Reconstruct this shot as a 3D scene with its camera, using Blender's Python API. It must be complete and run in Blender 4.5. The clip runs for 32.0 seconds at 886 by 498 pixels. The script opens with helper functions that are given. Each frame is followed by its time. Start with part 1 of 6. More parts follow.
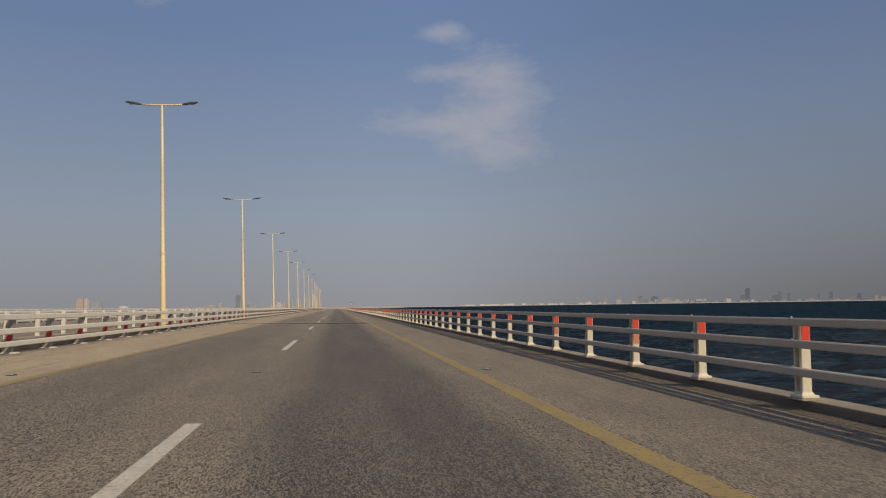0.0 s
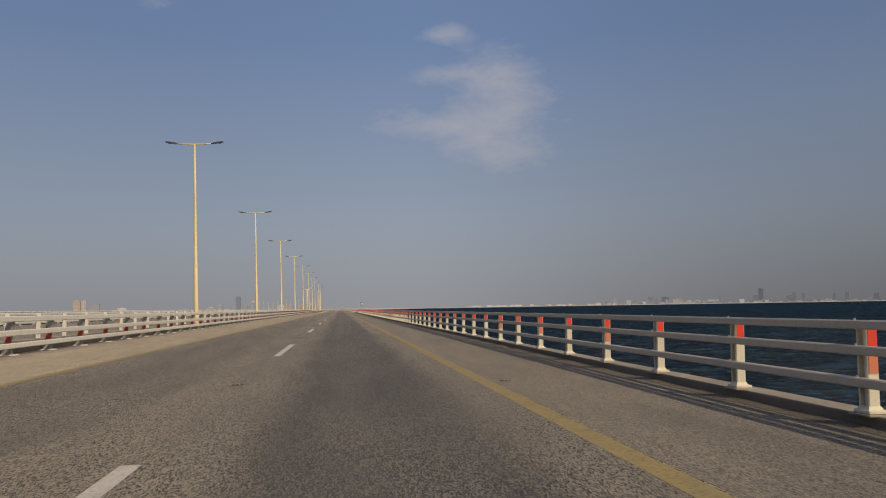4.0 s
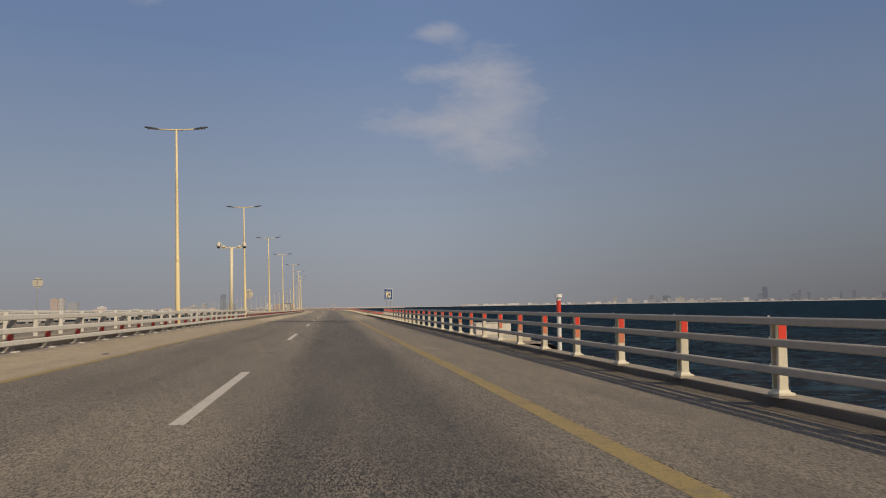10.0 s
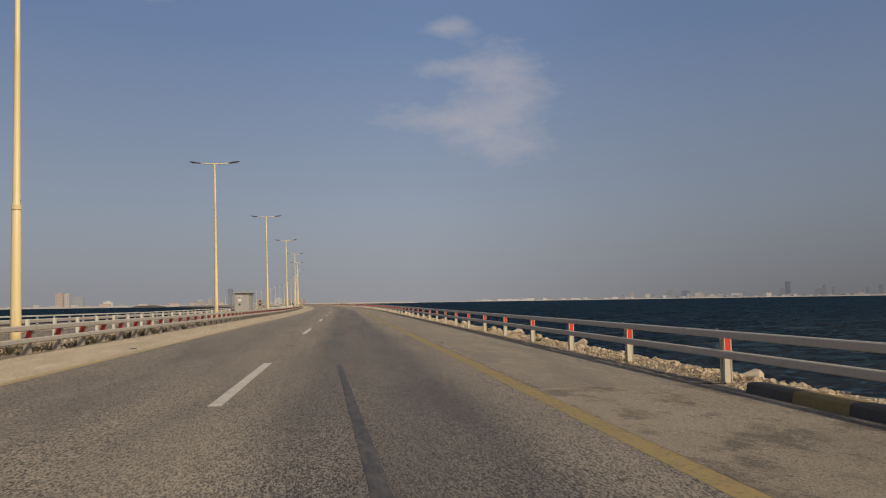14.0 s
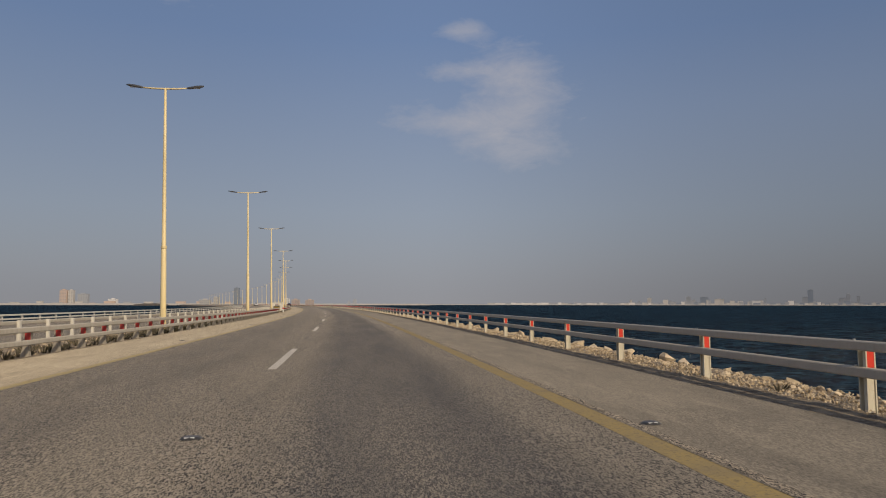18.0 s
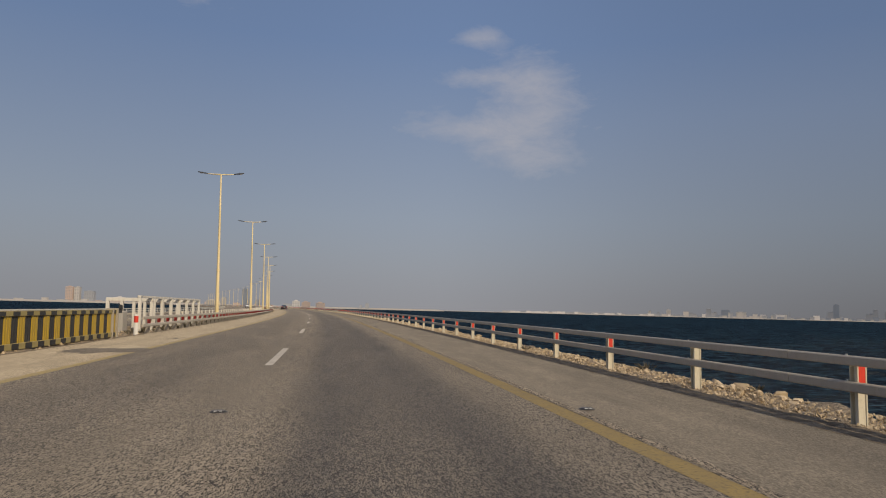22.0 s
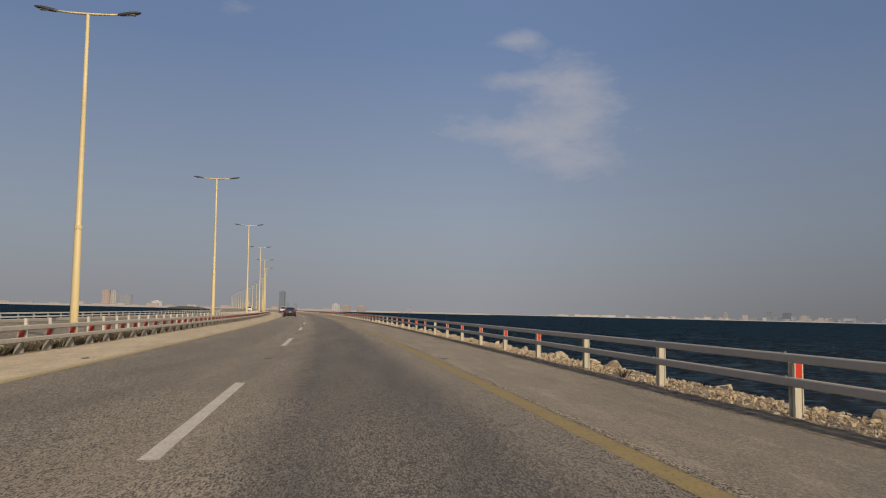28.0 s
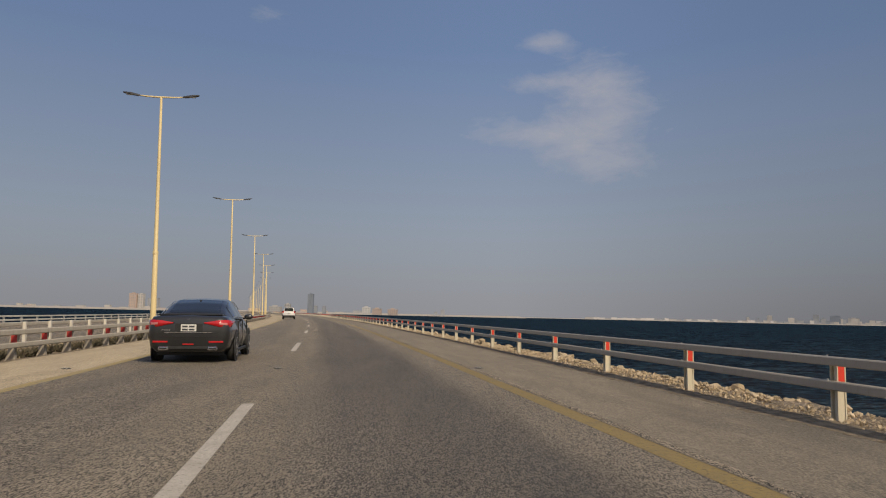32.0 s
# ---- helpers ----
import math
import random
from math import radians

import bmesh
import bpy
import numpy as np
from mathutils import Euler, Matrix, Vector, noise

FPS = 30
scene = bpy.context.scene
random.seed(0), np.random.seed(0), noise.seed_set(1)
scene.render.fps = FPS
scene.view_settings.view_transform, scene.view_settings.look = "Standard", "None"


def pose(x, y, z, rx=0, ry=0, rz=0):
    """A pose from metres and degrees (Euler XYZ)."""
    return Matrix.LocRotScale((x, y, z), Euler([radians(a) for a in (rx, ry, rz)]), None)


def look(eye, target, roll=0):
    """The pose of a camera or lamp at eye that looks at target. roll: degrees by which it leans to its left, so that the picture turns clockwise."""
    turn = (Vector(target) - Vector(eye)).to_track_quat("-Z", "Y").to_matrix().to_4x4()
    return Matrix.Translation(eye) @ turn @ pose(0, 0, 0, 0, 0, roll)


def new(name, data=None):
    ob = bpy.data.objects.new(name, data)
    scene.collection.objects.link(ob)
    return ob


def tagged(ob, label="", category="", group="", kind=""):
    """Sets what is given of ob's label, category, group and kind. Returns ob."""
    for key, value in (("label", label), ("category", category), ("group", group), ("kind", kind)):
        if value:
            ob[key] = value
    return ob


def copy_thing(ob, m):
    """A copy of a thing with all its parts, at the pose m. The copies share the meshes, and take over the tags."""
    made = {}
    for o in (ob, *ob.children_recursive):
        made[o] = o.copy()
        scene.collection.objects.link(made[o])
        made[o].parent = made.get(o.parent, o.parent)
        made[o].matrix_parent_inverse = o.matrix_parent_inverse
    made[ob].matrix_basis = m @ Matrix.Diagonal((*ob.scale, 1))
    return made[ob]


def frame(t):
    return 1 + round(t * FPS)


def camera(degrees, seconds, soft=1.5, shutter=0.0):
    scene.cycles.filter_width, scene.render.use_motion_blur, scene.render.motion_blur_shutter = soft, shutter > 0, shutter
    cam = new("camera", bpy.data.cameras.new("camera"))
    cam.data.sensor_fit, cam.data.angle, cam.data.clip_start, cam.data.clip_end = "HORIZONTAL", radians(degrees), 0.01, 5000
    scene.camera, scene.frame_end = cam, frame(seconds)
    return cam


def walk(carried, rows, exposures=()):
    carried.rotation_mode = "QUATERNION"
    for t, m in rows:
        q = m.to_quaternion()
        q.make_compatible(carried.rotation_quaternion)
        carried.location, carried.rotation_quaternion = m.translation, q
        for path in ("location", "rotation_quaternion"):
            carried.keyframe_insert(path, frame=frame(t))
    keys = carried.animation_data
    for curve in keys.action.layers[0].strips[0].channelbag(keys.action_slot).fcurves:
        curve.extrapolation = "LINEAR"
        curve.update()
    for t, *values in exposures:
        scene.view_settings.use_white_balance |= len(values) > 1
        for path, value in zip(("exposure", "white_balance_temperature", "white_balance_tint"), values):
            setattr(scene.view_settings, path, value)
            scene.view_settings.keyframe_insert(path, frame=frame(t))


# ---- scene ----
from math import cos, sin, tan, pi

# camera: seconds, place, turn
PATH = [
    (0.0, 1.425, -0.004, 1.149, 94.360, 0.833, -8.130),
    (0.5, 1.482, 12.359, 1.148, 94.476, 0.901, -8.103),
    (1.0, 1.538, 24.704, 1.147, 94.471, 0.970, -7.920),
    (1.5, 1.557, 36.985, 1.147, 94.234, 1.003, -7.841),
    (2.0, 1.575, 49.269, 1.147, 94.363, 1.036, -7.828),
    (2.5, 1.551, 61.620, 1.147, 94.441, 0.987, -7.879),
    (3.0, 1.527, 73.994, 1.147, 94.440, 0.938, -7.864),
    (3.5, 1.545, 86.375, 1.147, 94.366, 0.947, -7.975),
    (4.0, 1.563, 98.774, 1.147, 94.465, 0.957, -7.848),
    (4.5, 1.581, 111.179, 1.147, 94.478, 0.966, -7.841),
    (5.0, 1.599, 123.575, 1.146, 94.491, 0.975, -7.833),
    (5.5, 1.616, 135.948, 1.146, 94.609, 0.984, -7.818),
    (6.0, 1.634, 148.285, 1.146, 94.517, 0.994, -7.818),
    (6.5, 1.573, 160.576, 1.147, 94.470, 0.935, -7.987),
    (7.0, 1.511, 172.870, 1.148, 94.668, 0.875, -8.044),
    (7.5, 1.481, 185.235, 1.148, 94.420, 0.909, -8.307),
    (8.0, 1.452, 197.579, 1.148, 94.296, 0.942, -8.392),
    (8.5, 1.455, 209.816, 1.148, 94.264, 0.954, -8.543),
    (9.0, 1.459, 222.000, 1.148, 94.172, 0.966, -8.517),
    (9.5, 1.499, 234.159, 1.148, 94.007, 0.951, -8.571),
    (10.0, 1.540, 246.279, 1.147, 94.348, 0.935, -8.492),
    (10.5, 1.509, 258.344, 1.148, 94.287, 0.964, -8.529),
    (11.0, 1.484, 270.382, 1.148, 94.105, 0.992, -8.506),
    (11.5, 1.470, 282.414, 1.149, 94.054, 1.008, -8.384),
    (12.0, 1.449, 294.453, 1.149, 94.003, 1.024, -8.078),
    (12.5, 1.471, 306.548, 1.150, 94.268, 1.000, -7.949),
    (13.0, 1.480, 318.604, 1.153, 93.751, 0.978, -7.782),
    (13.5, 1.468, 330.490, 1.157, 93.812, 0.935, -7.657),
    (14.0, 1.457, 342.232, 1.160, 93.999, 0.892, -7.664),
    (14.5, 1.445, 353.875, 1.164, 94.123, 0.850, -7.606),
    (15.0, 1.434, 365.462, 1.167, 94.247, 0.807, -7.547),
    (15.5, 1.422, 377.038, 1.170, 94.375, 0.764, -7.534),
    (16.0, 1.411, 388.647, 1.174, 94.495, 0.721, -7.431),
    (16.5, 1.425, 400.295, 1.177, 94.329, 0.390, -7.311),
    (17.0, 1.453, 411.900, 1.180, 94.301, 0.058, -7.251),
    (17.5, 1.410, 423.375, 1.183, 94.206, -0.005, -7.016),
    (18.0, 1.369, 434.872, 1.186, 94.212, -0.068, -6.899),
    (18.5, 1.339, 446.584, 1.187, 94.320, -0.304, -6.763),
    (19.0, 1.260, 458.318, 1.188, 94.488, -0.540, -6.635),
    (19.5, 1.055, 469.914, 1.188, 94.532, -0.644, -6.593),
    (20.0, 0.797, 481.496, 1.187, 94.734, -0.749, -6.462),
    (20.5, 0.436, 493.131, 1.186, 94.629, -0.942, -6.425),
    (21.0, 0.025, 504.826, 1.185, 94.865, -1.135, -6.307),
    (21.5, -0.350, 516.633, 1.185, 94.738, -1.290, -6.216),
    (22.0, -0.741, 528.477, 1.185, 94.672, -1.445, -6.040),
    (22.5, -1.171, 540.323, 1.186, 94.842, -1.494, -6.027),
    (23.0, -1.637, 552.160, 1.187, 94.829, -1.542, -5.993),
    (23.5, -2.186, 563.969, 1.188, 94.673, -1.518, -5.891),
    (24.0, -2.784, 575.780, 1.189, 94.819, -1.493, -5.796),
    (24.5, -3.514, 587.613, 1.189, 95.301, -1.513, -5.650),
    (25.0, -4.317, 599.474, 1.188, 95.035, -1.534, -5.353),
    (25.5, -5.171, 611.389, 1.188, 95.042, -1.504, -4.952),
    (26.0, -6.082, 623.353, 1.188, 94.981, -1.474, -4.574),
    (26.5, -7.054, 635.353, 1.188, 94.954, -1.444, -4.173),
    (27.0, -8.086, 647.372, 1.188, 94.927, -1.414, -3.772),
    (27.5, -9.176, 659.397, 1.188, 94.821, -1.384, -3.231),
    (28.0, -10.328, 671.411, 1.188, 94.873, -1.353, -2.988),
    (28.5, -11.601, 683.399, 1.186, 95.073, -1.494, -2.796),
    (29.0, -12.928, 695.404, 1.185, 94.890, -1.637, -2.522),
    (29.5, -14.317, 707.446, 1.184, 94.753, -1.741, -2.205),
    (30.0, -15.810, 719.512, 1.182, 95.077, -1.844, -2.000),
    (30.5, -17.250, 731.594, 1.182, 95.035, -1.663, -1.672),
    (31.0, -18.783, 743.717, 1.182, 95.020, -1.483, -1.380),
    (31.5, -20.363, 755.935, 1.182, 95.216, -1.385, -1.069),
    (32.0, -21.994, 768.181, 1.183, 95.049, -1.288, -0.769),
]
cam = camera(61.4, 32.0, 1.1)
walk(cam, [(r[0], pose(*r[1:])) for r in PATH])

# world: hazy afternoon sky with one thin cloud
world = bpy.data.worlds.new("world")
scene.world = world
world.use_nodes = True
wt = world.node_tree
for nd in list(wt.nodes):
    wt.nodes.remove(nd)


def wnode(kind, **kw):
    nd = wt.nodes.new(kind)
    for key, val in kw.items():
        nd.inputs[key].default_value = val
    return nd


SUN_TO = Vector((0.68, -1.0, 0.95)).normalized()
sky = wt.nodes.new("ShaderNodeTexSky")
sky.sky_type = "NISHITA"
sky.sun_disc = False
sky.sun_elevation = math.asin(SUN_TO.z)
sky.sun_rotation = math.atan2(SUN_TO.x, SUN_TO.y)
sky.air_density = 1.0
sky.dust_density = 3.5
sky.ozone_density = 2.0


def wmath(op, a, b=None):
    nd = wt.nodes.new("ShaderNodeMath")
    nd.operation = op
    for k, v in ((0, a), (1, b)):
        if v is None:
            continue
        if isinstance(v, (int, float)):
            nd.inputs[k].default_value = v
        else:
            wt.links.new(v, nd.inputs[k])
    return nd.outputs[0]


coord = wt.nodes.new("ShaderNodeTexCoord")
sep = wt.nodes.new("ShaderNodeSeparateXYZ")
wt.links.new(coord.outputs["Generated"], sep.inputs[0])
# haze that thickens towards the horizon
band = wt.nodes.new("ShaderNodeValToRGB")
wt.links.new(sep.outputs["Z"], band.inputs[0])
band.color_ramp.elements[0].position = 0.0
band.color_ramp.elements[0].color = (2.85, 2.86, 3.05, 1)
band.color_ramp.elements[1].position = 0.6
band.color_ramp.elements[1].color = (1.02, 1.56, 2.90, 1)
e = band.color_ramp.elements.new(0.12)
e.color = (2.48, 2.80, 3.42, 1)
e = band.color_ramp.elements.new(0.34)
e.color = (1.36, 1.98, 3.36, 1)
tone = wt.nodes.new("ShaderNodeMix")
tone.data_type, tone.blend_type = "RGBA", "MULTIPLY"
tone.inputs[0].default_value = 1.0
wt.links.new(band.outputs[0], tone.inputs[6])
low = wmath("SUBTRACT", 1.0, wmath("MULTIPLY", sep.outputs["Z"], 4.0))
low_c = wt.nodes.new("ShaderNodeClamp")
wt.links.new(low, low_c.inputs[0])
right_c = wt.nodes.new("ShaderNodeClamp")
wt.links.new(wmath("DIVIDE", wmath("SUBTRACT", sep.outputs["X"], 0.1), 0.55), right_c.inputs[0])
dim = wmath("MULTIPLY", right_c.outputs[0], wmath("ADD", wmath("MULTIPLY", low_c.outputs[0], 0.30), 0.15))
off = wmath("SUBTRACT", sep.outputs["X"], 0.12)
glow_ = wmath("MULTIPLY", wmath("POWER", 2.718, wmath("MULTIPLY", wmath("MULTIPLY", off, off), -16.0)), 0.13)
wt.links.new(wmath("SUBTRACT", wmath("ADD", 1.02, glow_), dim), tone.inputs[7])
# the bright hazy half of the sky round the sun, behind the drive
toward = wt.nodes.new("ShaderNodeVectorMath")
toward.operation = "DOT_PRODUCT"
wt.links.new(coord.outputs["Generated"], toward.inputs[0])
toward.inputs[1].default_value = SUN_TO
near_sun = wt.nodes.new("ShaderNodeClamp")
wt.links.new(toward.outputs["Value"], near_sun.inputs[0])
aureole = wt.nodes.new("ShaderNodeMix")
aureole.data_type, aureole.blend_type = "RGBA", "ADD"
wt.links.new(wmath("POWER", near_sun.outputs[0], 1.5), aureole.inputs[0])
wt.links.new(tone.outputs[2], aureole.inputs[6])
aureole.inputs[7].default_value = (3.9, 3.2, 2.3, 1)
haze = wt.nodes.new("ShaderNodeMix")
haze.data_type = "RGBA"
haze.inputs[0].default_value = 0.85
wt.links.new(sky.outputs[0], haze.inputs[6])
wt.links.new(aureole.outputs[2], haze.inputs[7])
# cloud: patches of noise inside a few soft blobs of the sky's dome


def cloud_dir(az, el):
    a, b = radians(az), radians(el)
    return Vector((sin(a) * cos(b), cos(a) * cos(b), sin(b)))


blobs = None
for az, el, wide, high, weight in ((8.4, 20.6, 2.4, 0.8, 1.3), (12.8, 18.4, 2.6, 1.4, 0.75), (13.4, 16.2, 4.0, 1.7, 0.95), (8.2, 17.6, 3.2, 0.8, 0.85),
                                   (8.6, 14.0, 5.2, 1.2, 0.95), (12.4, 12.2, 4.2, 2.2, 0.85), (2.2, 13.6, 1.3, 0.5, 0.3), (-13.6, 21.6, 2.4, 0.9, 0.55)):
    d = cloud_dir(az, el)
    side = Vector((cos(radians(az)), -sin(radians(az)), 0))
    up = side.cross(d)
    parts_ = []
    for axis, size in ((side, wide), (up, high)):
        dot = wt.nodes.new("ShaderNodeVectorMath")
        dot.operation = "DOT_PRODUCT"
        wt.links.new(coord.outputs["Generated"], dot.inputs[0])
        dot.inputs[1].default_value = axis
        q = wmath("DIVIDE", dot.outputs["Value"], tan(radians(size)))
        parts_.append(wmath("MULTIPLY", q, q))
    face = wt.nodes.new("ShaderNodeVectorMath")
    face.operation = "DOT_PRODUCT"
    wt.links.new(coord.outputs["Generated"], face.inputs[0])
    face.inputs[1].default_value = d
    ahead = wmath("GREATER_THAN", face.outputs["Value"], 0.5)
    r2 = wmath("ADD", parts_[0], parts_[1])
    g = wmath("MULTIPLY", wmath("MULTIPLY", wmath("POWER", 2.718, wmath("MULTIPLY", r2, -0.9)), weight), ahead)
    blobs = g if blobs is None else wmath("ADD", blobs, g)
stretch = wt.nodes.new("ShaderNodeMapping")
stretch.inputs["Scale"].default_value = (1, 1, 2.3)
stretch.inputs["Rotation"].default_value = (0, radians(14), 0)
wt.links.new(coord.outputs["Generated"], stretch.inputs[0])
puff = wnode("ShaderNodeTexNoise", Scale=11.0, Detail=9.0, Roughness=0.62, Distortion=0.5)
wt.links.new(stretch.outputs[0], puff.inputs["Vector"])
wisp = wnode("ShaderNodeTexNoise", Scale=34.0, Detail=8.0, Roughness=0.7, Distortion=0.8)
wt.links.new(stretch.outputs[0], wisp.inputs["Vector"])
rag = wmath("ADD", wmath("MULTIPLY", puff.outputs[0], 1.5), wmath("MULTIPLY", wisp.outputs[0], 0.6))
dens = wmath("MULTIPLY", wmath("SUBTRACT", wmath("ADD", wmath("MULTIPLY", blobs, 0.86), rag), 1.42), 1.1)
dens_c = wt.nodes.new("ShaderNodeClamp")
wt.links.new(dens, dens_c.inputs[0])
cover = wmath("MULTIPLY", dens_c.outputs[0], 0.70)
cl = wt.nodes.new("ShaderNodeMix")
cl.data_type = "RGBA"
wt.links.new(cover, cl.inputs[0])
wt.links.new(haze.outputs[2], cl.inputs[6])
cl.inputs[7].default_value = (4.15, 4.05, 4.35, 1)
bg = wt.nodes.new("ShaderNodeBackground")
bg.inputs[1].default_value = 0.10
wt.links.new(cl.outputs[2], bg.inputs[0])
wo = wt.nodes.new("ShaderNodeOutputWorld")
wt.links.new(bg.outputs[0], wo.inputs[0])

sun = new("sun", bpy.data.lights.new("sun", "SUN"))
sun.data.energy = 2.95
sun.data.angle = radians(0.6)
sun.data.color = (1.0, 0.84, 0.62)
sun.matrix_world = look(SUN_TO * 50, (0, 0, 0))
scene.view_settings.exposure = 0.0

# ---------------------------------------------------------------- materials


class Mat:
    """A small helper round a principled material's node tree."""

    def __init__(self, name, color=(0.5, 0.5, 0.5), rough=0.6, metal=0.0, **kw):
        self.m = bpy.data.materials.new(name)
        self.m.use_nodes = True
        self.t = self.m.node_tree
        self.b = self.t.nodes["Principled BSDF"]
        self.b.inputs["Base Color"].default_value = (*color, 1)
        self.b.inputs["Roughness"].default_value = rough
        self.b.inputs["Metallic"].default_value = metal
        for key, val in kw.items():
            self.b.inputs[key.replace("_", " ")].default_value = val

    def node(self, kind, **kw):
        nd = self.t.nodes.new(kind)
        for key, val in kw.items():
            nd.inputs[key].default_value = val
        return nd

    def link(self, a, b):
        self.t.links.new(a, b)

    def coords(self, which="Object", scale=(1, 1, 1)):
        tc = self.node("ShaderNodeTexCoord")
        mp = self.node("ShaderNodeMapping", Scale=scale)
        self.link(tc.outputs[which], mp.inputs[0])
        return mp.outputs[0]

    def world_pos(self, scale=(1, 1, 1)):
        ge = self.node("ShaderNodeNewGeometry")
        mp = self.node("ShaderNodeMapping", Scale=scale)
        self.link(ge.outputs["Position"], mp.inputs[0])
        return mp.outputs[0]

    def noise(self, vec, scale, detail=4.0, rough=0.55, lo=0.35, hi=0.65):
        nz = self.node("ShaderNodeTexNoise", Scale=scale, Detail=detail, Roughness=rough)
        self.link(vec, nz.inputs["Vector"])
        mr = self.node("ShaderNodeMapRange")
        mr.inputs[1].default_value, mr.inputs[2].default_value = lo, hi
        self.link(nz.outputs[0], mr.inputs[0])
        return mr.outputs[0]

    def math(self, op, a, b=0.0, clamp=False):
        nd = self.node("ShaderNodeMath")
        nd.operation, nd.use_clamp = op, clamp
        for k, v in ((0, a), (1, b)):
            if isinstance(v, (int, float)):
                nd.inputs[k].default_value = v
            else:
                self.link(v, nd.inputs[k])
        return nd.outputs[0]

    def mix(self, fac, a, b, mode="MIX"):
        nd = self.node("ShaderNodeMix")
        nd.data_type, nd.blend_type = "RGBA", mode
        for k, v in ((0, fac), (6, a), (7, b)):
            if isinstance(v, (int, float)):
                nd.inputs[k].default_value = v
            elif isinstance(v, tuple):
                nd.inputs[k].default_value = (*v, 1)
            else:
                self.link(v, nd.inputs[k])
        return nd.outputs[2]

    def color(self, out):
        self.link(out, self.b.inputs["Base Color"])

    def rough(self, out):
        self.link(out, self.b.inputs["Roughness"])

    def bump(self, height, strength=0.3, dist=0.01):
        bp = self.node("ShaderNodeBump", Strength=strength, Distance=dist)
        self.link(height, bp.inputs["Height"])
        self.link(bp.outputs[0], self.b.inputs["Normal"])

    def band(self, n, centre, half, soft):
        """1 within half of centre, 0 past soft more."""
        d = self.math("ABSOLUTE", self.math("SUBTRACT", n, centre))
        return self.math("DIVIDE", self.math("SUBTRACT", half + soft, d), soft, clamp=True)


def uv_axes(m):
    tc = m.node("ShaderNodeTexCoord")
    sp = m.node("ShaderNodeSeparateXYZ")
    m.link(tc.outputs["UV"], sp.inputs[0])
    return tc.outputs["UV"], sp.outputs[0], sp.outputs[1]


def asphalt(name, base, light, lanes=True, rough_grain=1.0, track=0.28):
    """Worn asphalt; the UV holds metres across and along the road."""
    m = Mat(name, base, 0.74 if lanes else 0.80, Diffuse_Roughness=1.0)
    uv, across, along = uv_axes(m)
    wp = m.world_pos()
    wp2 = m.world_pos((1, 0.27, 1))
    grain = m.noise(wp2, 105.0, 2.0, 0.75, 0.38, 0.62)
    chips = m.noise(wp2, 112.0, 2.0, 0.7, 0.52, 0.58)
    pale = m.noise(m.world_pos((1, 0.27, 1.3)), 120.0, 2.0, 0.7, 0.52, 0.58)
    cloudy = m.noise(m.world_pos((1, 0.05, 1)), 0.8, 2.0, 0.6, 0.3, 0.7)
    patchy = m.noise(m.world_pos((1, 0.07, 1)), 2.2, 2.5, 0.6, 0.42, 0.66)
    streak = m.node("ShaderNodeMapping", Scale=(2.4, 0.05, 1))
    m.link(uv, streak.inputs[0])
    lines = m.noise(streak.outputs[0], 1.0, 2.0, 0.6, 0.3, 0.7)
    col = m.mix(m.math("ADD", m.math("MULTIPLY", cloudy, 0.5), 0.25) if lanes else cloudy, base, light)
    col = m.mix(m.math("MULTIPLY", lines, 0.20 if lanes else 0.30), col, tuple(c * 0.66 for c in base))
    if not lanes:
        blotch = m.noise(wp, 0.75, 6.0, 0.66, 0.36, 0.66)
        col = m.mix(m.math("MULTIPLY", blotch, 0.40), col, tuple(c * 0.66 for c in base))
        smear = m.node("ShaderNodeMapping", Scale=(1.5, 0.28, 1))
        m.link(uv, smear.inputs[0])
        col = m.mix(m.math("MULTIPLY", m.noise(smear.outputs[0], 1.0, 6.0, 0.68, 0.46, 0.60), 0.55), col, tuple(c * 0.55 for c in base))
        col = m.mix(m.math("MULTIPLY", m.noise(smear.outputs[0], 2.3, 6.0, 0.7, 0.54, 0.66), 0.60), col, tuple(min(1, c * 1.25) for c in light))
    gravel, calm = 0.55, 1.0
    if lanes:
        wander = m.math("MULTIPLY", m.math("SUBTRACT", lines, 0.5), 0.10)
        dark = m.band(m.math("ADD", across, wander), 1.95, 0.80, 0.62)
        dark = m.math("SUBTRACT", dark, m.math("MULTIPLY", m.band(across, 1.75, 0.12, 0.55), 0.14))
        dark2 = m.math("MULTIPLY", m.band(m.math("ADD", across, wander), -1.95, 0.65, 0.55), 0.34)
        worn = m.math("MULTIPLY", m.math("MAXIMUM", dark, dark2), m.math("ADD", m.math("MULTIPLY", cloudy, 0.08), 0.88), clamp=True)
        col = m.mix(worn, col, tuple(c * w * track for c, w in zip(base, (0.93, 1.04, 1.34))))
        edge = m.math("MAXIMUM", m.math("MULTIPLY", m.band(across, -0.2, 0.45, 0.6), 0.5), m.band(across, 3.55, 0.25, 0.35))
        col = m.mix(m.math("MULTIPLY", edge, 0.75), col, tuple(c * 1.12 for c in light))
        gravel = m.math("ADD", m.math("MULTIPLY", edge, 0.70), 0.50)
        calm = m.math("SUBTRACT", 1.0, m.math("MULTIPLY", worn, 0.50))
    col = m.mix(m.math("MULTIPLY", m.math("MULTIPLY", grain, calm), 0.30 * rough_grain), col, tuple(min(1, c * 1.7) for c in light))
    col = m.mix(m.math("MULTIPLY", m.math("MULTIPLY", m.math("MULTIPLY", pale, gravel), calm), 0.50 * rough_grain), col, tuple(min(1, c * 2.1) for c in light))
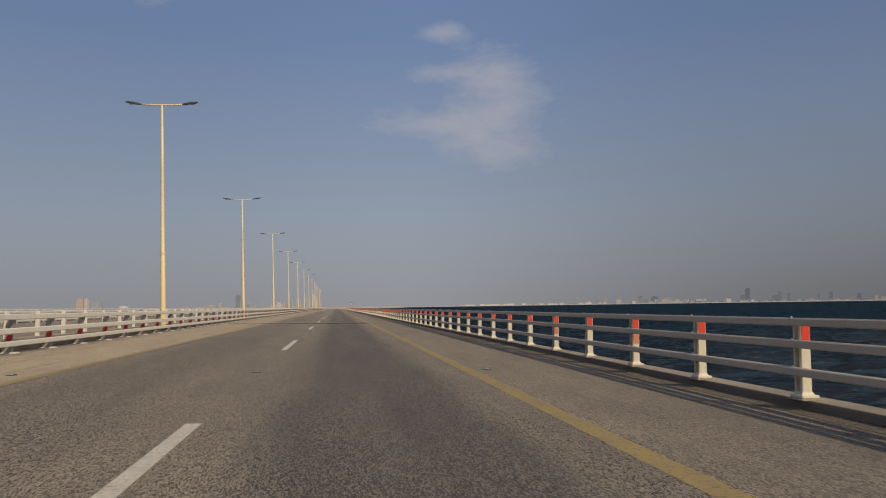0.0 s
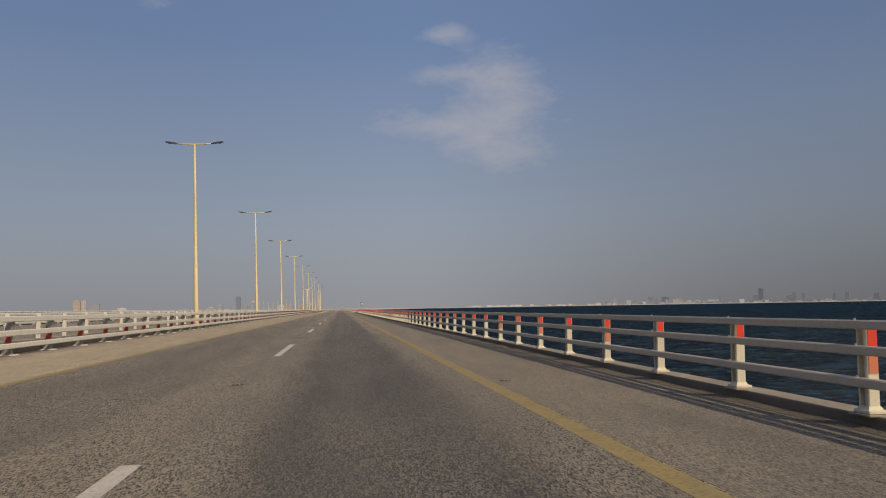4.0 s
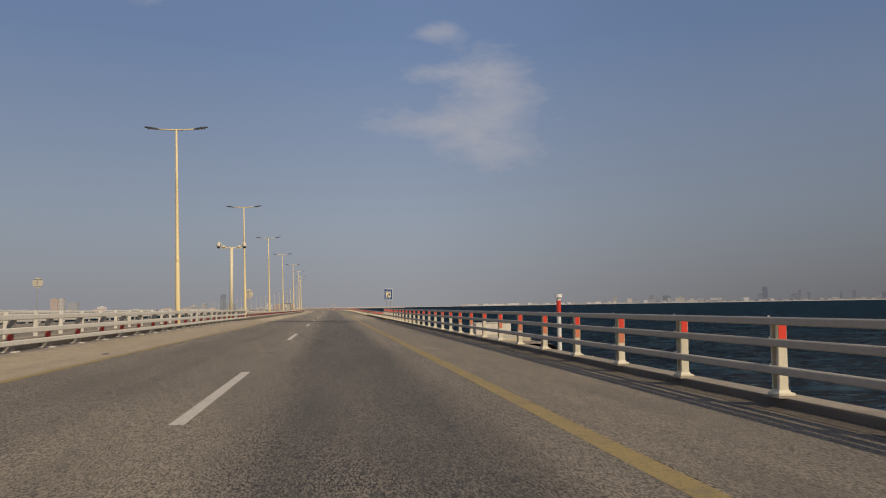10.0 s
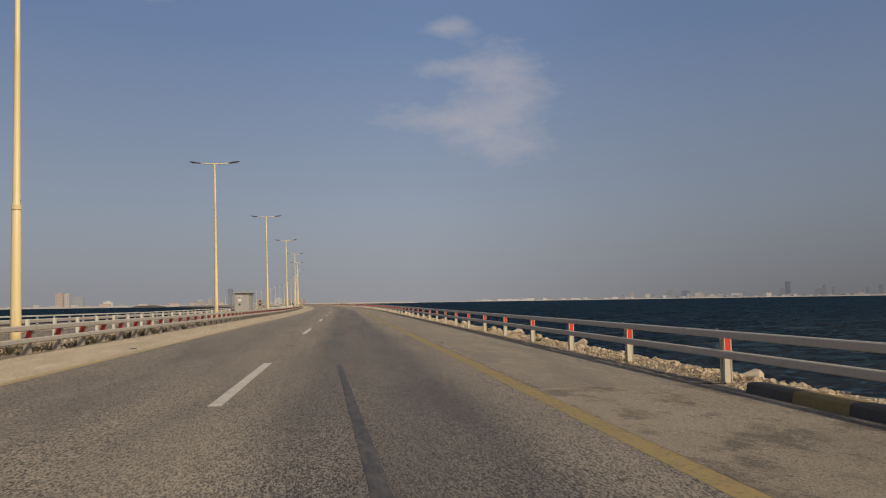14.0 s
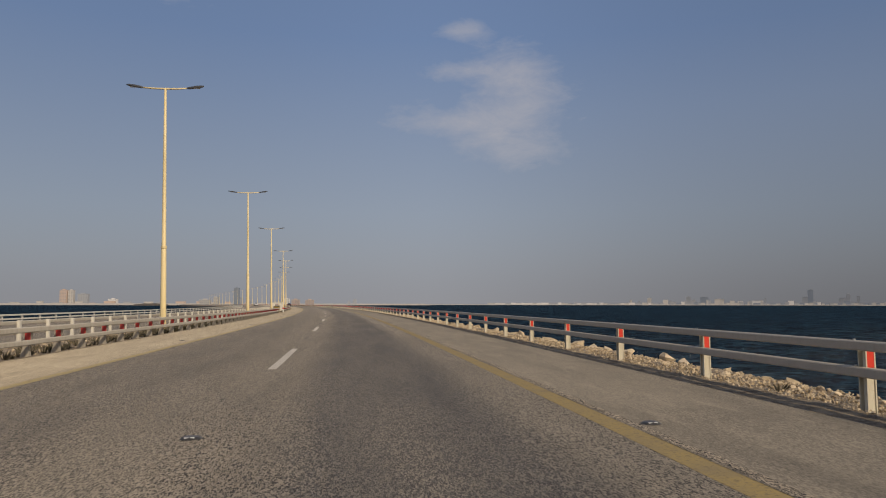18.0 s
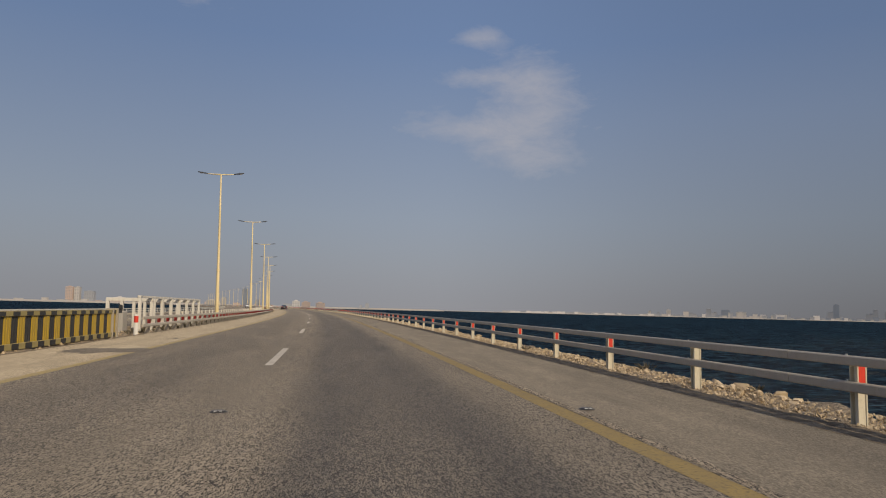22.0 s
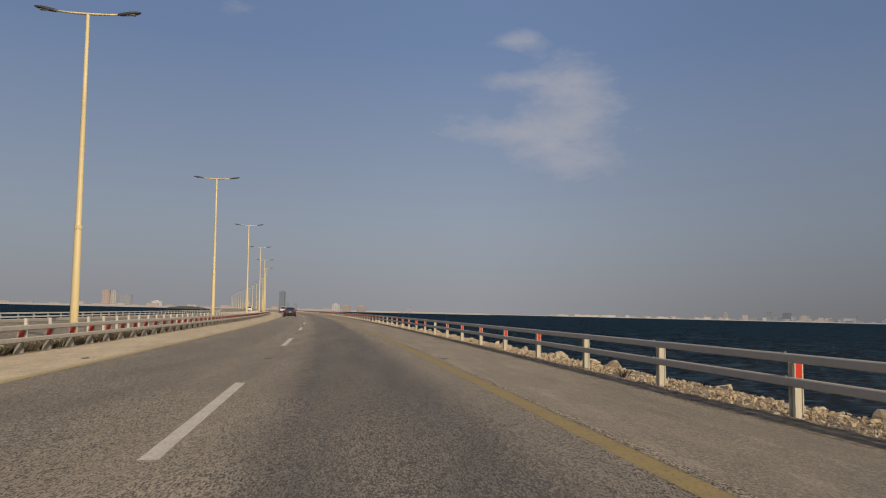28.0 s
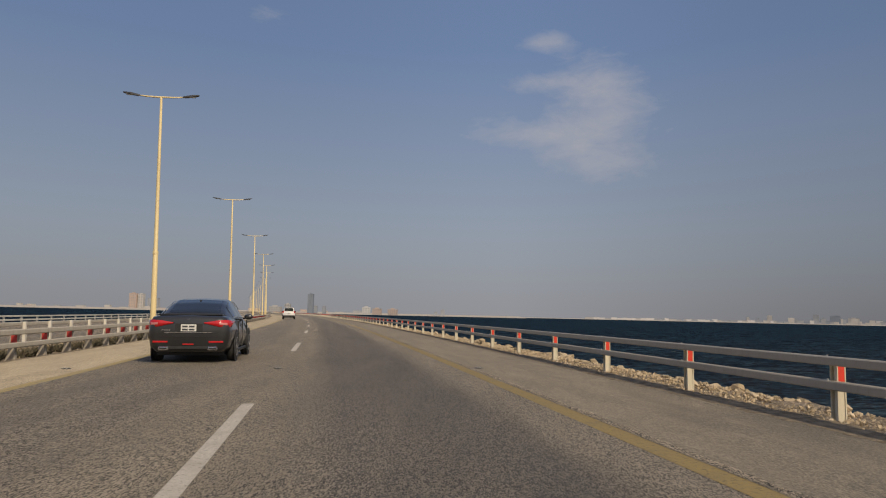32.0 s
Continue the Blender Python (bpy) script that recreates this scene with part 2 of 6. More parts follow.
    col = m.mix(m.math("MULTIPLY", chips, 0.80 * rough_grain), col, tuple(c * 0.22 for c in base))
    col = m.mix(m.math("MULTIPLY", patchy, 0.05), col, tuple(c * 0.55 for c in base))
    # coarse stones that stand out of the worn binder
    vor = m.node("ShaderNodeTexVoronoi", Scale=105.0)
    m.link(wp2, vor.inputs["Vector"])
    sep_ = m.node("ShaderNodeSeparateColor")
    m.link(vor.outputs["Color"], sep_.inputs[0])
    stone = m.math("MULTIPLY", m.math("GREATER_THAN", sep_.outputs[0], 0.66), m.noise(m.world_pos((1, 0.15, 1)), 1.3, 1.0, 0.6, 0.10, 0.60))
    col = m.mix(m.math("MULTIPLY", m.math("MULTIPLY", stone, calm), 0.72 * rough_grain), col, tuple(min(1, c * 1.9) for c in light))
    pit = m.math("MULTIPLY", m.math("LESS_THAN", sep_.outputs[0], 0.16), m.noise(m.world_pos((1, 0.15, 1)), 0.8, 1.0, 0.6, 0.10, 0.60))
    col = m.mix(m.math("MULTIPLY", pit, 0.85 * rough_grain), col, tuple(c * 0.22 for c in base))
    spot_ = m.noise(m.world_pos((1, 0.3, 1)), 1.1, 6.0, 0.7, 0.70, 0.78)
    col = m.mix(m.math("MULTIPLY", spot_, 0.12 if lanes else 0.40), col, tuple(c * 0.35 for c in base))
    m.color(col)
    m.bump(m.math("ADD", grain, m.math("SUBTRACT", pale, chips)), 0.8 * min(1.0, rough_grain * rough_grain + 0.05), 0.006)
    return m.m


def paint(name, color, wear, rough=0.6, amount=0.5):
    """Road or metal paint that has worn to what lies under it."""
    m = Mat(name, color, rough)
    wp = m.world_pos()
    a = m.noise(wp, 3.0, 6.0, 0.65, 0.42, 0.70)
    b = m.noise(wp, 36.0, 3.0, 0.75, 0.45, 0.66)
    col = m.mix(m.math("MULTIPLY", m.math("MAXIMUM", a, b), amount), color, wear)
    worn = m.noise(wp, 22.0, 4.0, 0.7, 0.56, 0.60)
    col = m.mix(m.math("MULTIPLY", worn, amount * 0.75), col, tuple(c * 0.55 for c in wear))
    m.color(col)
    m.bump(b, 0.25, 0.004)
    return m.m


def metal_paint(name, color, dirt, rough=0.5, metal=0.0, amount=0.35):
    m = Mat(name, color, rough, metal)
    wp = m.world_pos()
    streaks = m.noise(m.world_pos((6, 6, 0.7)), 2.0, 5.0, 0.65, 0.45, 0.75)
    speck = m.noise(wp, 30.0, 3.0, 0.6, 0.55, 0.75)
    oi = m.node("ShaderNodeObjectInfo")
    vary = m.math("MULTIPLY", oi.outputs["Random"], 0.16)
    col = m.mix(m.math("MULTIPLY", m.math("MAXIMUM", streaks, speck), amount), color, dirt)
    col = m.mix(vary, col, tuple(c * 0.6 for c in color))
    m.color(col)
    m.bump(speck, 0.12, 0.003)
    return m.m


def concrete(name, base, stain, rough=0.85, scale=1.0):
    m = Mat(name, base, rough)
    wp = m.world_pos()
    a = m.noise(wp, 0.8 * scale, 6.0, 0.6, 0.35, 0.68)
    b = m.noise(wp, 14.0 * scale, 4.0, 0.7, 0.4, 0.7)
    col = m.mix(m.math("MULTIPLY", a, 0.7), base, stain)
    col = m.mix(m.math("MULTIPLY", b, 0.3), col, tuple(c * 0.55 for c in stain))
    m.color(col)
    m.bump(b, 0.4, 0.008)
    return m.m


M_ROAD_B = asphalt("bridge_asphalt", (0.122, 0.103, 0.077), (0.153, 0.130, 0.099), True, 1.3, 0.37)
M_ROAD_E = asphalt("bank_asphalt", (0.138, 0.117, 0.089), (0.172, 0.147, 0.113), True, 1.35, 0.47)
M_PATCH = asphalt("joint_asphalt", (0.099, 0.086, 0.070), (0.128, 0.111, 0.090), True, 0.8, 0.50)
M_SHOULDER_B = asphalt("bridge_shoulder", (0.138, 0.116, 0.087), (0.174, 0.147, 0.111), False, 0.75)
M_SHOULDER_E = asphalt("bank_shoulder", (0.150, 0.127, 0.094), (0.214, 0.182, 0.135), False, 0.45)
M_SHOULDER_L = asphalt("bridge_edge_strip", (0.230, 0.188, 0.130), (0.272, 0.224, 0.155), False, 0.5)
M_SHOULDER_LE = asphalt("bank_edge_strip", (0.285, 0.236, 0.162), (0.360, 0.301, 0.210), False, 0.6)
M_YELLOW_OLD = paint("yellow_line_worn", (0.430, 0.320, 0.098), (0.31, 0.255, 0.170), 0.8, 1.0)
M_YELLOW_BANK = paint("yellow_line_bank", (0.305, 0.218, 0.070), (0.200, 0.155, 0.085), 0.8, 0.75)


def old_concrete(name):
    """Scoured concrete: a pale crust that has broken away to dark, pitted aggregate."""
    m = Mat(name, (0.2, 0.17, 0.12), 0.9, Diffuse_Roughness=1.0)
    wp = m.world_pos()
    crust = m.noise(m.world_pos((0.9, 0.5, 1)), 1.3, 7.0, 0.74, 0.41, 0.51)
    fine = m.noise(wp, 60.0, 3.0, 0.75, 0.40, 0.60)
    broad = m.noise(wp, 0.35, 3.0, 0.6, 0.35, 0.65)
    low = m.mix(fine, (0.085, 0.070, 0.050), (0.235, 0.195, 0.142))
    high = m.mix(fine, (0.225, 0.187, 0.133), (0.42, 0.355, 0.262))
    col = m.mix(crust, low, high)
    col = m.mix(m.math("MULTIPLY", broad, 0.35), col, (0.15, 0.124, 0.090))
    pits = m.noise(wp, 26.0, 3.0, 0.7, 0.60, 0.64)
    col = m.mix(m.math("MULTIPLY", pits, 0.7), col, (0.055, 0.045, 0.033))
    m.color(col)
    m.bump(m.math("ADD", m.math("MULTIPLY", crust, 1.5), fine), 0.9, 0.008)
    return m.m


M_OLD_CONC = old_concrete("old_concrete")
M_YELLOW = paint("yellow_line", (0.325, 0.236, 0.074), (0.200, 0.152, 0.080), 0.75, 0.80)
M_WHITE = paint("white_line", (0.570, 0.520, 0.430), (0.28, 0.235, 0.175), 0.7, 0.6)
M_RAIL = metal_paint("rail_aluminium", (0.46, 0.40, 0.315), (0.28, 0.23, 0.165), 0.55, 0.05)
M_POST = metal_paint("post_cream", (0.66, 0.60, 0.46), (0.33, 0.27, 0.18), 0.6)
M_POST_SIDE = metal_paint("post_grey", (0.40, 0.37, 0.32), (0.20, 0.17, 0.13), 0.6)
M_LEFT = metal_paint("barrier_white", (0.70, 0.66, 0.57), (0.36, 0.30, 0.22), 0.55, 0.0, 0.4)
M_POST_OLD = metal_paint("post_weathered", (0.37, 0.325, 0.255), (0.20, 0.16, 0.11), 0.7, 0.0, 0.5)
M_LEFT_OLD = metal_paint("barrier_weathered", (0.52, 0.47, 0.385), (0.24, 0.19, 0.13), 0.6, 0.0, 0.55)
M_RED = metal_paint("reflector_red", (0.70, 0.052, 0.028), (0.42, 0.07, 0.04), 0.35, 0.0, 0.25)
M_ORANGE = metal_paint("reflector_faded", (0.62, 0.20, 0.10), (0.45, 0.22, 0.14), 0.4, 0.0, 0.3)
M_DARKRED = metal_paint("paint_red", (0.45, 0.035, 0.025), (0.30, 0.08, 0.06), 0.5)
M_KERB = concrete("kerb_concrete", (0.34, 0.29, 0.22), (0.17, 0.14, 0.11))
M_KERB_Y = concrete("kerb_yellow", (0.285, 0.198, 0.060), (0.145, 0.108, 0.058), 2.0)
M_KERB_K = concrete("kerb_black", (0.048, 0.043, 0.038), (0.125, 0.105, 0.080), 2.0)
M_DECK = concrete("deck_concrete", (0.40, 0.36, 0.29), (0.26, 0.22, 0.17), 0.9, 0.4)
M_LAMP = metal_paint("lamp_yellow", (0.78, 0.625, 0.325), (0.58, 0.43, 0.20), 0.45, 0.0, 0.3)
M_LAMP_HEAD = metal_paint("lantern_grey", (0.055, 0.055, 0.058), (0.11, 0.10, 0.09), 0.45)
M_RUBBER = metal_paint("joint_rubber", (0.035, 0.033, 0.030), (0.10, 0.09, 0.075), 0.8)
M_GALV = metal_paint("galvanised", (0.44, 0.43, 0.41), (0.28, 0.25, 0.21), 0.45, 0.5)


def rock_material():
    m = Mat("limestone", (0.5, 0.42, 0.30), 0.9)
    wp = m.world_pos()
    ge = m.node("ShaderNodeNewGeometry")
    isl = ge.outputs["Random Per Island"]
    oi = m.node("ShaderNodeObjectInfo")
    r = m.math("FRACT", m.math("ADD", isl, oi.outputs["Random"]))
    col = m.mix(r, (0.42, 0.315, 0.185), (0.68, 0.55, 0.38))
    a = m.noise(wp, 6.0, 6.0, 0.7, 0.4, 0.72)
    col = m.mix(m.math("MULTIPLY", a, 0.55), col, (0.20, 0.155, 0.10))
    m.color(col)
    m.bump(a, 0.6, 0.03)
    return m.m


def soil_material():
    """Sand full of small broken stone."""
    m = Mat("sandy_soil", (0.36, 0.28, 0.18), 0.95)
    wp = m.world_pos()
    a = m.noise(wp, 1.6, 6.0, 0.65, 0.38, 0.66)
    b = m.noise(wp, 18.0, 4.0, 0.7, 0.42, 0.70)
    col = m.mix(a, (0.44, 0.345, 0.225), (0.28, 0.21, 0.135))
    col = m.mix(m.math("MULTIPLY", b, 0.4), col, (0.52, 0.43, 0.30))
    bed = m.noise(wp, 0.9, 5.0, 0.6, 0.30, 0.52)
    cell = m.node("ShaderNodeTexVoronoi", Scale=24.0)
    m.link(wp, cell.inputs["Vector"])
    tint = m.node("ShaderNodeSeparateColor")
    m.link(cell.outputs["Color"], tint.inputs[0])
    stone = m.mix(tint.outputs[0], (0.27, 0.205, 0.135), (0.60, 0.50, 0.36))
    gap = m.math("MULTIPLY", m.math("SUBTRACT", cell.outputs["Distance"], 0.30), 2.2, clamp=True)
    stone = m.mix(gap, stone, (0.12, 0.09, 0.06))
    col = m.mix(m.math("MULTIPLY", bed, 0.85), col, stone)
    m.color(col)
    m.bump(m.math("SUBTRACT", b, m.math("MULTIPLY", cell.outputs["Distance"], 1.6)), 0.9, 0.03)
    return m.m


def sea_material():
    m = Mat("sea_water", (0.004, 0.015, 0.032), 0.5, 0.0)
    big = m.noise(m.world_pos((0.35, 1.0, 1.0)), 0.10, 4.0, 0.6, 0.25, 0.75)
    mid = m.noise(m.world_pos((0.55, 1.0, 1.0)), 0.9, 5.0, 0.65, 0.2, 0.8)
    fine = m.noise(m.world_pos((0.7, 1.0, 1.0)), 4.5, 4.0, 0.65, 0.2, 0.8)
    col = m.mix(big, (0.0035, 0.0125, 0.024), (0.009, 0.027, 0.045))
    # dark wave faces and the crests' sky reflection are painted into the colour
    chop_shade = m.math("MAXIMUM", m.math("MULTIPLY", m.noise(m.world_pos((0.45, 0.8, 1.0)), 0.16, 2.5, 0.6, 0.46, 0.60), 0.8), m.noise(m.world_pos((0.40, 0.8, 1.0)), 1.15, 3.5, 0.65, 0.455, 0.54))
    col = m.mix(m.math("MULTIPLY", chop_shade, 0.95), col, (0.0006, 0.003, 0.007))
    crest_sheen = m.math("MAXIMUM", m.noise(m.world_pos((0.45, 0.9, 1.0)), 2.0, 2.0, 0.6, 0.55, 0.66), m.math("MULTIPLY", m.noise(m.world_pos((0.5, 0.9, 1.0)), 0.3, 3.0, 0.6, 0.54, 0.66), 0.6))
    col = m.mix(m.math("MULTIPLY", crest_sheen, 0.85), col, (0.038, 0.085, 0.120))
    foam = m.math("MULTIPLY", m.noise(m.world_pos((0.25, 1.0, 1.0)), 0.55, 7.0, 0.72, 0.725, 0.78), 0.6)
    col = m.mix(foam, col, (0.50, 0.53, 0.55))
    h = m.math("ADD", m.math("MULTIPLY", mid, 1.0), m.math("MULTIPLY", fine, 0.25))
    bp = m.node("ShaderNodeBump", Strength=1.0, Distance=0.8)
    m.link(h, bp.inputs["Height"])
    body = m.node("ShaderNodeBsdfDiffuse")
    m.link(col, body.inputs["Color"])
    gloss = m.node("ShaderNodeBsdfGlossy", Roughness=0.22)
    gloss.inputs["Color"].default_value = (0.8, 0.9, 1.0, 1)
    for nd in (body, gloss):
        m.link(bp.outputs[0], nd.inputs["Normal"])
    both = m.node("ShaderNodeMixShader")
    both.inputs[0].default_value = 0.035
    m.link(body.outputs[0], both.inputs[1])
    m.link(gloss.outputs[0], both.inputs[2])
    m.link(both.outputs[0], m.t.nodes["Material Output"].inputs["Surface"])
    return m.m


M_ROCK = rock_material()
M_SOIL = soil_material()
M_SEA = sea_material()

M_BAR = Mat("dark_bars", (0.05, 0.05, 0.055), 0.6).m
M_TYRE = metal_paint("tyre_rubber", (0.020, 0.020, 0.020), (0.09, 0.08, 0.065), 0.85)
# ---------------------------------------------------------------- the road's line
KAPPA, BEND_FROM, BEND_TO = 0.0004, 430.0, 1060.0
BRIDGE_END = 317.5
KERB_END, PARAPET_END = 314.7, 319.95
ROAD_FROM, ROAD_TO = -60.0, 1900.0
SEA_Z = -3.6


def heading(s):
    return KAPPA * (min(max(s, BEND_FROM), BEND_TO) - BEND_FROM)


def centre(s):
    if s <= BEND_FROM:
        return 0.0, s
    a, r = heading(s), 1 / KAPPA
    x, y = -(r - r * cos(a)), BEND_FROM + r * sin(a)
    if s > BEND_TO:
        x, y = x - (s - BEND_TO) * sin(a), y + (s - BEND_TO) * cos(a)
    return x, y


def fall(s):
    """Cross fall of the carriageway: to the right on the bridge, to the left in the bend."""
    u = min(max((s - 300) / 140, 0), 1)
    return tan(radians(0.85 + u * (-0.72 - 0.85)))


def spot(s, n, z=0.0):
    x, y = centre(s)
    a = heading(s)
    return Vector((x + n * cos(a), y + n * sin(a), z - n * fall(s)))


def stand(s, n, z=0.0, turn=0.0, lean=True):
    """A pose on the road: x to the right, y ahead."""
    tilt = math.atan(fall(s)) if lean else 0.0
    return Matrix.Translation(spot(s, n, z)) @ Matrix.Rotation(heading(s) + radians(turn), 4, "Z") @ Matrix.Rotation(tilt, 4, "Y")


def mesh_object(name, verts, faces, material, parent=None, uv=None, smooth=False):
    me = bpy.data.meshes.new(name)
    me.from_pydata(verts, [], faces)
    if uv is not None:
        layer = me.uv_layers.new(name="UVMap")
        idx = np.zeros(len(me.loops), dtype=np.int32)
        me.loops.foreach_get("vertex_index", idx)
        layer.data.foreach_set("uv", np.asarray(uv, dtype=np.float32)[idx].ravel())
    for mm in material if isinstance(material, (list, tuple)) else (material,):
        me.materials.append(mm)
    if smooth:
        me.polygons.foreach_set("use_smooth", [True] * len(me.polygons))
    me.update()
    ob = new(name, me)
    if parent:
        ob.parent = parent
    return ob


def part(name, bm, material, parent=None, label="", smooth=False, m=None):
    """Links a bmesh as one mesh object under a thing or a part."""
    me = bpy.data.meshes.new(name)
    bm.normal_update()
    bm.to_mesh(me)
    bm.free()
    for mm in material if isinstance(material, (list, tuple)) else (material,):
        me.materials.append(mm)
    if smooth:
        me.polygons.foreach_set("use_smooth", [True] * len(me.polygons))
    ob = new(name, me)
    if parent:
        ob.parent = parent
    if m is not None:
        ob.matrix_basis = m
    if label:
        ob["label"] = label
    return ob


def piece(name, me, parent, m, label=""):
    ob = new(name, me)
    ob.parent = parent
    ob.matrix_basis = m
    if label:
        ob["label"] = label
    return ob


def steps(s0, s1, step):
    k = max(1, int(math.ceil((s1 - s0) / step)))
    return [s0 + (s1 - s0) * i / k for i in range(k + 1)]


def strip(name, s0, s1, n0, n1, z, material, step=6.0, cols=1, parent=None, thick=0.0):
    """A flat strip of the road's surface; thick: also with sides that go down so far."""
    ss = steps(s0, s1, step)
    verts, uv, faces = [], [], []
    w = cols + 1
    for s in ss:
        for i in range(w):
            n = n0 + (n1 - n0) * i / cols
            verts.append(spot(s, n, z))
            uv.append((n, s))
    for j in range(len(ss) - 1):
        for i in range(cols):
            a = j * w + i
            faces.append((a, a + 1, a + w + 1, a + w))
    if thick:
        base = len(verts)
        for s in ss:
            for n in (n0, n1):
                verts.append(spot(s, n, z - thick))
                uv.append((n, s))
        for j in range(len(ss) - 1):
            l0, l1 = j * w, (j + 1) * w
            b0, b1 = base + 2 * j, base + 2 * j + 2
            faces.append((l0, l1, b1, b0))
            faces.append((l0 + cols, b0 + 1, b1 + 1, l1 + cols))
            faces.append((b0, b1, b1 + 1, b0 + 1))
        faces.append(tuple(range(w)[::-1]) + (base, base + 1))
        last = (len(ss) - 1) * w
        faces.append(tuple(range(last, last + w)) + (base + 2 * len(ss) - 1, base + 2 * len(ss) - 2))
    return mesh_object(name, verts, faces, material, parent, uv)


def sweep_data(profile, s0, s1, step):
    """A closed profile of (n, z) drawn along the road, with end caps."""
    ss = steps(s0, s1, step)
    k = len(profile)
    verts = [spot(s, n, z) for s in ss for n, z in profile]
    faces = []
    for j in range(len(ss) - 1):
        for i in range(k):
            a, b = j * k + i, j * k + (i + 1) % k
            faces.append((a, b, b + k, a + k))
    faces.append(tuple(range(k))[::-1])
    faces.append(tuple(range((len(ss) - 1) * k, len(ss) * k)))
    return verts, faces


def sweep(name, profile, s0, s1, material, step=6.0, parent=None, label=""):
    v, f = sweep_data(profile, s0, s1, step)
    ob = mesh_object(name, v, f, material, parent)
    if label:
        ob["label"] = label
    return ob


def rounded(n0, n1, z0, z1, r):
    return [(n0, z0 + r), (n0, z1 - r), (n0 + r, z1), (n1 - r, z1), (n1, z1 - r), (n1, z0 + r), (n1 - r, z0), (n0 + r, z0)]


def box_bm(x0, x1, y0, y1, z0, z1, bevel=0.0, bm=None):
    bm = bm or bmesh.new()
    vs = [bm.verts.new(c) for c in ((x0, y0, z0), (x1, y0, z0), (x1, y1, z0), (x0, y1, z0), (x0, y0, z1), (x1, y0, z1), (x1, y1, z1), (x0, y1, z1))]
    fs = [bm.faces.new([vs[i] for i in q]) for q in ((3, 2, 1, 0), (4, 5, 6, 7), (0, 1, 5, 4), (1, 2, 6, 5), (2, 3, 7, 6), (3, 0, 4, 7))]
    if bevel:
        edges = list({e for f in fs for e in f.edges})
        bmesh.ops.bevel(bm, geom=edges, offset=bevel, segments=1, affect="EDGES", profile=0.5)
    return bm


def tube_bm(points, radii, sides=10, bm=None):
    """A tube through points, capped, with a radius at each."""
    bm = bm or bmesh.new()
    rings = []
    pts = [Vector(p) for p in points]
    for i, p in enumerate(pts):
        d = (pts[min(i + 1, len(pts) - 1)] - pts[max(i - 1, 0)]).normalized()
        a = d.cross(Vector((0, 1, 0)) if abs(d.y) < 0.9 else Vector((1, 0, 0))).normalized()
        b = d.cross(a)
        rings.append([bm.verts.new(p + (a * cos(2 * pi * k / sides) + b * sin(2 * pi * k / sides)) * radii[i]) for k in range(sides)])
    for r0, r1 in zip(rings, rings[1:]):
        for k in range(sides):
            bm.faces.new((r0[k], r0[(k + 1) % sides], r1[(k + 1) % sides], r1[k]))
    bm.faces.new(rings[0][::-1])
    bm.faces.new(rings[-1])
    return bm


def lathe_bm(profile, sides=24):
    """Turned about the x axis: profile of (x, radius)."""
    bm = bmesh.new()
    rings = [[bm.verts.new((x, r * cos(2 * pi * k / sides), r * sin(2 * pi * k / sides))) for k in range(sides)] for x, r in profile]
    for a, b in zip(rings, rings[1:]):
        for k in range(sides):
            bm.faces.new((a[k], b[k], b[(k + 1) % sides], a[(k + 1) % sides]))
    bm.faces.new(rings[0])
    bm.faces.new(rings[-1][::-1])
    bmesh.ops.recalc_face_normals(bm, faces=bm.faces)
    return bm


def mesh_of(bm, name, material, smooth=False):
    me = bpy.data.meshes.new(name)
    bm.normal_update()
    bm.to_mesh(me)
    bm.free()
    for mm in material if isinstance(material, (list, tuple)) else (material,):
        me.materials.append(mm)
    if smooth:
        me.polygons.foreach_set("use_smooth", [True] * len(me.polygons))
    return me


def structure(ob, label="", category=""):
    return tagged(ob, label, category, "", "structure")


# ---------------------------------------------------------------- carriageway
N_RIGHT, N_LEFT = 3.84, -3.62
road = strip("road", ROAD_FROM, BRIDGE_END - 14.3, N_LEFT - 0.1, N_RIGHT + 0.1, 0.0, M_ROAD_B, 5, 8)
structure(road, "worn grey-brown asphalt carriageway with a dark wheel track", "road")
road2 = strip("road_joint_zone", BRIDGE_END - 14.3, BRIDGE_END, N_LEFT - 0.1, N_RIGHT + 0.1, 0.0, M_PATCH, 5, 8)
structure(road2, "dark patched asphalt between two bridge joints", "road")
road3 = strip("road_bank", BRIDGE_END, ROAD_TO, N_LEFT - 0.1, N_RIGHT + 0.1, 0.0, M_ROAD_E, 5, 8)
structure(road3, "worn grey asphalt carriageway on the causeway bank", "road")
sh_r = strip("pavement_right", ROAD_FROM, BRIDGE_END, N_RIGHT + 0.1, 6.66, 0.0, M_SHOULDER_B, 5, 3)
structure(sh_r, "pale tan asphalt hard shoulder on the bridge", "pavement")
sh_l = strip("pavement_left", ROAD_FROM, BRIDGE_END, -6.20, N_LEFT - 0.1, 0.0, M_SHOULDER_L, 5, 3)
structure(sh_l, "pale tan asphalt edge strip on the bridge", "pavement")
sh_r2 = strip("pavement_bank_right", BRIDGE_END, ROAD_TO, N_RIGHT + 0.1, 6.55, 0.0, M_SHOULDER_E, 5, 3)
structure(sh_r2, "rough sand-coloured hard shoulder on the bank", "pavement")
sh_l2 = strip("pavement_bank_left", BRIDGE_END, ROAD_TO, -6.10, N_LEFT - 0.1, 0.0, M_SHOULDER_LE, 5, 3)
structure(sh_l2, "sandy asphalt edge strip on the bank", "pavement")

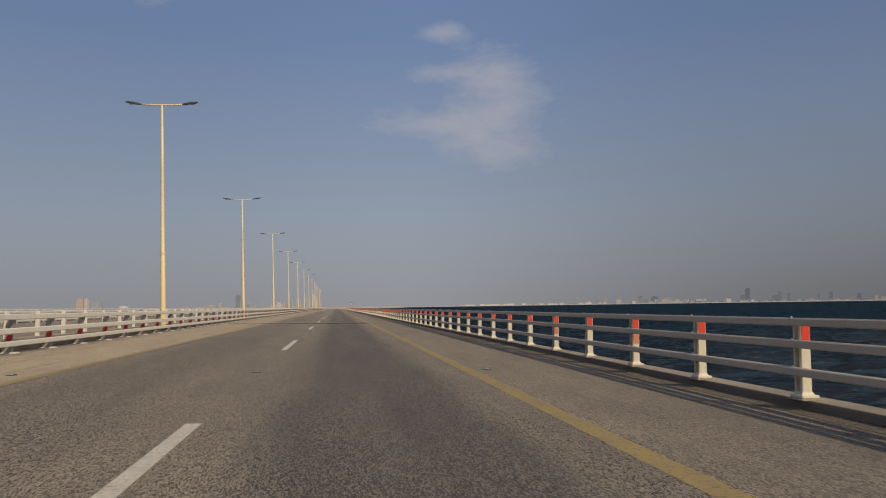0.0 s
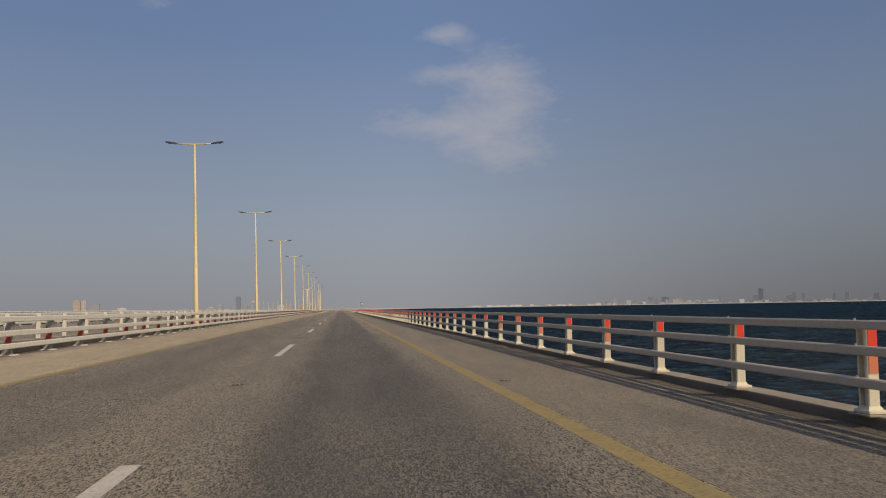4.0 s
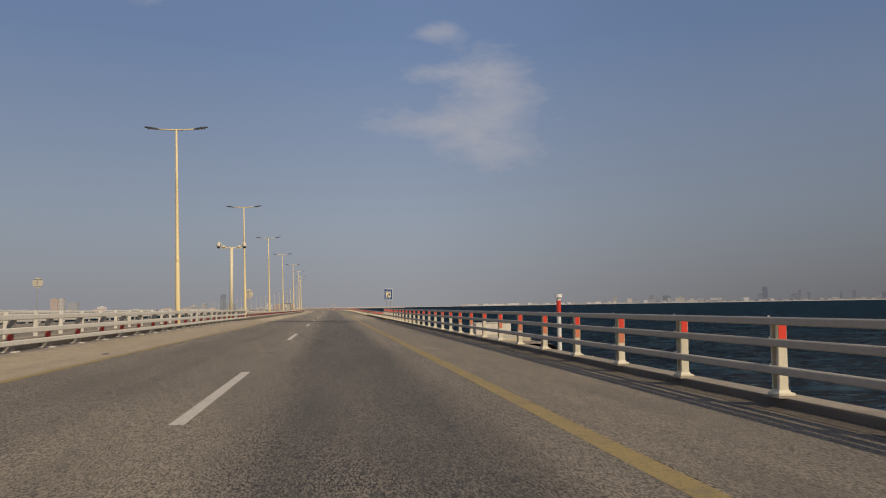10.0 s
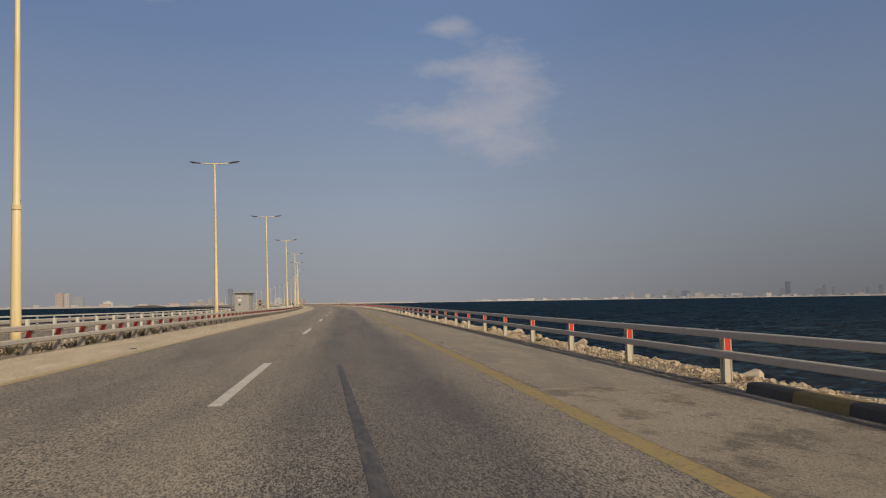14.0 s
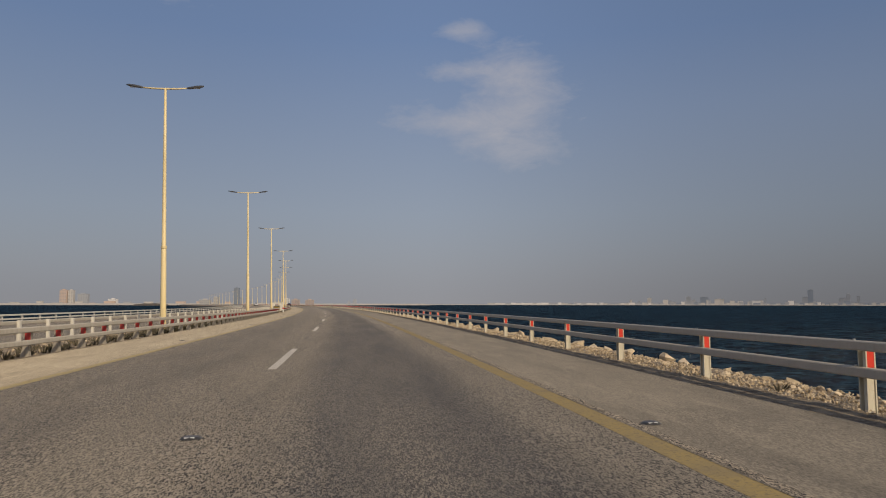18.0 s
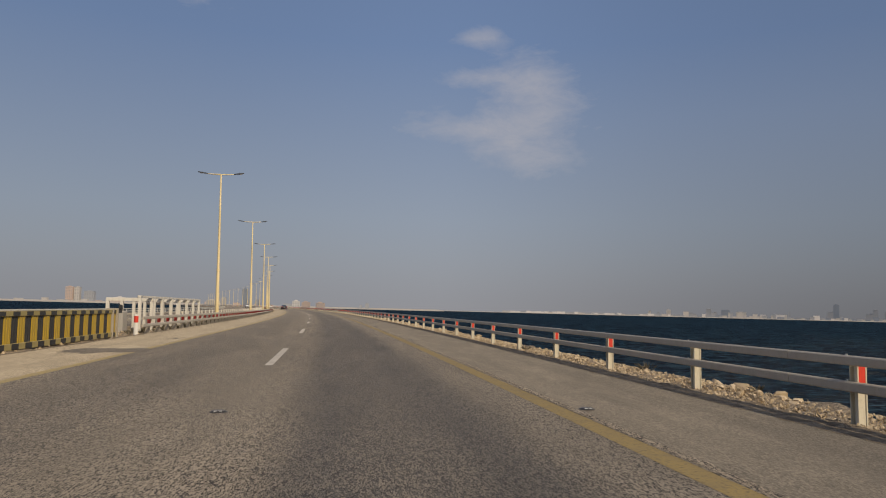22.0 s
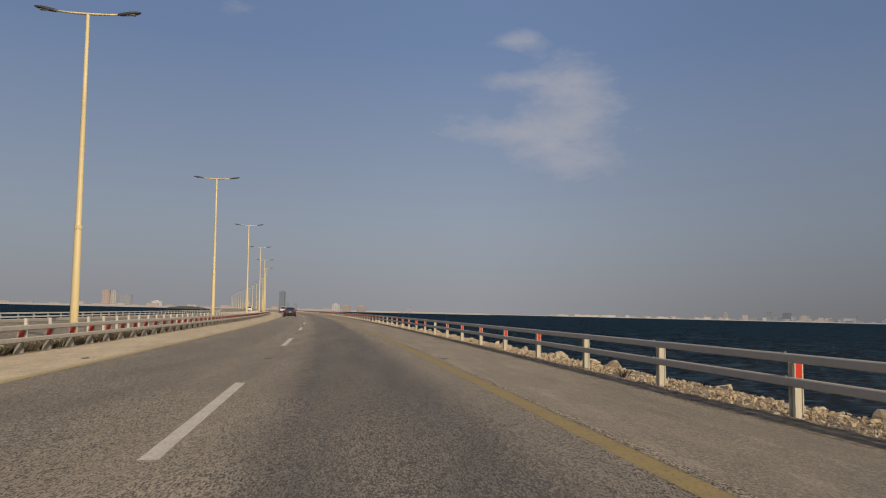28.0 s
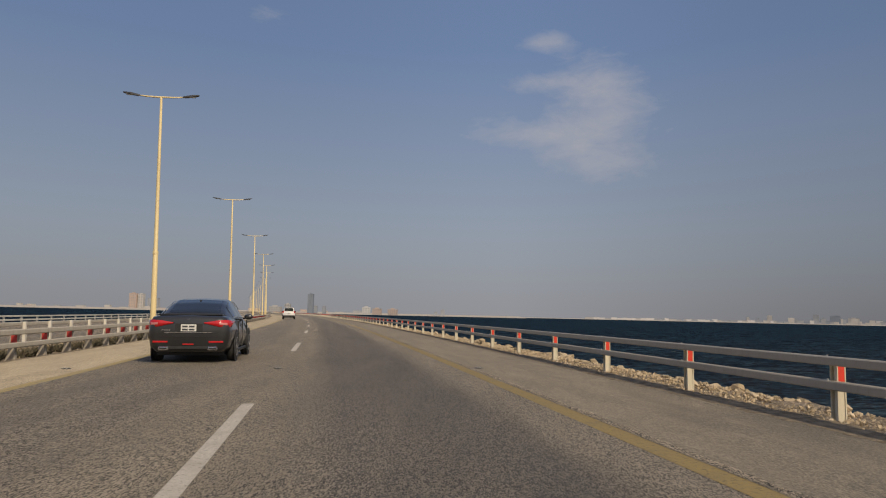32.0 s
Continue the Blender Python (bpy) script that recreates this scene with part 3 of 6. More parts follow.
for nm, n in (("edge_line_right", N_RIGHT), ("edge_line_left", N_LEFT)):
    a, b = (n - 0.105, n + 0.140) if n > 0 else (n - 0.10, n + 0.10)
    ob = strip(nm, ROAD_FROM, BRIDGE_END + 20, a, b, 0.002, M_YELLOW, 4)
    structure(ob, "worn yellow painted edge line", "road marking")
    ob = strip(nm + "_bank", BRIDGE_END + 20, ROAD_TO, a, b, 0.002, M_YELLOW_BANK if n > 0 else M_YELLOW_OLD, 4)
    structure(ob, "faded yellow painted edge line on the bank", "road marking")

lane_line = structure(new("lane_line"), "broken white lane line of long worn dashes", "road marking")
DASH_K, DASH_S = (-3, 0, 4, 12, 15, 17, 20, 24, 29, 30, 35, 38, 40, 62), (-50.0, 7.92, 85.4, 240.3, 300.5, 337.4, 397.2, 474.3, 568.9, 588.4, 684.0, 740.2, 779.0, 1204.0)
dash_ends = [float(np.interp(k, DASH_K, DASH_S)) for k in range(-3, 62)]
for s in dash_ends:
    strip("dash", s - 6.2, s, -0.078, 0.078, 0.002, M_WHITE, 2.1, 1, lane_line)

strip("dash", 305.5, 305.95, -0.055, 0.045, 0.0025, M_WHITE, 2.1, 1, lane_line)

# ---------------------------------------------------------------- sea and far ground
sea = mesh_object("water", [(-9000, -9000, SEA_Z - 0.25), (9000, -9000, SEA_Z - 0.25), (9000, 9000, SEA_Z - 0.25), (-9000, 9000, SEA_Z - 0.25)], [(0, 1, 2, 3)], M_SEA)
structure(sea, "dark blue choppy sea reaching the horizon", "sea")


def swell(x, y):
    return 0.16 * noise.noise(Vector((x * 0.16, y * 0.26, 0.0))) + 0.10 * noise.noise(Vector((x * 0.5, y * 0.8, 3.0))) + 0.05 * noise.noise(Vector((x * 1.3, y * 1.6, 7.0)))


def wave_sheet(name, xs, ys):
    verts = [(x, y, SEA_Z + swell(x, y) * min(1, (xs[-1] - x) / 60 + 0.0) - 0.02) for y in ys for x in xs]
    w = len(xs)
    faces = [(j * w + i, j * w + i + 1, (j + 1) * w + i + 1, (j + 1) * w + i) for j in range(len(ys) - 1) for i in range(w - 1)]
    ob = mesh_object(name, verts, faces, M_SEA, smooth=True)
    return structure(ob, "choppy dark blue water beside the causeway", "sea")


xs = [5.0]
while xs[-1] < 190:
    xs.append(xs[-1] + 0.55 + 0.012 * (xs[-1] - 5))
wave_sheet("water_near", [x - 75 for x in xs], [y * 1.1 for y in range(-20, 960)])

# ---------------------------------------------------------------- bridge: kerbs, deck, parapets
KERB_R = [(6.645, -0.02), (6.655, 0.10), (6.675, 0.13), (7.02, 0.13), (7.04, 0.10), (7.04, -0.75), (6.575, -0.75)]
kerb_right = new("kerb_right")
structure(kerb_right, "stained concrete kerb and ledge along the bridge edge", "kerb")
s = ROAD_FROM
while s < KERB_END - 0.5:
    e1 = min(s + 24.4, KERB_END)
    sweep("kerb_stone", KERB_R, s, e1 - 0.03, [M_KERB], 6, kerb_right)
    s = e1
# thin dark brown skin over the kerb's road-side face
kerb_face = structure(new("kerb_face"), "dark brown face of the bridge kerb", "kerb")
M_KERB_FACE = concrete("kerb_face_brown", (0.120, 0.094, 0.068), (0.20, 0.16, 0.115))
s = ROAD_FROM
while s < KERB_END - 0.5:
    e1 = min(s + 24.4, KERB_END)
    sweep("kerb_skin", [(6.637, 0.004), (6.647, 0.104), (6.660, 0.125), (6.676, 0.125), (6.676, 0.004)], s, e1 - 0.03, M_KERB_FACE, 6, kerb_face)
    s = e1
KERB_L = [(-6.17, -0.02), (-6.185, 0.015), (-6.21, 0.028), (-6.95, 0.028), (-6.97, 0.01), (-6.97, -0.75), (-6.17, -0.75)]
kerb_left = new("kerb_left")
structure(kerb_left, "low concrete kerb below the median parapet", "kerb")
s = ROAD_FROM
while s < BRIDGE_END - 1:
    e1 = min(s + 24.4, BRIDGE_END + 3)
    sweep("kerb_stone", KERB_L[::-1], s, e1 - 0.03, [M_KERB], 6, kerb_left)
    s = e1
deck = sweep("deck", [(-6.9, -0.05), (6.4, -0.05), (6.4, -0.9), (3.2, -1.1), (2.6, -2.6), (-2.6, -2.6), (-3.2, -1.1), (-6.9, -0.9)], ROAD_FROM, BRIDGE_END, M_DECK, 10)
structure(deck, "pale concrete bridge deck", "bridge")


def right_post_mesh():
    """Cast bridge post: tapered foot, cream front, grey sides."""
    bm = bmesh.new()
    box_bm(-0.075, 0.045, -0.07, -0.02, 0.05, 0.92, 0.008, bm)
    box_bm(-0.030, 0.000, -0.02, 0.05, 0.05, 0.91, 0.0, bm)
    box_bm(-0.075, 0.045, 0.05, 0.075, 0.05, 0.91, 0.0, bm)
    box_bm(-0.115, 0.10, -0.12, 0.11, 0.012, 0.05, 0.008, bm)
    # sloping gusset of the foot
    vs = [bm.verts.new(c) for c in ((-0.095, -0.085, 0.05), (0.07, -0.085, 0.05), (0.07, 0.085, 0.05), (-0.095, 0.085, 0.05),
                                    (-0.077, -0.072, 0.085), (0.047, -0.072, 0.085), (0.047, 0.072, 0.085), (-0.077, 0.072, 0.085))]
    for q in ((4, 5, 6, 7), (0, 1, 5, 4), (1, 2, 6, 5), (2, 3, 7, 6), (3, 0, 4, 7)):
        bm.faces.new([vs[i] for i in q])
    return mesh_of(bm, "post", M_POST)


def plate_mesh(name, w, z0, z1, y, material, x0=None):
    bm = box_bm(-w / 2 if x0 is None else x0, w / 2 if x0 is None else x0 + w, y - 0.006, y, z0, z1)
    return mesh_of(bm, name, material)


ME_POST_R = right_post_mesh()
ME_RED_R = plate_mesh("reflector", 0.095, 0.66, 0.845, -0.071, M_RED, -0.062)
ME_RED_LOW = plate_mesh("reflector", 0.095, 0.40, 0.58, -0.071, M_ORANGE, -0.062)
ME_PLINTH = mesh_of(box_bm(-0.145, 0.14, -0.165, 0.155, -0.01, 0.012, 0.006), "grout_pad", M_KERB)
ME_BOLT = mesh_of(tube_bm([(0, 0, 0), (0, 0, 0.018)], [0.014, 0.012], 6), "bolt", M_GALV)


def rail_profile(n, z0, z1, w=0.085):
    return rounded(n, n + w, z0, z1, 0.012)


parapet_right = structure(new("parapet_right"), "grey three-rail metal bridge parapet with cream posts and red reflectors", "parapet")
rng = random.Random(4)
P0 = 7.96 - 2.44 * 27
posts = []
k = 0
while P0 + 2.44 * k < 311.0:
    posts.append(P0 + 2.44 * k)
    k += 1
posts += [PARAPET_END - 0.30 - 1.87 * j for j in range(5)]
for i, s in enumerate(posts):
    m = stand(s, 6.73, 0.13)
    p = piece("post", ME_POST_R, parapet_right, m)
    piece("grout_pad", ME_PLINTH, p, Matrix())
    for z in (0.922, 0.672, 0.360):
        piece("bolt", ME_BOLT, p, Matrix.Translation((-0.125, 0.02, z)))
    if abs(s - 205.6) < 0.5 or abs(s - 215.4) < 0.5:
        piece("reflector", ME_RED_LOW, p, Matrix(), "faded orange reflector plate")
    else:
        piece("reflector", ME_RED_R, p, Matrix(), "bright red reflector plate")
        if rng.random() < 0.3 and not (40 < s < 62 or 285 < s < 320):
            piece("reflector", ME_RED_LOW, p, Matrix(), "faded orange reflector plate")
RAILS_R = ((0.962, 1.052), (0.712, 0.802), (0.398, 0.490))
SEG = 2.44 * 5
s = ROAD_FROM
while s < PARAPET_END - 0.1:
    e1 = min(s + SEG, PARAPET_END)
    for z0, z1 in RAILS_R:
        sweep("rail", rail_profile(6.553, z0, z1, 0.104), s + 0.008, e1 - 0.008, M_RAIL, 7, parapet_right)
    s = e1
sl = mesh_of(box_bm(-0.05, 0.05, -0.14, 0.14, -0.049, 0.049), "rail_sleeve", M_POST_SIDE)
s = ROAD_FROM + SEG
while s < 319:
    for z0, z1 in RAILS_R:
        piece("rail_sleeve", sl, parapet_right, stand(s, 6.613, (z0 + z1) / 2))
    s += SEG * 2


# the rails' expansion joint: black sleeves, a bare spigot, a gap and set screws
ME_COLLAR = mesh_of(box_bm(-0.060, 0.060, -0.050, 0.050, -0.053, 0.053, 0.006), "joint_collar", M_RUBBER)
ME_GAP = mesh_of(box_bm(-0.056, 0.056, -0.020, 0.020, -0.050, 0.050), "joint_gap", M_RUBBER)
bm_ = lathe_bm([(0.0, 0.016), (0.010, 0.013)], 10)
bmesh.ops.transform(bm_, matrix=Matrix.Rotation(radians(-90), 4, "Y"), verts=bm_.verts)
ME_SCREW = mesh_of(bm_, "set_screw", M_RUBBER)
for z0, z1 in RAILS_R:
    z = (z0 + z1) / 2
    piece("joint_collar", ME_COLLAR, parapet_right, stand(56.34, 6.605, z), "black rubber collar on the rail")
    piece("joint_gap", ME_GAP, parapet_right, stand(56.13, 6.605, z))
    for s in (56.46, 56.03):
        piece("set_screw", ME_SCREW, parapet_right, stand(s, 6.553, z))


def left_post_mesh(h, material=M_LEFT):
    """Swept bracket post: a foot that leans in, a curved neck and an upright that carries the rails."""
    bm = bmesh.new()
    outline = [(-0.30, 0.0), (-0.06, 0.0), (-0.02, 0.06), (-0.06, 0.30), (-0.03, h - 0.30), (0.0, h - 0.18), (0.0, h), (-0.10, h), (-0.16, h - 0.06), (-0.20, h - 0.26), (-0.22, 0.28)]
    a = [bm.verts.new((x, -0.05, z)) for x, z in outline]
    b = [bm.verts.new((x, 0.05, z)) for x, z in outline]
    bm.faces.new(a[::-1])
    bm.faces.new(b)
    k = len(a)
    for i in range(k):
        bm.faces.new((a[i], a[(i + 1) % k], b[(i + 1) % k], b[i]))
    bmesh.ops.recalc_face_normals(bm, faces=bm.faces)
    return mesh_of(bm, "post", material)


M_BRACKET = metal_paint("bracket_grey", (0.30, 0.275, 0.235), (0.16, 0.13, 0.10), 0.65, 0.0, 0.5)
ME_POST_LB = left_post_mesh(0.96, M_BRACKET)
ME_FOOT_LB = mesh_of(box_bm(-0.36, 0.08, -0.14, 0.14, 0.026, 0.056, 0.006), "foot_plate", M_LEFT)
bm_ = lathe_bm([(-0.062, 0.118), (-0.066, 0.112), (-0.066, 0.0)], 20)
bmesh.ops.transform(bm_, matrix=Matrix.Translation((-0.10, 0, 0.41)) @ Matrix.Rotation(radians(90), 4, "Z") @ Matrix.Diagonal((1, 0.62, 1.0, 1)), verts=bm_.verts)
ME_RED_LB = mesh_of(bm_, "reflector", M_DARKRED)
parapet_left = structure(new("parapet_left"), "white three-rail metal parapet on curved bracket posts with red reflectors", "parapet")
s = 20.03 - 2.60 * 12
left_posts = [s + 2.60 * i for i in range(400) if s + 2.60 * i < 313.6] + [315.05, 317.0, 319.0]
for s in left_posts:
    p = piece("post", ME_POST_LB, parapet_left, stand(s, -6.52, 0.0))
    piece("reflector", ME_RED_LB, p, Matrix(), "round dark red reflector")
    if s < 314:
        piece("foot_plate", ME_FOOT_LB, p, Matrix(), "white painted foot plate")
RAILS_L = ((0.86, 1.01), (0.51, 0.66), (0.205, 0.34))
s = ROAD_FROM
while s < 319:
    e1 = min(s + 13.0, 319.6)
    for z0, z1 in RAILS_L:
        sweep("rail", rounded(-6.52, -6.44, z0, z1, 0.02), s + 0.008, e1 - 0.008 + (2.2 if e1 > 319.5 and z0 > 0.8 else 0.0), M_LEFT, 7, parapet_left)
    s = e1

upstand = structure(new("upstand_left"), "stained concrete upstand behind the median parapet", "upstand")
s = ROAD_FROM
while s < BRIDGE_END - 1:
    e1 = min(s + 24.4, BRIDGE_END + 2)
    sweep("upstand_block", rounded(-6.97, -6.84, 0.026, 0.25, 0.02), s, e1 - 0.03, M_KERB, 6, upstand)
    s = e1

# the twin bridge across the gap, with its own parapets
N2 = -9.1
twin_deck = sweep("deck_twin", [(-22.4, 0.0), (N2, 0.0), (N2, -0.9), (-13, -1.1), (-13.6, -2.6), (-18.6, -2.6), (-19.2, -1.1), (-22.4, -0.9)], ROAD_FROM, BRIDGE_END, M_SHOULDER_B, 10)
structure(twin_deck, "tan asphalt and concrete deck of the twin bridge", "bridge")
bmw = box_bm(-0.07, 0.07, -0.06, 0.06, 0.0, 0.95, 0.01)
ME_POST_W = mesh_of(bmw, "post", M_LEFT)
parapet_twin = structure(new("parapet_twin"), "white metal parapet of the twin bridge", "parapet")
s = 18.6 - 2.60 * 11
while s < 318:
    piece("post", ME_POST_W, parapet_twin, stand(s, N2 - 0.2, 0.10))
    s += 2.60
s = ROAD_FROM
while s < BRIDGE_END - 0.5:
    e1 = min(s + 26.0, BRIDGE_END)
    for z0, z1 in ((0.95, 1.05), (0.66, 0.75), (0.36, 0.45)):
        sweep("rail", rounded(N2 - 0.40, N2 - 0.30, z0, z1, 0.02), s, e1 - 0.01, M_LEFT, 13, parapet_twin)
    sweep("plinth", rounded(N2 - 0.5, N2 - 0.01, 0.004, 0.14, 0.02), s, e1 - 0.01, M_KERB, 13, parapet_twin)
    for z0, z1 in ((0.95, 1.05), (0.66, 0.75), (0.36, 0.45)):
        sweep("rail", rounded(-22.2, -22.1, z0, z1, 0.02), s, e1 - 0.01, M_LEFT, 13, parapet_twin)
    s = e1
s = 18.6 - 2.60 * 11
while s < 318:
    piece("post", ME_POST_W, parapet_twin, stand(s, -22.3, 0.0))
    s += 2.60

# expansion joints across the bridge
def joint(name, s0, n0, n1, wide=0.5):
    thing = structure(new(name), "dark ribbed rubber expansion joint across the carriageway", "bridge joint")
    kbars = 5
    for i in range(kbars):
        a = s0 + wide * i / kbars
        strip("joint_bar", a, a + wide / kbars * 0.62, n0, n1, 0.012, M_RUBBER, 1, 4, thing, 0.01)
    return thing


for i, s in enumerate((55.0 - 50.0, 55.0, 105.0, 155.6, 205.0, 255.0, 303.1, 310.3)):
    if i in (0, 2, 3, 4, 5):
        continue
    joint("joint", s, -6.25 if s < 300 else (0.12 if s < 305 else N_LEFT - 0.1), N_RIGHT, 0.55 if s < 300 else (0.12 if s < 305 else 0.34))
    thing = structure(new("joint_cover"), "bare metal cover strips of the joint on the shoulder", "bridge joint")
    for j in range(3):
        strip("cover_bar", s + 0.02 + 0.17 * j, s + 0.12 + 0.17 * j, N_RIGHT + 0.12, 6.38, 0.010, M_KERB, 1, 2, thing, 0.008)

# ---------------------------------------------------------------- bank: ground, kerb, guardrails, riprap


def bank(name, prof, s0, s1, material, step, jit, seed):
    """A sheet of ground of (n, z) points along the bank, roughened."""
    ss = steps(s0, s1, step)
    w = len(prof)
    verts = []
    for s in ss:
        for i, (n, z) in enumerate(prof):
            amt = jit if 0 < i < w - 1 else 0
            d = noise.noise(Vector((s * 0.9, n * 1.7, seed))) * amt
            p = spot(s, n + d * 0.6, 0.0)
            p.z += z + d
            verts.append(p)
    faces = [(j * w + i, j * w + i + 1, (j + 1) * w + i + 1, (j + 1) * w + i) for j in range(len(ss) - 1) for i in range(w - 1)]
    ob = mesh_object(name, verts, faces, material)
    return ob


structure(bank("ground_right", [(6.54, -0.010), (6.9, -0.035), (7.2, -0.030), (7.6, -0.035), (8.0, -0.28), (8.6, -0.85), (9.8, -1.9), (11.2, -3.1), (13.0, -4.6)], BRIDGE_END - 8, 1000, M_SOIL, 0.8, 0.10, 1.0),
          "sandy verge and slope down to the sea", "ground")
structure(bank("ground_right_far", [(6.54, -0.004), (7.3, -0.02), (8.0, -0.3), (9.8, -1.9), (13.0, -4.6)], 1000, ROAD_TO, M_SOIL, 6, 0.1, 1.0),
          "sandy verge and slope down to the sea", "ground")
structure(bank("ground_median", [(-9.6, -0.02), (-9.0, -0.05), (-8.4, -0.02), (-7.8, -0.02), (-7.2, -0.10), (-6.6, -0.17), (-6.28, -0.15), (-6.09, -0.004)], BRIDGE_END, 1000, M_SOIL, 0.9, 0.07, 2.0),
          "sandy median strip with sparse dry weeds", "ground")
structure(bank("ground_median_far", [(-9.6, -0.02), (-8.4, -0.02), (-7.2, -0.08), (-6.09, -0.004)], 1000, ROAD_TO, M_SOIL, 8, 0.05, 2.0), "sandy median strip", "ground")
twin_road = strip("road_twin", BRIDGE_END, ROAD_TO, -22.6, -9.59, -0.006, M_ROAD_E, 8, 4)
structure(twin_road, "asphalt carriageway for the opposite direction", "road")
structure(bank("ground_left", [(-29.0, -4.6), (-26.0, -3.2), (-24.0, -1.2), (-23.2, -0.3), (-22.59, -0.01)], BRIDGE_END - 5, ROAD_TO, M_SOIL, 5, 0.15, 3.0), "sandy bank on the far side", "ground")
core = sweep("ground_core", [(-27, -0.6), (-22.5, -0.3), (7.4, -0.3), (9.6, -2.6), (9.6, -5), (-27, -5)], BRIDGE_END, ROAD_TO, M_SOIL, 12)
structure(core, "sandy fill under the causeway road", "ground")

# the broad head of the bank beside the bridge's end, and the lower shelf off it
structure(bank("ground_head_bridge", [(7.03, 0.05), (7.6, -0.01), (8.2, -0.06), (8.9, -0.14), (9.4, -0.5), (11.0, -1.5), (13.0, -2.3)], 310.8, BRIDGE_END - 1.2, M_SOIL, 0.5, 0.07, 6.0),
          "gravelly verge beside the end of the bridge", "ground")
structure(bank("ground_head", [(6.66, 0.03), (7.4, -0.02), (8.2, -0.05), (8.9, -0.12), (9.4, -0.5), (11.0, -1.5), (13.0, -2.3), (22.5, -2.4), (25.5, -4.4)], BRIDGE_END - 1.2, 338.0, M_SOIL, 0.5, 0.07, 6.0),
          "gravelly head of the bank beside the bridge's end", "ground")
structure(bank("ground_toe", [(7.3, -4.3), (10.0, -3.4), (13.0, -2.9), (19.0, -2.9), (22.5, -3.3), (26.0, -4.4)], BRIDGE_END - 10, BRIDGE_END + 4, M_SOIL, 0.6, 0.25, 7.0),
          "rocky toe of the bank below the bridge's end", "ground")

kerb_bank = structure(new("kerb_bank"), "kerb stones painted in worn black and yellow", "kerb")
KB = [(6.40, -0.02), (6.43, 0.11), (6.47, 0.13), (6.66, 0.13), (6.68, 0.11), (6.68, -0.1)]
s, i = KERB_END + 0.02, 0
while s < 351:
    sweep("kerb_stone", KB, s, s + 0.945, M_KERB_K if i % 2 else M_KERB_Y, 1.0, kerb_bank)
    s, i = s + 0.955, i + 1

# right guardrail
def guard_post_mesh():
    """Rectangular post with a recess down its front."""
    bm = bmesh.new()
    box_bm(-0.055, 0.055, -0.055, -0.012, -0.25, 0.66, 0.006, bm)
    box_bm(-0.012, 0.012, -0.012, 0.045, -0.25, 0.655, 0.0, bm)
    box_bm(-0.055, 0.055, 0.045, 0.060, -0.25, 0.655, 0.0, bm)
    box_bm(-0.055, -0.041, -0.066, -0.055, -0.05, 0.655, 0.0, bm)
    box_bm(0.041, 0.055, -0.066, -0.055, -0.05, 0.655, 0.0, bm)
    return mesh_of(bm, "post", M_POST)


ME_POST_G = guard_post_mesh()
ME_RED_G = plate_mesh("reflector", 0.080, 0.44, 0.63, -0.0565, M_RED)
guard_right = structure(new("guardrail_right"), "grey two-rail metal guardrail with cream posts and red reflectors", "guardrail")
gposts = [PARAPET_END + 1.57 + 1.87 * k for k in range(12)]
s = 344.99
while s < 1300:
    gposts.append(s)
    s += 3.6
rng = random.Random(9)
for i, s in enumerate(gposts[:290]):
    p = piece("post", ME_POST_G, guard_right, stand(s, 6.80, 0.0))
    if s < 800:
        for z in (0.722, 0.448):
            piece("bolt", ME_BOLT, p, Matrix.Translation((-0.105, 0.03, z)))
    if min(abs(s - q) for q in (539.4, 683.4, 687.0, 708.6, 733.8)) > 1.2:
        piece("reflector", ME_RED_G, p, Matrix(), "bright red reflector plate")
RAILS_G = ((0.622, 0.722), (0.345, 0.448))
GSEG = 3.6 * 3
s = 320.8
while s < 1380:
    e1 = s + (GSEG if s < 900 else GSEG * 4)
    for z0, z1 in RAILS_G:
        sweep("rail", rail_profile(6.643, z0, z1, 0.104), s + 0.006, e1 - 0.006, M_RAIL, 5.4, guard_right)
    s = e1
slg = mesh_of(box_bm(-0.03, 0.03, -0.12, 0.12, -0.053, 0.053), "rail_sleeve", M_POST_SIDE)
s = 320.8 + GSEG
while s < 900:
    for z0, z1 in RAILS_G:
        piece("rail_sleeve", slg, guard_right, stand(s, 6.675, (z0 + z1) / 2))
    s += GSEG * 2

# left guardrail with leaning bracket posts, open between 544 and 560
ME_POST_LG = left_post_mesh(0.83, M_POST_OLD)
ME_RED_LG = mesh_of(box_bm(-0.15, -0.02, -0.062, -0.05, 0.52, 0.74), "reflector", M_DARKRED)
guard_left = structure(new("guardrail_left"), "weathered cream two-rail guardrail on leaning bracket posts", "guardrail")
lposts = []
s = 338.75 - 2.0 * 9
while s < 900:
    if not 543.5 < s < 561.0:
        lposts.append(s)
    s += 2.0
for s in lposts[:290]:
    p = piece("post", ME_POST_LG, guard_left, stand(s, -6.42, -0.16))
    piece("reflector", ME_RED_LG, p, Matrix(), "dark red reflector plate")
spans = [(319.8, 543.8), (561.0, 1400.0)]
for a, b in spans:
    s = a
    while s < b - 0.5:
        e1 = min(s + (12.0 if s < 900 else 48.0), b)
        for z0, z1 in ((0.555, 0.69), (0.245, 0.375)):
            sweep("rail", rounded(-6.42, -6.35, z0, z1, 0.02), s + 0.006, e1 - 0.006, M_LEFT_OLD, 6, guard_left)
        s = e1
guard_twin = structure(new("guardrail_twin"), "white guardrail on the far side of the median", "guardrail")
ME_POST_T = mesh_of(box_bm(-0.05, 0.05, -0.08, 0.08, -0.2, 0.765, 0.010), "post", M_LEFT)
s = 532.87 - 2.4697 * 86
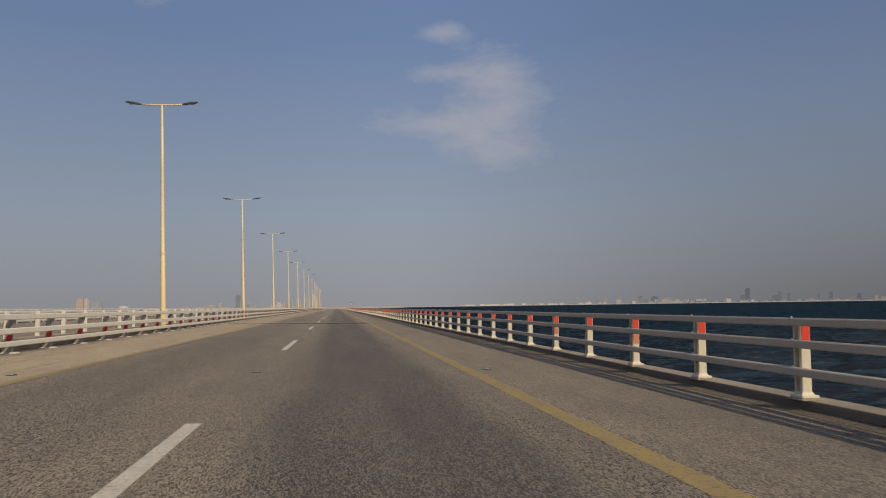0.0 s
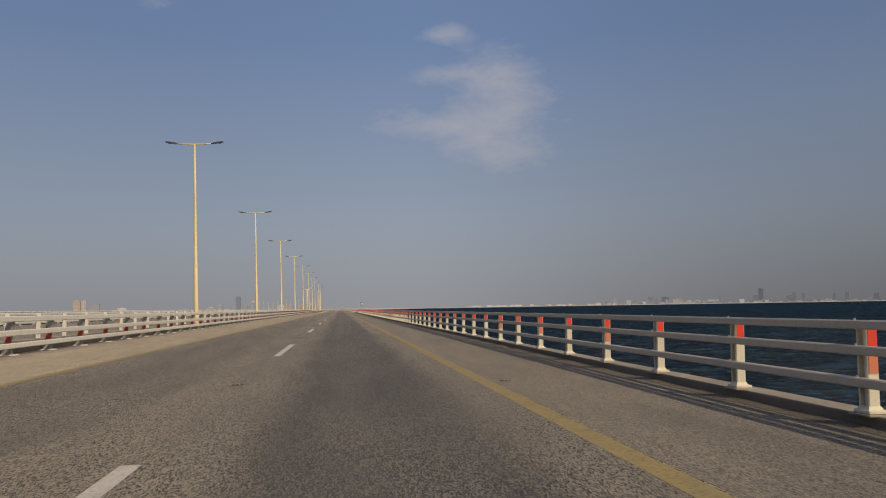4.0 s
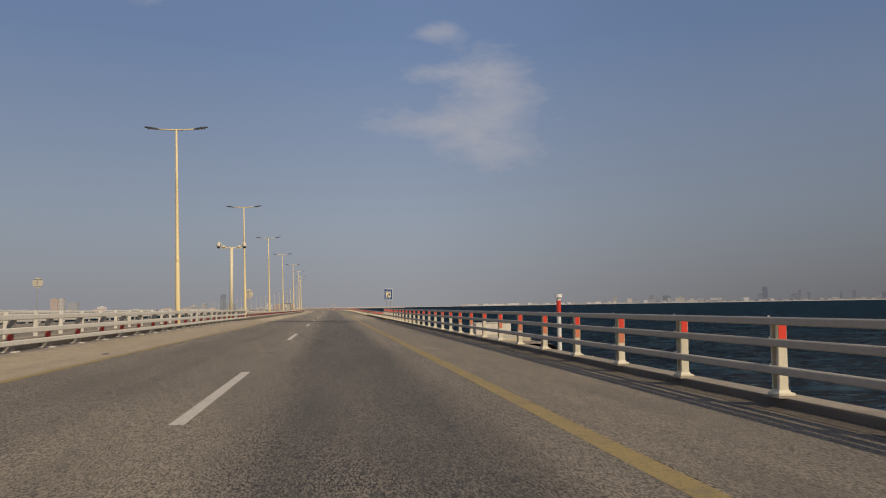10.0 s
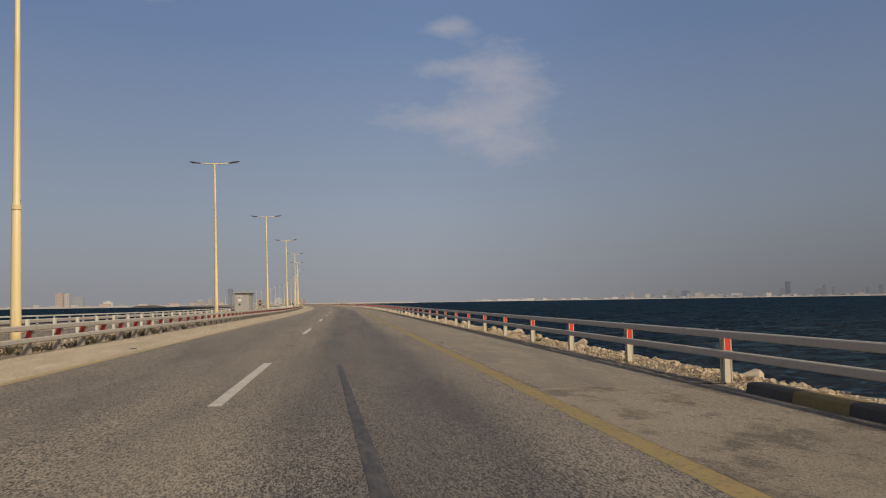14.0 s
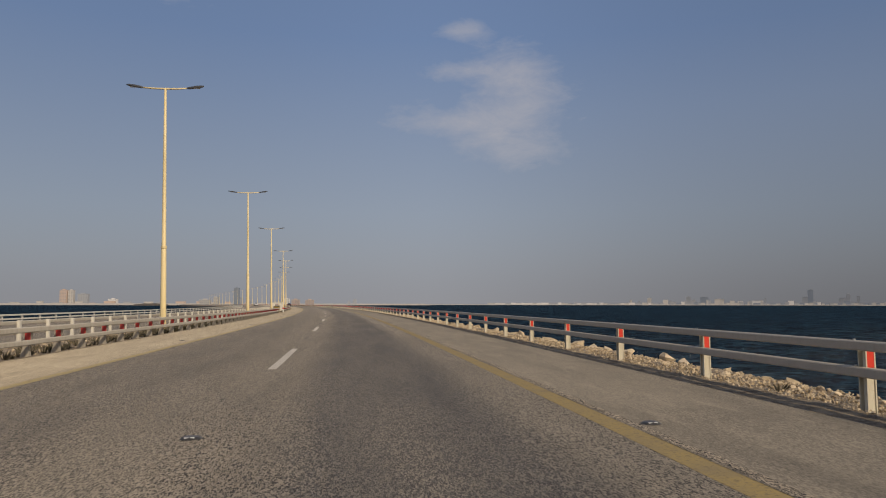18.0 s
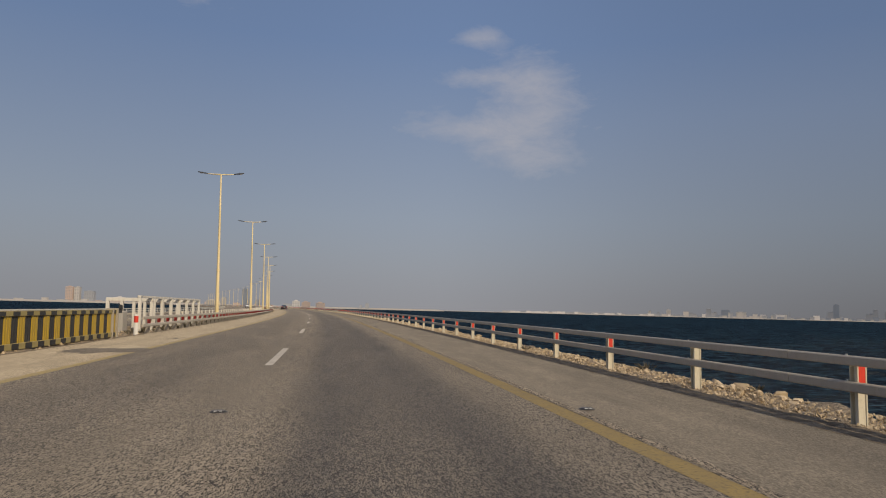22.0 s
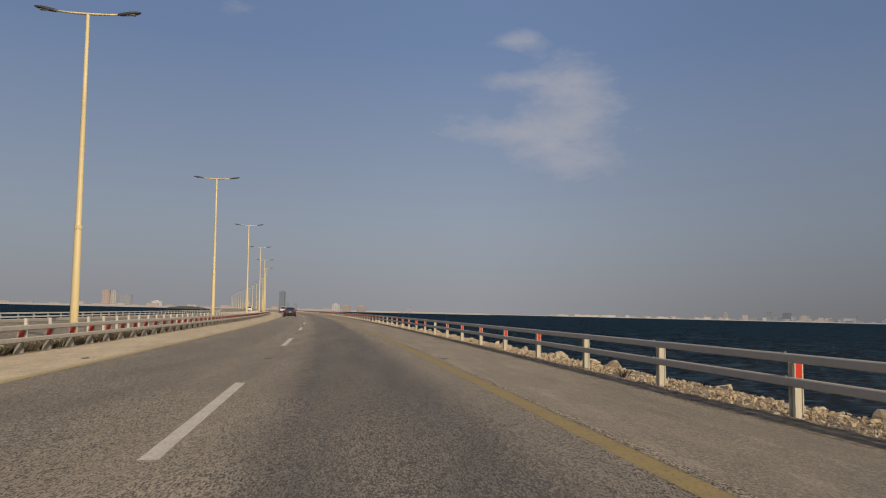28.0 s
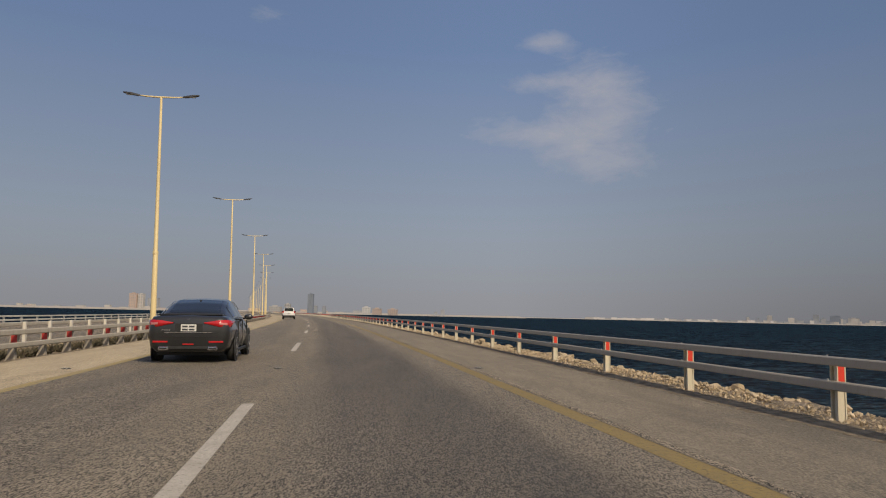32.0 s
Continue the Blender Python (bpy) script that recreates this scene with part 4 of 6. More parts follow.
while s < 880:
    piece("post", ME_POST_T, guard_twin, stand(s, -9.35, -0.02))
    s += 2.4697
ME_POST_F = mesh_of(box_bm(-0.06, 0.06, -0.05, 0.05, -0.2, 0.66, 0.0), "post", M_LEFT)
s = 320.0
while s < 1000:
    piece("post", ME_POST_F, guard_twin, stand(s, -22.9, -0.02))
    s += 3.6
s = 319.8
while s < 1500:
    e1 = s + 28.0
    for n, za in ((-9.485, ((0.60, 0.73), (0.28, 0.41))), (-22.85, ((0.56, 0.68), (0.26, 0.38)))):
        for z0, z1 in za:
            sweep("rail", rounded(n, n + 0.08, z0, z1, 0.02), s, e1 - 0.01, M_LEFT_OLD if n > -10 else M_LEFT, 7, guard_twin)
    s = e1

# ---------------------------------------------------------------- street lamps on the median


def street_lamp():
    """Tapered yellow pole with a double arm and two lanterns."""
    lamp = new("street_lamp")
    tagged(lamp, "tall yellow double-arm street lamp with dark lanterns on the median", "street lamp", "street lamps along the median")
    H = 12.15
    part("pole", tube_bm([(0, 0, 0), (0, 0, 0.4), (0, 0, 4.1), (0, 0, 4.14), (0, 0, 8.6), (0, 0, H)], [0.155, 0.15, 0.125, 0.108, 0.085, 0.055], 14), M_LAMP, lamp, smooth=True)
    part("base_plate", box_bm(-0.24, 0.24, -0.24, 0.24, 0.0, 0.035, 0.008), M_GALV, lamp)
    part("collar", tube_bm([(0, 0, 4.02), (0, 0, 4.16)], [0.145, 0.14], 12), M_LAMP, lamp)
    part("hatch", box_bm(-0.055, 0.055, -0.165, -0.14, 0.6, 1.1, 0.006), M_LAMP, lamp)
    part("arm", tube_bm([(-1.15, 0, H + 0.03), (-0.6, 0, H - 0.01), (0, 0, H - 0.02), (0.6, 0, H - 0.01), (1.15, 0, H + 0.03)], [0.035, 0.042, 0.05, 0.042, 0.035], 8), M_LAMP, lamp, smooth=True)
    for sx in (-1, 1):
        bm = bmesh.new()
        xs_ = (1.05, 1.18, 1.5, 1.78, 1.88)
        hw = (0.04, 0.09, 0.13, 0.11, 0.05)
        zc = (0.030, 0.050, 0.105, 0.145, 0.160)
        th = (0.030, 0.045, 0.050, 0.036, 0.020)
        rings = []
        for x, w, z, t in zip(xs_, hw, zc, th):
            rings.append([bm.verts.new((sx * x, dy * w, H + z + dz * t)) for dy, dz in ((-1, -1), (1, -1), (1, 0.2), (0.6, 1), (-0.6, 1), (-1, 0.2))])
        for a, b in zip(rings, rings[1:]):
            for i in range(6):
                q = (a[i], a[(i + 1) % 6], b[(i + 1) % 6], b[i])
                bm.faces.new(q if sx < 0 else q[::-1])
        bm.faces.new(rings[0] if sx > 0 else rings[0][::-1])
        bm.faces.new(rings[-1][::-1] if sx > 0 else rings[-1])
        bmesh.ops.recalc_face_normals(bm, faces=bm.faces)
        lantern = part("lantern", bm, M_LAMP_HEAD, lamp, "dark grey flat lantern")
        part("lens", box_bm(min(sx * 1.25, sx * 1.7), max(sx * 1.25, sx * 1.7), -0.09, 0.09, H + 0.035, H + 0.048), M_GALV, lantern, m=None)
    part("stub", tube_bm([(-0.13, 0, 4.3), (0, 0, 4.12), (0.13, 0, 4.3)], [0.012, 0.014, 0.012], 6), M_GALV, lamp)
    return lamp


LAMPS = [41.5 + 36.0 * k for k in range(-1, 15)] + [592.6 + 36.0 * k for k in range(0, 24)]
first_lamp = street_lamp()
# each lamp stands a little off the line, and all lean slightly outwards
LAMP_OFF = (0.1, 0.24, 0.11, 0.18, 0.18, 0.19, 0.22, 0.26, 0.27, 0.26, -0.04, -0.20, 0.02, 0.20, 0.31, 0.16,
            0.22, 0.24, 0.22, 0.08, 0.20, 0.26, 0.24)
for i, s in enumerate(LAMPS):
    m = stand(s, (-7.91 if s < 430 else -7.75) + (LAMP_OFF[i] if i < len(LAMP_OFF) else 0.12), 0.0, 0, False)
    m.translation.z = spot(s, -7.91).z - (0.0 if s > BRIDGE_END else 0.02)
    m = m @ Matrix.Rotation(radians(-1.0), 4, "Y")
    if i == 0:
        first_lamp.matrix_basis = m
    else:
        copy_thing(first_lamp, m)
# bridge median: plinths that carry the lamps between the twin decks
plinths = structure(new("lamp_plinths"), "concrete brackets that carry the lamps between the decks", "plinth")
mp = mesh_of(box_bm(-1.2, 1.0, -0.4, 0.4, -0.6, 0.0, 0.02), "plinth", M_KERB)
for s in LAMPS:
    if s < BRIDGE_END:
        m = Matrix.Translation((0, s, spot(s, -7.91).z - 0.02)) @ Matrix.Translation((-7.95, 0, 0))
        piece("plinth", mp, plinths, m)

# ---------------------------------------------------------------- signs, masts, cabinets
M_SIGN_BLUE = metal_paint("sign_blue", (0.016, 0.075, 0.24), (0.05, 0.10, 0.22), 0.4, 0.0, 0.2)
M_SIGN_WHITE = metal_paint("sign_white", (0.78, 0.75, 0.68), (0.55, 0.50, 0.42), 0.45, 0.0, 0.2)
M_SIGN_CREAM = metal_paint("sign_cream", (0.76, 0.66, 0.46), (0.55, 0.46, 0.32), 0.5, 0.0, 0.2)
M_SIGN_BACK = metal_paint("sign_back", (0.60, 0.54, 0.42), (0.40, 0.34, 0.25), 0.5, 0.1, 0.3)
M_BLACK = Mat("sign_black", (0.02, 0.02, 0.02), 0.5).m
M_MAST = metal_paint("mast_cream", (0.76, 0.66, 0.44), (0.54, 0.45, 0.28), 0.5, 0.0, 0.3)
M_CAM = metal_paint("camera_white", (0.68, 0.60, 0.44), (0.4, 0.36, 0.3), 0.4)
M_KIOSK = metal_paint("kiosk_grey", (0.42, 0.40, 0.36), (0.26, 0.23, 0.19), 0.6, 0.0, 0.4)
M_FENCE_Y = metal_paint("fence_yellow", (0.46, 0.31, 0.03), (0.24, 0.17, 0.06), 0.5)
M_FENCE_K = metal_paint("fence_black", (0.030, 0.030, 0.028), (0.12, 0.10, 0.08), 0.6)


def words(text, size, material, parent, x, y, z, name="lettering", wide=None):
    cu = bpy.data.curves.new(name, "FONT")
    cu.body, cu.size, cu.align_x, cu.extrude, cu.offset = text, size, "CENTER", 0.001, size * 0.012
    cu.materials.append(material)
    ob = new(name, cu)
    ob.parent = parent
    ob.matrix_basis = Matrix.Translation((x, y, z)) @ Matrix.Rotation(radians(90), 4, "X")
    return ob


def belt_sign():
    t = new("road_sign")
    tagged(t, "blue safety belt sign with white words on two thin posts", "road sign")
    w, z0, z1 = 0.51, 1.98, 3.36
    part("panel", box_bm(-w, w, -0.02, 0.0, z0, z1, 0.004), M_SIGN_WHITE, t, "white-bordered sign panel")
    part("field", box_bm(-w + 0.035, w - 0.035, -0.024, -0.019, z0 + 0.035, z1 - 0.035), M_SIGN_BLUE, t, "blue sign field")
    part("picture", box_bm(-0.30, 0.30, -0.028, -0.023, z0 + 0.36, z0 + 0.96), M_SIGN_CREAM, t, "cream square")
    bm = bmesh.new()
    for poly in ([(-0.19, 0.43), (-0.08, 0.43), (0.0, 0.60), (0.14, 0.60), (0.16, 0.43), (0.2, 0.43), (0.22, 0.66), (0.12, 0.84), (0.02, 0.80), (-0.10, 0.62)],
                 [(-0.20, 0.88), (-0.04, 0.88), (-0.04, 0.91), (-0.20, 0.91)]):
        vs = [bm.verts.new((x, -0.030, z0 + z)) for x, z in poly]
        bm.faces.new(vs)
    part("pictogram", bm, M_BLACK, t, "plain black pictogram")
    bm = bmesh.new()
    vs = [bm.verts.new((x, -0.032, z0 + z)) for x, z in ((-0.06, 0.64), (-0.02, 0.62), (0.19, 0.76), (0.17, 0.79))]
    bm.faces.new(vs)
    part("belt_stripe", bm, M_SIGN_CREAM, t)
    words("Use Your", 0.185, M_SIGN_WHITE, t, 0, -0.026, z0 + 0.215)
    words("Safety Belt", 0.175, M_SIGN_WHITE, t, 0, -0.026, z0 + 0.075)
    words("\ufede\ufee4\ufecc\ufe98\ufeb3\ufe8d", 0.19, M_SIGN_WHITE, t, 0, -0.026, z0 + 1.205)
    words("\ufee5\ufe8e\ufee3\ufef7\ufe8d \ufee1\ufe8d\ufeb0\ufea3", 0.19, M_SIGN_WHITE, t, 0, -0.026, z0 + 1.03)
    for x in (-0.24, 0.26):
        part("sign_post", tube_bm([(x, 0.03, -0.5), (x, 0.03, 3.2)], [0.038, 0.038], 10), M_GALV, t)
    for z in (2.2, 3.1):
        part("crossbar", box_bm(-0.42, 0.42, 0.0, 0.02, z, z + 0.05), M_GALV, t)
    return t


ob = belt_sign()
ob.matrix_basis = Matrix.Translation(spot(337.0, 8.4) + Vector((0, 0, 0.02))) @ Matrix.Rotation(radians(-3), 4, "Z")


def camera_mast():
    t = new("camera_mast")
    tagged(t, "cream steel mast with two white surveillance domes", "camera mast")
    part("pole", tube_bm([(0, 0, 0), (0, 0, 3.2), (0, 0, 6.87)], [0.165, 0.155, 0.14], 14), M_MAST, t, smooth=True)
    part("cross_arm", box_bm(-0.98, 0.98, -0.06, 0.06, 6.86, 6.98, 0.01), M_MAST, t)
    part("base_plate", box_bm(-0.3, 0.3, -0.3, 0.3, 0.0, 0.04, 0.01), M_GALV, t)
    for sx in (-1, 1):
        part("junction_box", box_bm(sx * 0.72 - 0.17, sx * 0.72 + 0.17, -0.14, 0.06, 6.985, 7.13, 0.015), M_MAST, t, "cream junction box")
        part("cable", tube_bm([(sx * 0.9, -0.05, 7.05), (sx * 0.98, -0.08, 7.0), (sx * 1.02, -0.03, 7.2), (sx * 1.06, 0, 7.34)], [0.014] * 4, 6), M_BLACK, t)
        hs = part("camera_housing", tube_bm([(sx * 1.20, 0, 7.05), (sx * 1.20, 0, 7.09), (sx * 1.20, 0, 7.30), (sx * 1.20, 0, 7.42), (sx * 1.20, 0, 7.45)], [0.175, 0.185, 0.165, 0.10, 0.05], 14), M_CAM, t, "white dome camera housing", True)
        bm = bmesh.new()
        bmesh.ops.create_uvsphere(bm, u_segments=12, v_segments=8, radius=0.145)
        part("dome", bm, M_BLACK, hs, "dark dome", True, Matrix.Translation((sx * 1.20, 0, 7.0)))
        part("bracket", tube_bm([(sx * 0.93, 0, 6.98), (sx * 0.98, 0, 7.38), (sx * 1.05, 0, 7.47), (sx * 1.20, 0, 7.45)], [0.03, 0.03, 0.03, 0.03], 8), M_CAM, t)
    return t


ob = camera_mast()
m = stand(319.5, -7.85, -0.02, 0, False)
ob.matrix_basis = m


def disc_sign(r, z, label):
    t = new("round_sign")
    tagged(t, label, "road sign")
    bm = lathe_bm([(-0.008, r), (0.008, r)], 28)
    bmesh.ops.rotate(bm, cent=(0, 0, 0), matrix=Matrix.Rotation(radians(90), 3, "Z"), verts=bm.verts)
    bmesh.ops.translate(bm, vec=(0, 0, z), verts=bm.verts)
    part("disc", bm, M_SIGN_BACK, t, "bare cream back of the sign")
    part("sign_post", tube_bm([(0, -0.04, 0), (0, -0.04, z + r * 0.8)], [0.035, 0.035], 8), M_GALV, t)
    for dz in (-0.3, 0.3):
        part("crossbar", box_bm(-r * 0.8, r * 0.8, -0.03, -0.01, z + dz - 0.02, z + dz + 0.02), M_GALV, t)
    return t


ob = disc_sign(0.52, 2.75, "back of a round sign on a thin post in the median")
ob.matrix_basis = stand(331.5, -7.55, -0.02, 0, False)
ob = disc_sign(0.42, 3.25, "back of a round sign beyond the twin bridge")
ob.matrix_basis = stand(312.0, -22.35, 0.05, 0, False)


def kiosk():
    t = new("switch_kiosk")
    tagged(t, "grey metal switch kiosk with an overhanging flat roof", "kiosk")
    w, d, h = 0.70, 1.80, 2.22
    part("body", box_bm(-w, w, -d, d, 0.0, h, 0.01), M_KIOSK, t)
    part("roof", box_bm(-w - 0.18, w + 0.18, -d - 0.18, d + 0.18, h + 0.002, h + 0.10, 0.015), M_KIOSK, t, "overhanging flat roof")
    part("plinth", box_bm(-w - 0.1, w + 0.1, -d - 0.1, d + 0.1, -0.4, 0.02), M_KERB, t)
    dr = part("door", box_bm(-0.62, 0.16, -d - 0.018, -d + 0.01, 0.08, 2.08, 0.004), M_KIOSK, t, "grey metal door")
    part("door_handle", box_bm(0.06, 0.09, -d - 0.045, -d - 0.016, 1.0, 1.15, 0.004), M_GALV, dr)
    part("notice", box_bm(-0.42, -0.02, -d - 0.022, -d - 0.017, 1.86, 1.99), M_SIGN_WHITE, dr)
    for i in range(2):
        part("bar", box_bm(-0.38, -0.06, -d - 0.024, -d - 0.021, 1.885 + i * 0.05, 1.91 + i * 0.05), M_BAR, dr)
    part("notice", box_bm(-0.36, -0.06, -d - 0.022, -d - 0.017, 1.42, 1.66), M_SIGN_WHITE, dr)
    words("4", 0.42, M_BLACK, t, -0.22, -d - 0.024, 0.98, "painted_numeral")
    part("side_door", box_bm(w - 0.01, w + 0.018, -1.1, -0.1, 0.08, 2.05, 0.004), M_KIOSK, t)
    part("side_door", box_bm(w - 0.01, w + 0.018, -0.06, 1.0, 0.08, 2.05, 0.004), M_KIOSK, t)
    part("roof_stub", box_bm(0.1, 0.25, -d, -d + 0.2, h + 0.1, h + 0.24, 0.01), M_KIOSK, t)
    return t


ob = kiosk()
ob.matrix_basis = stand(419.65, -8.35, 0.1, 0, False)


M_CABINET = metal_paint("cabinet_tan", (0.40, 0.325, 0.235), (0.25, 0.19, 0.13), 0.7, 0.0, 0.4)


def signal_box():
    t = new("signal_cabinet")
    tagged(t, "tan cabinet with two dark openings on a broad plinth", "cabinet")
    part("body", box_bm(-0.28, 0.28, -0.26, 0.26, 0.0, 1.85, 0.015), M_CABINET, t)
    part("plinth", box_bm(-0.36, 0.36, -0.34, 0.34, -0.1, 0.55, 0.02), M_CABINET, t, "broad tan plinth")
    part("seam", box_bm(-0.284, 0.284, -0.264, 0.264, 1.30, 1.325), M_BAR, t)
    part("round_opening", lathe_bm([(-0.02, 0.11), (0.0, 0.12), (0.005, 0.09)], 18), M_BLACK, t, "", False, Matrix.Translation((0.0, -0.262, 1.58)) @ Matrix.Rotation(radians(-90), 4, "Z"))
    part("square_opening", box_bm(-0.12, 0.12, -0.268, -0.25, 1.05, 1.27, 0.01), M_BLACK, t)
    part("side_slit", box_bm(0.275, 0.286, -0.18, 0.18, 1.32, 1.36), M_BLACK, t)
    return t


ob = signal_box()
ob.matrix_basis = stand(435.0, -8.4, 0.0, 0, False)


M_GATE = metal_paint("gate_olive", (0.36, 0.29, 0.11), (0.24, 0.19, 0.10), 0.6)


def median_gate():
    t = new("median_gate")
    tagged(t, "sliding steel median gate with yellow and black slats", "gate")
    L = 15.5
    part("top_beam", box_bm(-0.09, 0.09, 0, L, 0.90, 1.04, 0.01), M_GATE, t, "olive-yellow top beam")
    part("bottom_beam", box_bm(-0.09, 0.09, 0, L, 0.0, 0.18, 0.01), M_GATE, t)
    n = 34
    for i in range(n):
        a = L * i / n
        for j in range(3):
            b = a + L / n * (j + 0.12) / 3
            part("slat", box_bm(-0.03, 0.06 if i % 2 else 0.045, b, b + L / n * 0.26, 0.16, 0.90, 0.006), M_FENCE_Y if i % 2 else M_FENCE_K, t)
    for i in range(0, n + 1, 2):
        a = L * i / n
        part("chevron_block", box_bm(0.088, 0.096, a, a + L / n, 0.91, 1.03), M_FENCE_K, t)
        if i < n:
            part("chevron_block", box_bm(0.088, 0.096, a, a + L / n, 0.01, 0.17), M_FENCE_K, t)
    for y in (L - 0.3, L - 0.9):
        part("guide_post", box_bm(-0.14, 0.14, y, y + 0.10, -0.1, 1.10, 0.01), M_POST_OLD, t)
    return t


ob = median_gate()
ob.matrix_basis = stand(544.2, -7.15, -0.08, 0)


def bollard_end(s, n, h):
    t = new("end_bollard")
    tagged(t, "white end post with red bands at the guardrail's end", "bollard")
    part("body", tube_bm([(0, 0, -0.1), (0, 0, h), (0, 0, h + 0.03)], [0.085, 0.085, 0.05], 12), M_SIGN_WHITE, t)
    part("red_band", tube_bm([(0, 0, h * 0.60), (0, 0, h * 0.96)], [0.088, 0.088], 12), M_RED, t)
    t.matrix_basis = stand(s, n, 0)
    return t


bollard_end(560.6, -6.55, 0.74)

# portal frames over the gate's runway
def portal():
    t = new("portal_frame")
    tagged(t, "white steel portal frame standing over the gate track", "portal frame", "portal frames beside the gate")
    part("post", box_bm(0.62, 0.76, -0.08, 0.08, -0.1, 1.42, 0.008), M_LEFT, t)
    part("post", box_bm(-0.76, -0.62, -0.08, 0.08, -0.1, 1.42, 0.008), M_LEFT, t)
    part("lintel", box_bm(-0.76, 0.76, -0.08, 0.08, 1.425, 1.58, 0.008), M_LEFT, t)
    part("foot", box_bm(0.56, 0.82, -0.14, 0.14, -0.08, -0.03), M_KERB, t)
    part("foot", box_bm(-0.82, -0.56, -0.14, 0.14, -0.08, -0.03), M_KERB, t)
    return t


p1 = portal()
for i in range(8):
    m = stand(564.2 + 2.4 * i, -7.95, -0.10)
    if i == 0:
        p1.matrix_basis = m
    else:
        copy_thing(p1, m)
track = new("track_beam")
tagged(track, "long pale steel beam lying on the portal frames", "steel beam")
part("beam", box_bm(-0.07, 0.07, -0.1, 16.95, 0.0, 0.10, 0.008), M_LEFT, track)
for y in (0.0, 5.6, 11.2, 16.7):
    part("clamp", box_bm(-0.10, 0.10, y, y + 0.12, -0.004, 0.115), M_GALV, track)
track.matrix_basis = Matrix.Translation(spot(564.2, -7.3, 1.484)) @ Matrix.Rotation(heading(572.6), 4, "Z")
motor = new("gate_motor")
tagged(motor, "small brown gate drive with a wheel under the portals", "gate drive")
part("housing", box_bm(-0.3, 0.3, -0.4, 0.4, 0.0, 0.9, 0.03), M_POST_SIDE, motor)
part("wheel", lathe_bm([(-0.05, 0.16), (0.05, 0.16), (0.05, 0.08)], 16), M_TYRE, motor, "", False, Matrix.Translation((0.1, 0, 1.05)))
motor.matrix_basis = stand(563.3, -7.95, -0.05)

# right side near the bridge's end
def sea_marker():
    t = new("marker_post")
    tagged(t, "white post with red bands behind the parapet", "marker post")
    part("post", tube_bm([(0, 0, -1.2), (0, 0, 1.42)], [0.055, 0.055], 10), M_SIGN_WHITE, t)
    part("red_band", tube_bm([(0, 0, 1.02), (0, 0, 1.34)], [0.058, 0.058], 10), M_RED, t)
    part("cap", tube_bm([(0, 0, 1.42), (0, 0, 1.50)], [0.10, 0.09], 10), M_SIGN_WHITE, t)
    part("red_band", tube_bm([(0, 0, 0.30), (0, 0, 0.42)], [0.058, 0.058], 10), M_RED, t)
    return t


ob = sea_marker()
ob.matrix_basis = stand(264.8, 7.3, 0.0, 0, False)
abut = structure(new("abutment_right"), "cream concrete wing walls beside the bridge's end", "abutment")
M_ABUT = concrete("abutment_cream", (0.56, 0.49, 0.36), (0.40, 0.33, 0.23), 0.9, 0.8)
M_ABUT_W = concrete("abutment_pale", (0.66, 0.62, 0.54), (0.46, 0.41, 0.33), 0.85, 0.8)
part("slab", box_bm(12.5, 22.0, 322.0, 334.6, -4.4, -2.30, 0.04), M_ABUT, abut)
part("step", box_bm(14.6, 17.8, 331.2, 332.8, -2.30, -2.05, 0.03), M_ABUT, abut)
part("block", box_bm(17.9, 22.0, 330.6, 334.1, -2.30, -0.98, 0.04), M_ABUT_W, abut, "pale plastered concrete block")
part("coping", box_bm(17.85, 22.05, 330.55, 334.15, -0.98, -0.92, 0.02), M_ABUT_W, abut)
# ---------------------------------------------------------------- cars
M_CAR_DARK = Mat("car_paint_dark", (0.046, 0.045, 0.045), 0.28, 0.5, Coat_Weight=0.7, Coat_Roughness=0.08).m
M_CAR_WHITE = Mat("car_paint_white", (0.74, 0.73, 0.70), 0.3, 0.0, Coat_Weight=0.6, Coat_Roughness=0.08).m
M_GLASS_DARK = Mat("tinted_glass", (0.016, 0.018, 0.019), 0.06, 0.0, Coat_Weight=0.5).m
M_ALLOY = metal_paint("alloy", (0.50, 0.50, 0.50), (0.2, 0.19, 0.17), 0.35, 0.8, 0.2)
M_TRIM = metal_paint("black_trim", (0.018, 0.018, 0.018), (0.07, 0.065, 0.055), 0.6)
M_CHROME = Mat("chrome", (0.75, 0.75, 0.75), 0.12, 1.0).m
M_TAIL = Mat("tail_red", (0.50, 0.012, 0.014), 0.15, 0.0, Coat_Weight=0.8).m
M_TAIL_CLEAR = Mat("tail_clear", (0.62, 0.50, 0.48), 0.2, 0.0, Coat_Weight=0.8).m
M_TAIL_PINK = Mat("tail_pink", (0.60, 0.22, 0.20), 0.2, 0.0, Coat_Weight=0.8).m
M_PLATE = metal_paint("plate_white", (0.70, 0.69, 0.64), (0.5, 0.47, 0.4), 0.5)


def lerp_rows(rows, y):
    for a, b in zip(rows, rows[1:]):
        if y <= b[0]:
            u = 0 if b[0] == a[0] else min(max((y - a[0]) / (b[0] - a[0]), 0), 1)
            u = u * u * (3 - 2 * u) * 0.4 + u * 0.6
            return [p + (q - p) * u for p, q in zip(a, b)]
    return list(rows[-1])


def hull_ring(row):
    _, w, zb, zt = row
    h = zt - zb
    return [(0, zb), (w * 0.80, zb), (w * 0.955, zb + 0.16 * h), (w, zb + 0.46 * h), (w * 0.988, zb + 0.68 * h), (w * 0.955, zb + 0.86 * h), (w * 0.90, zt - 0.035 * h), (w * 0.78, zt), (0, zt + 0.02)]


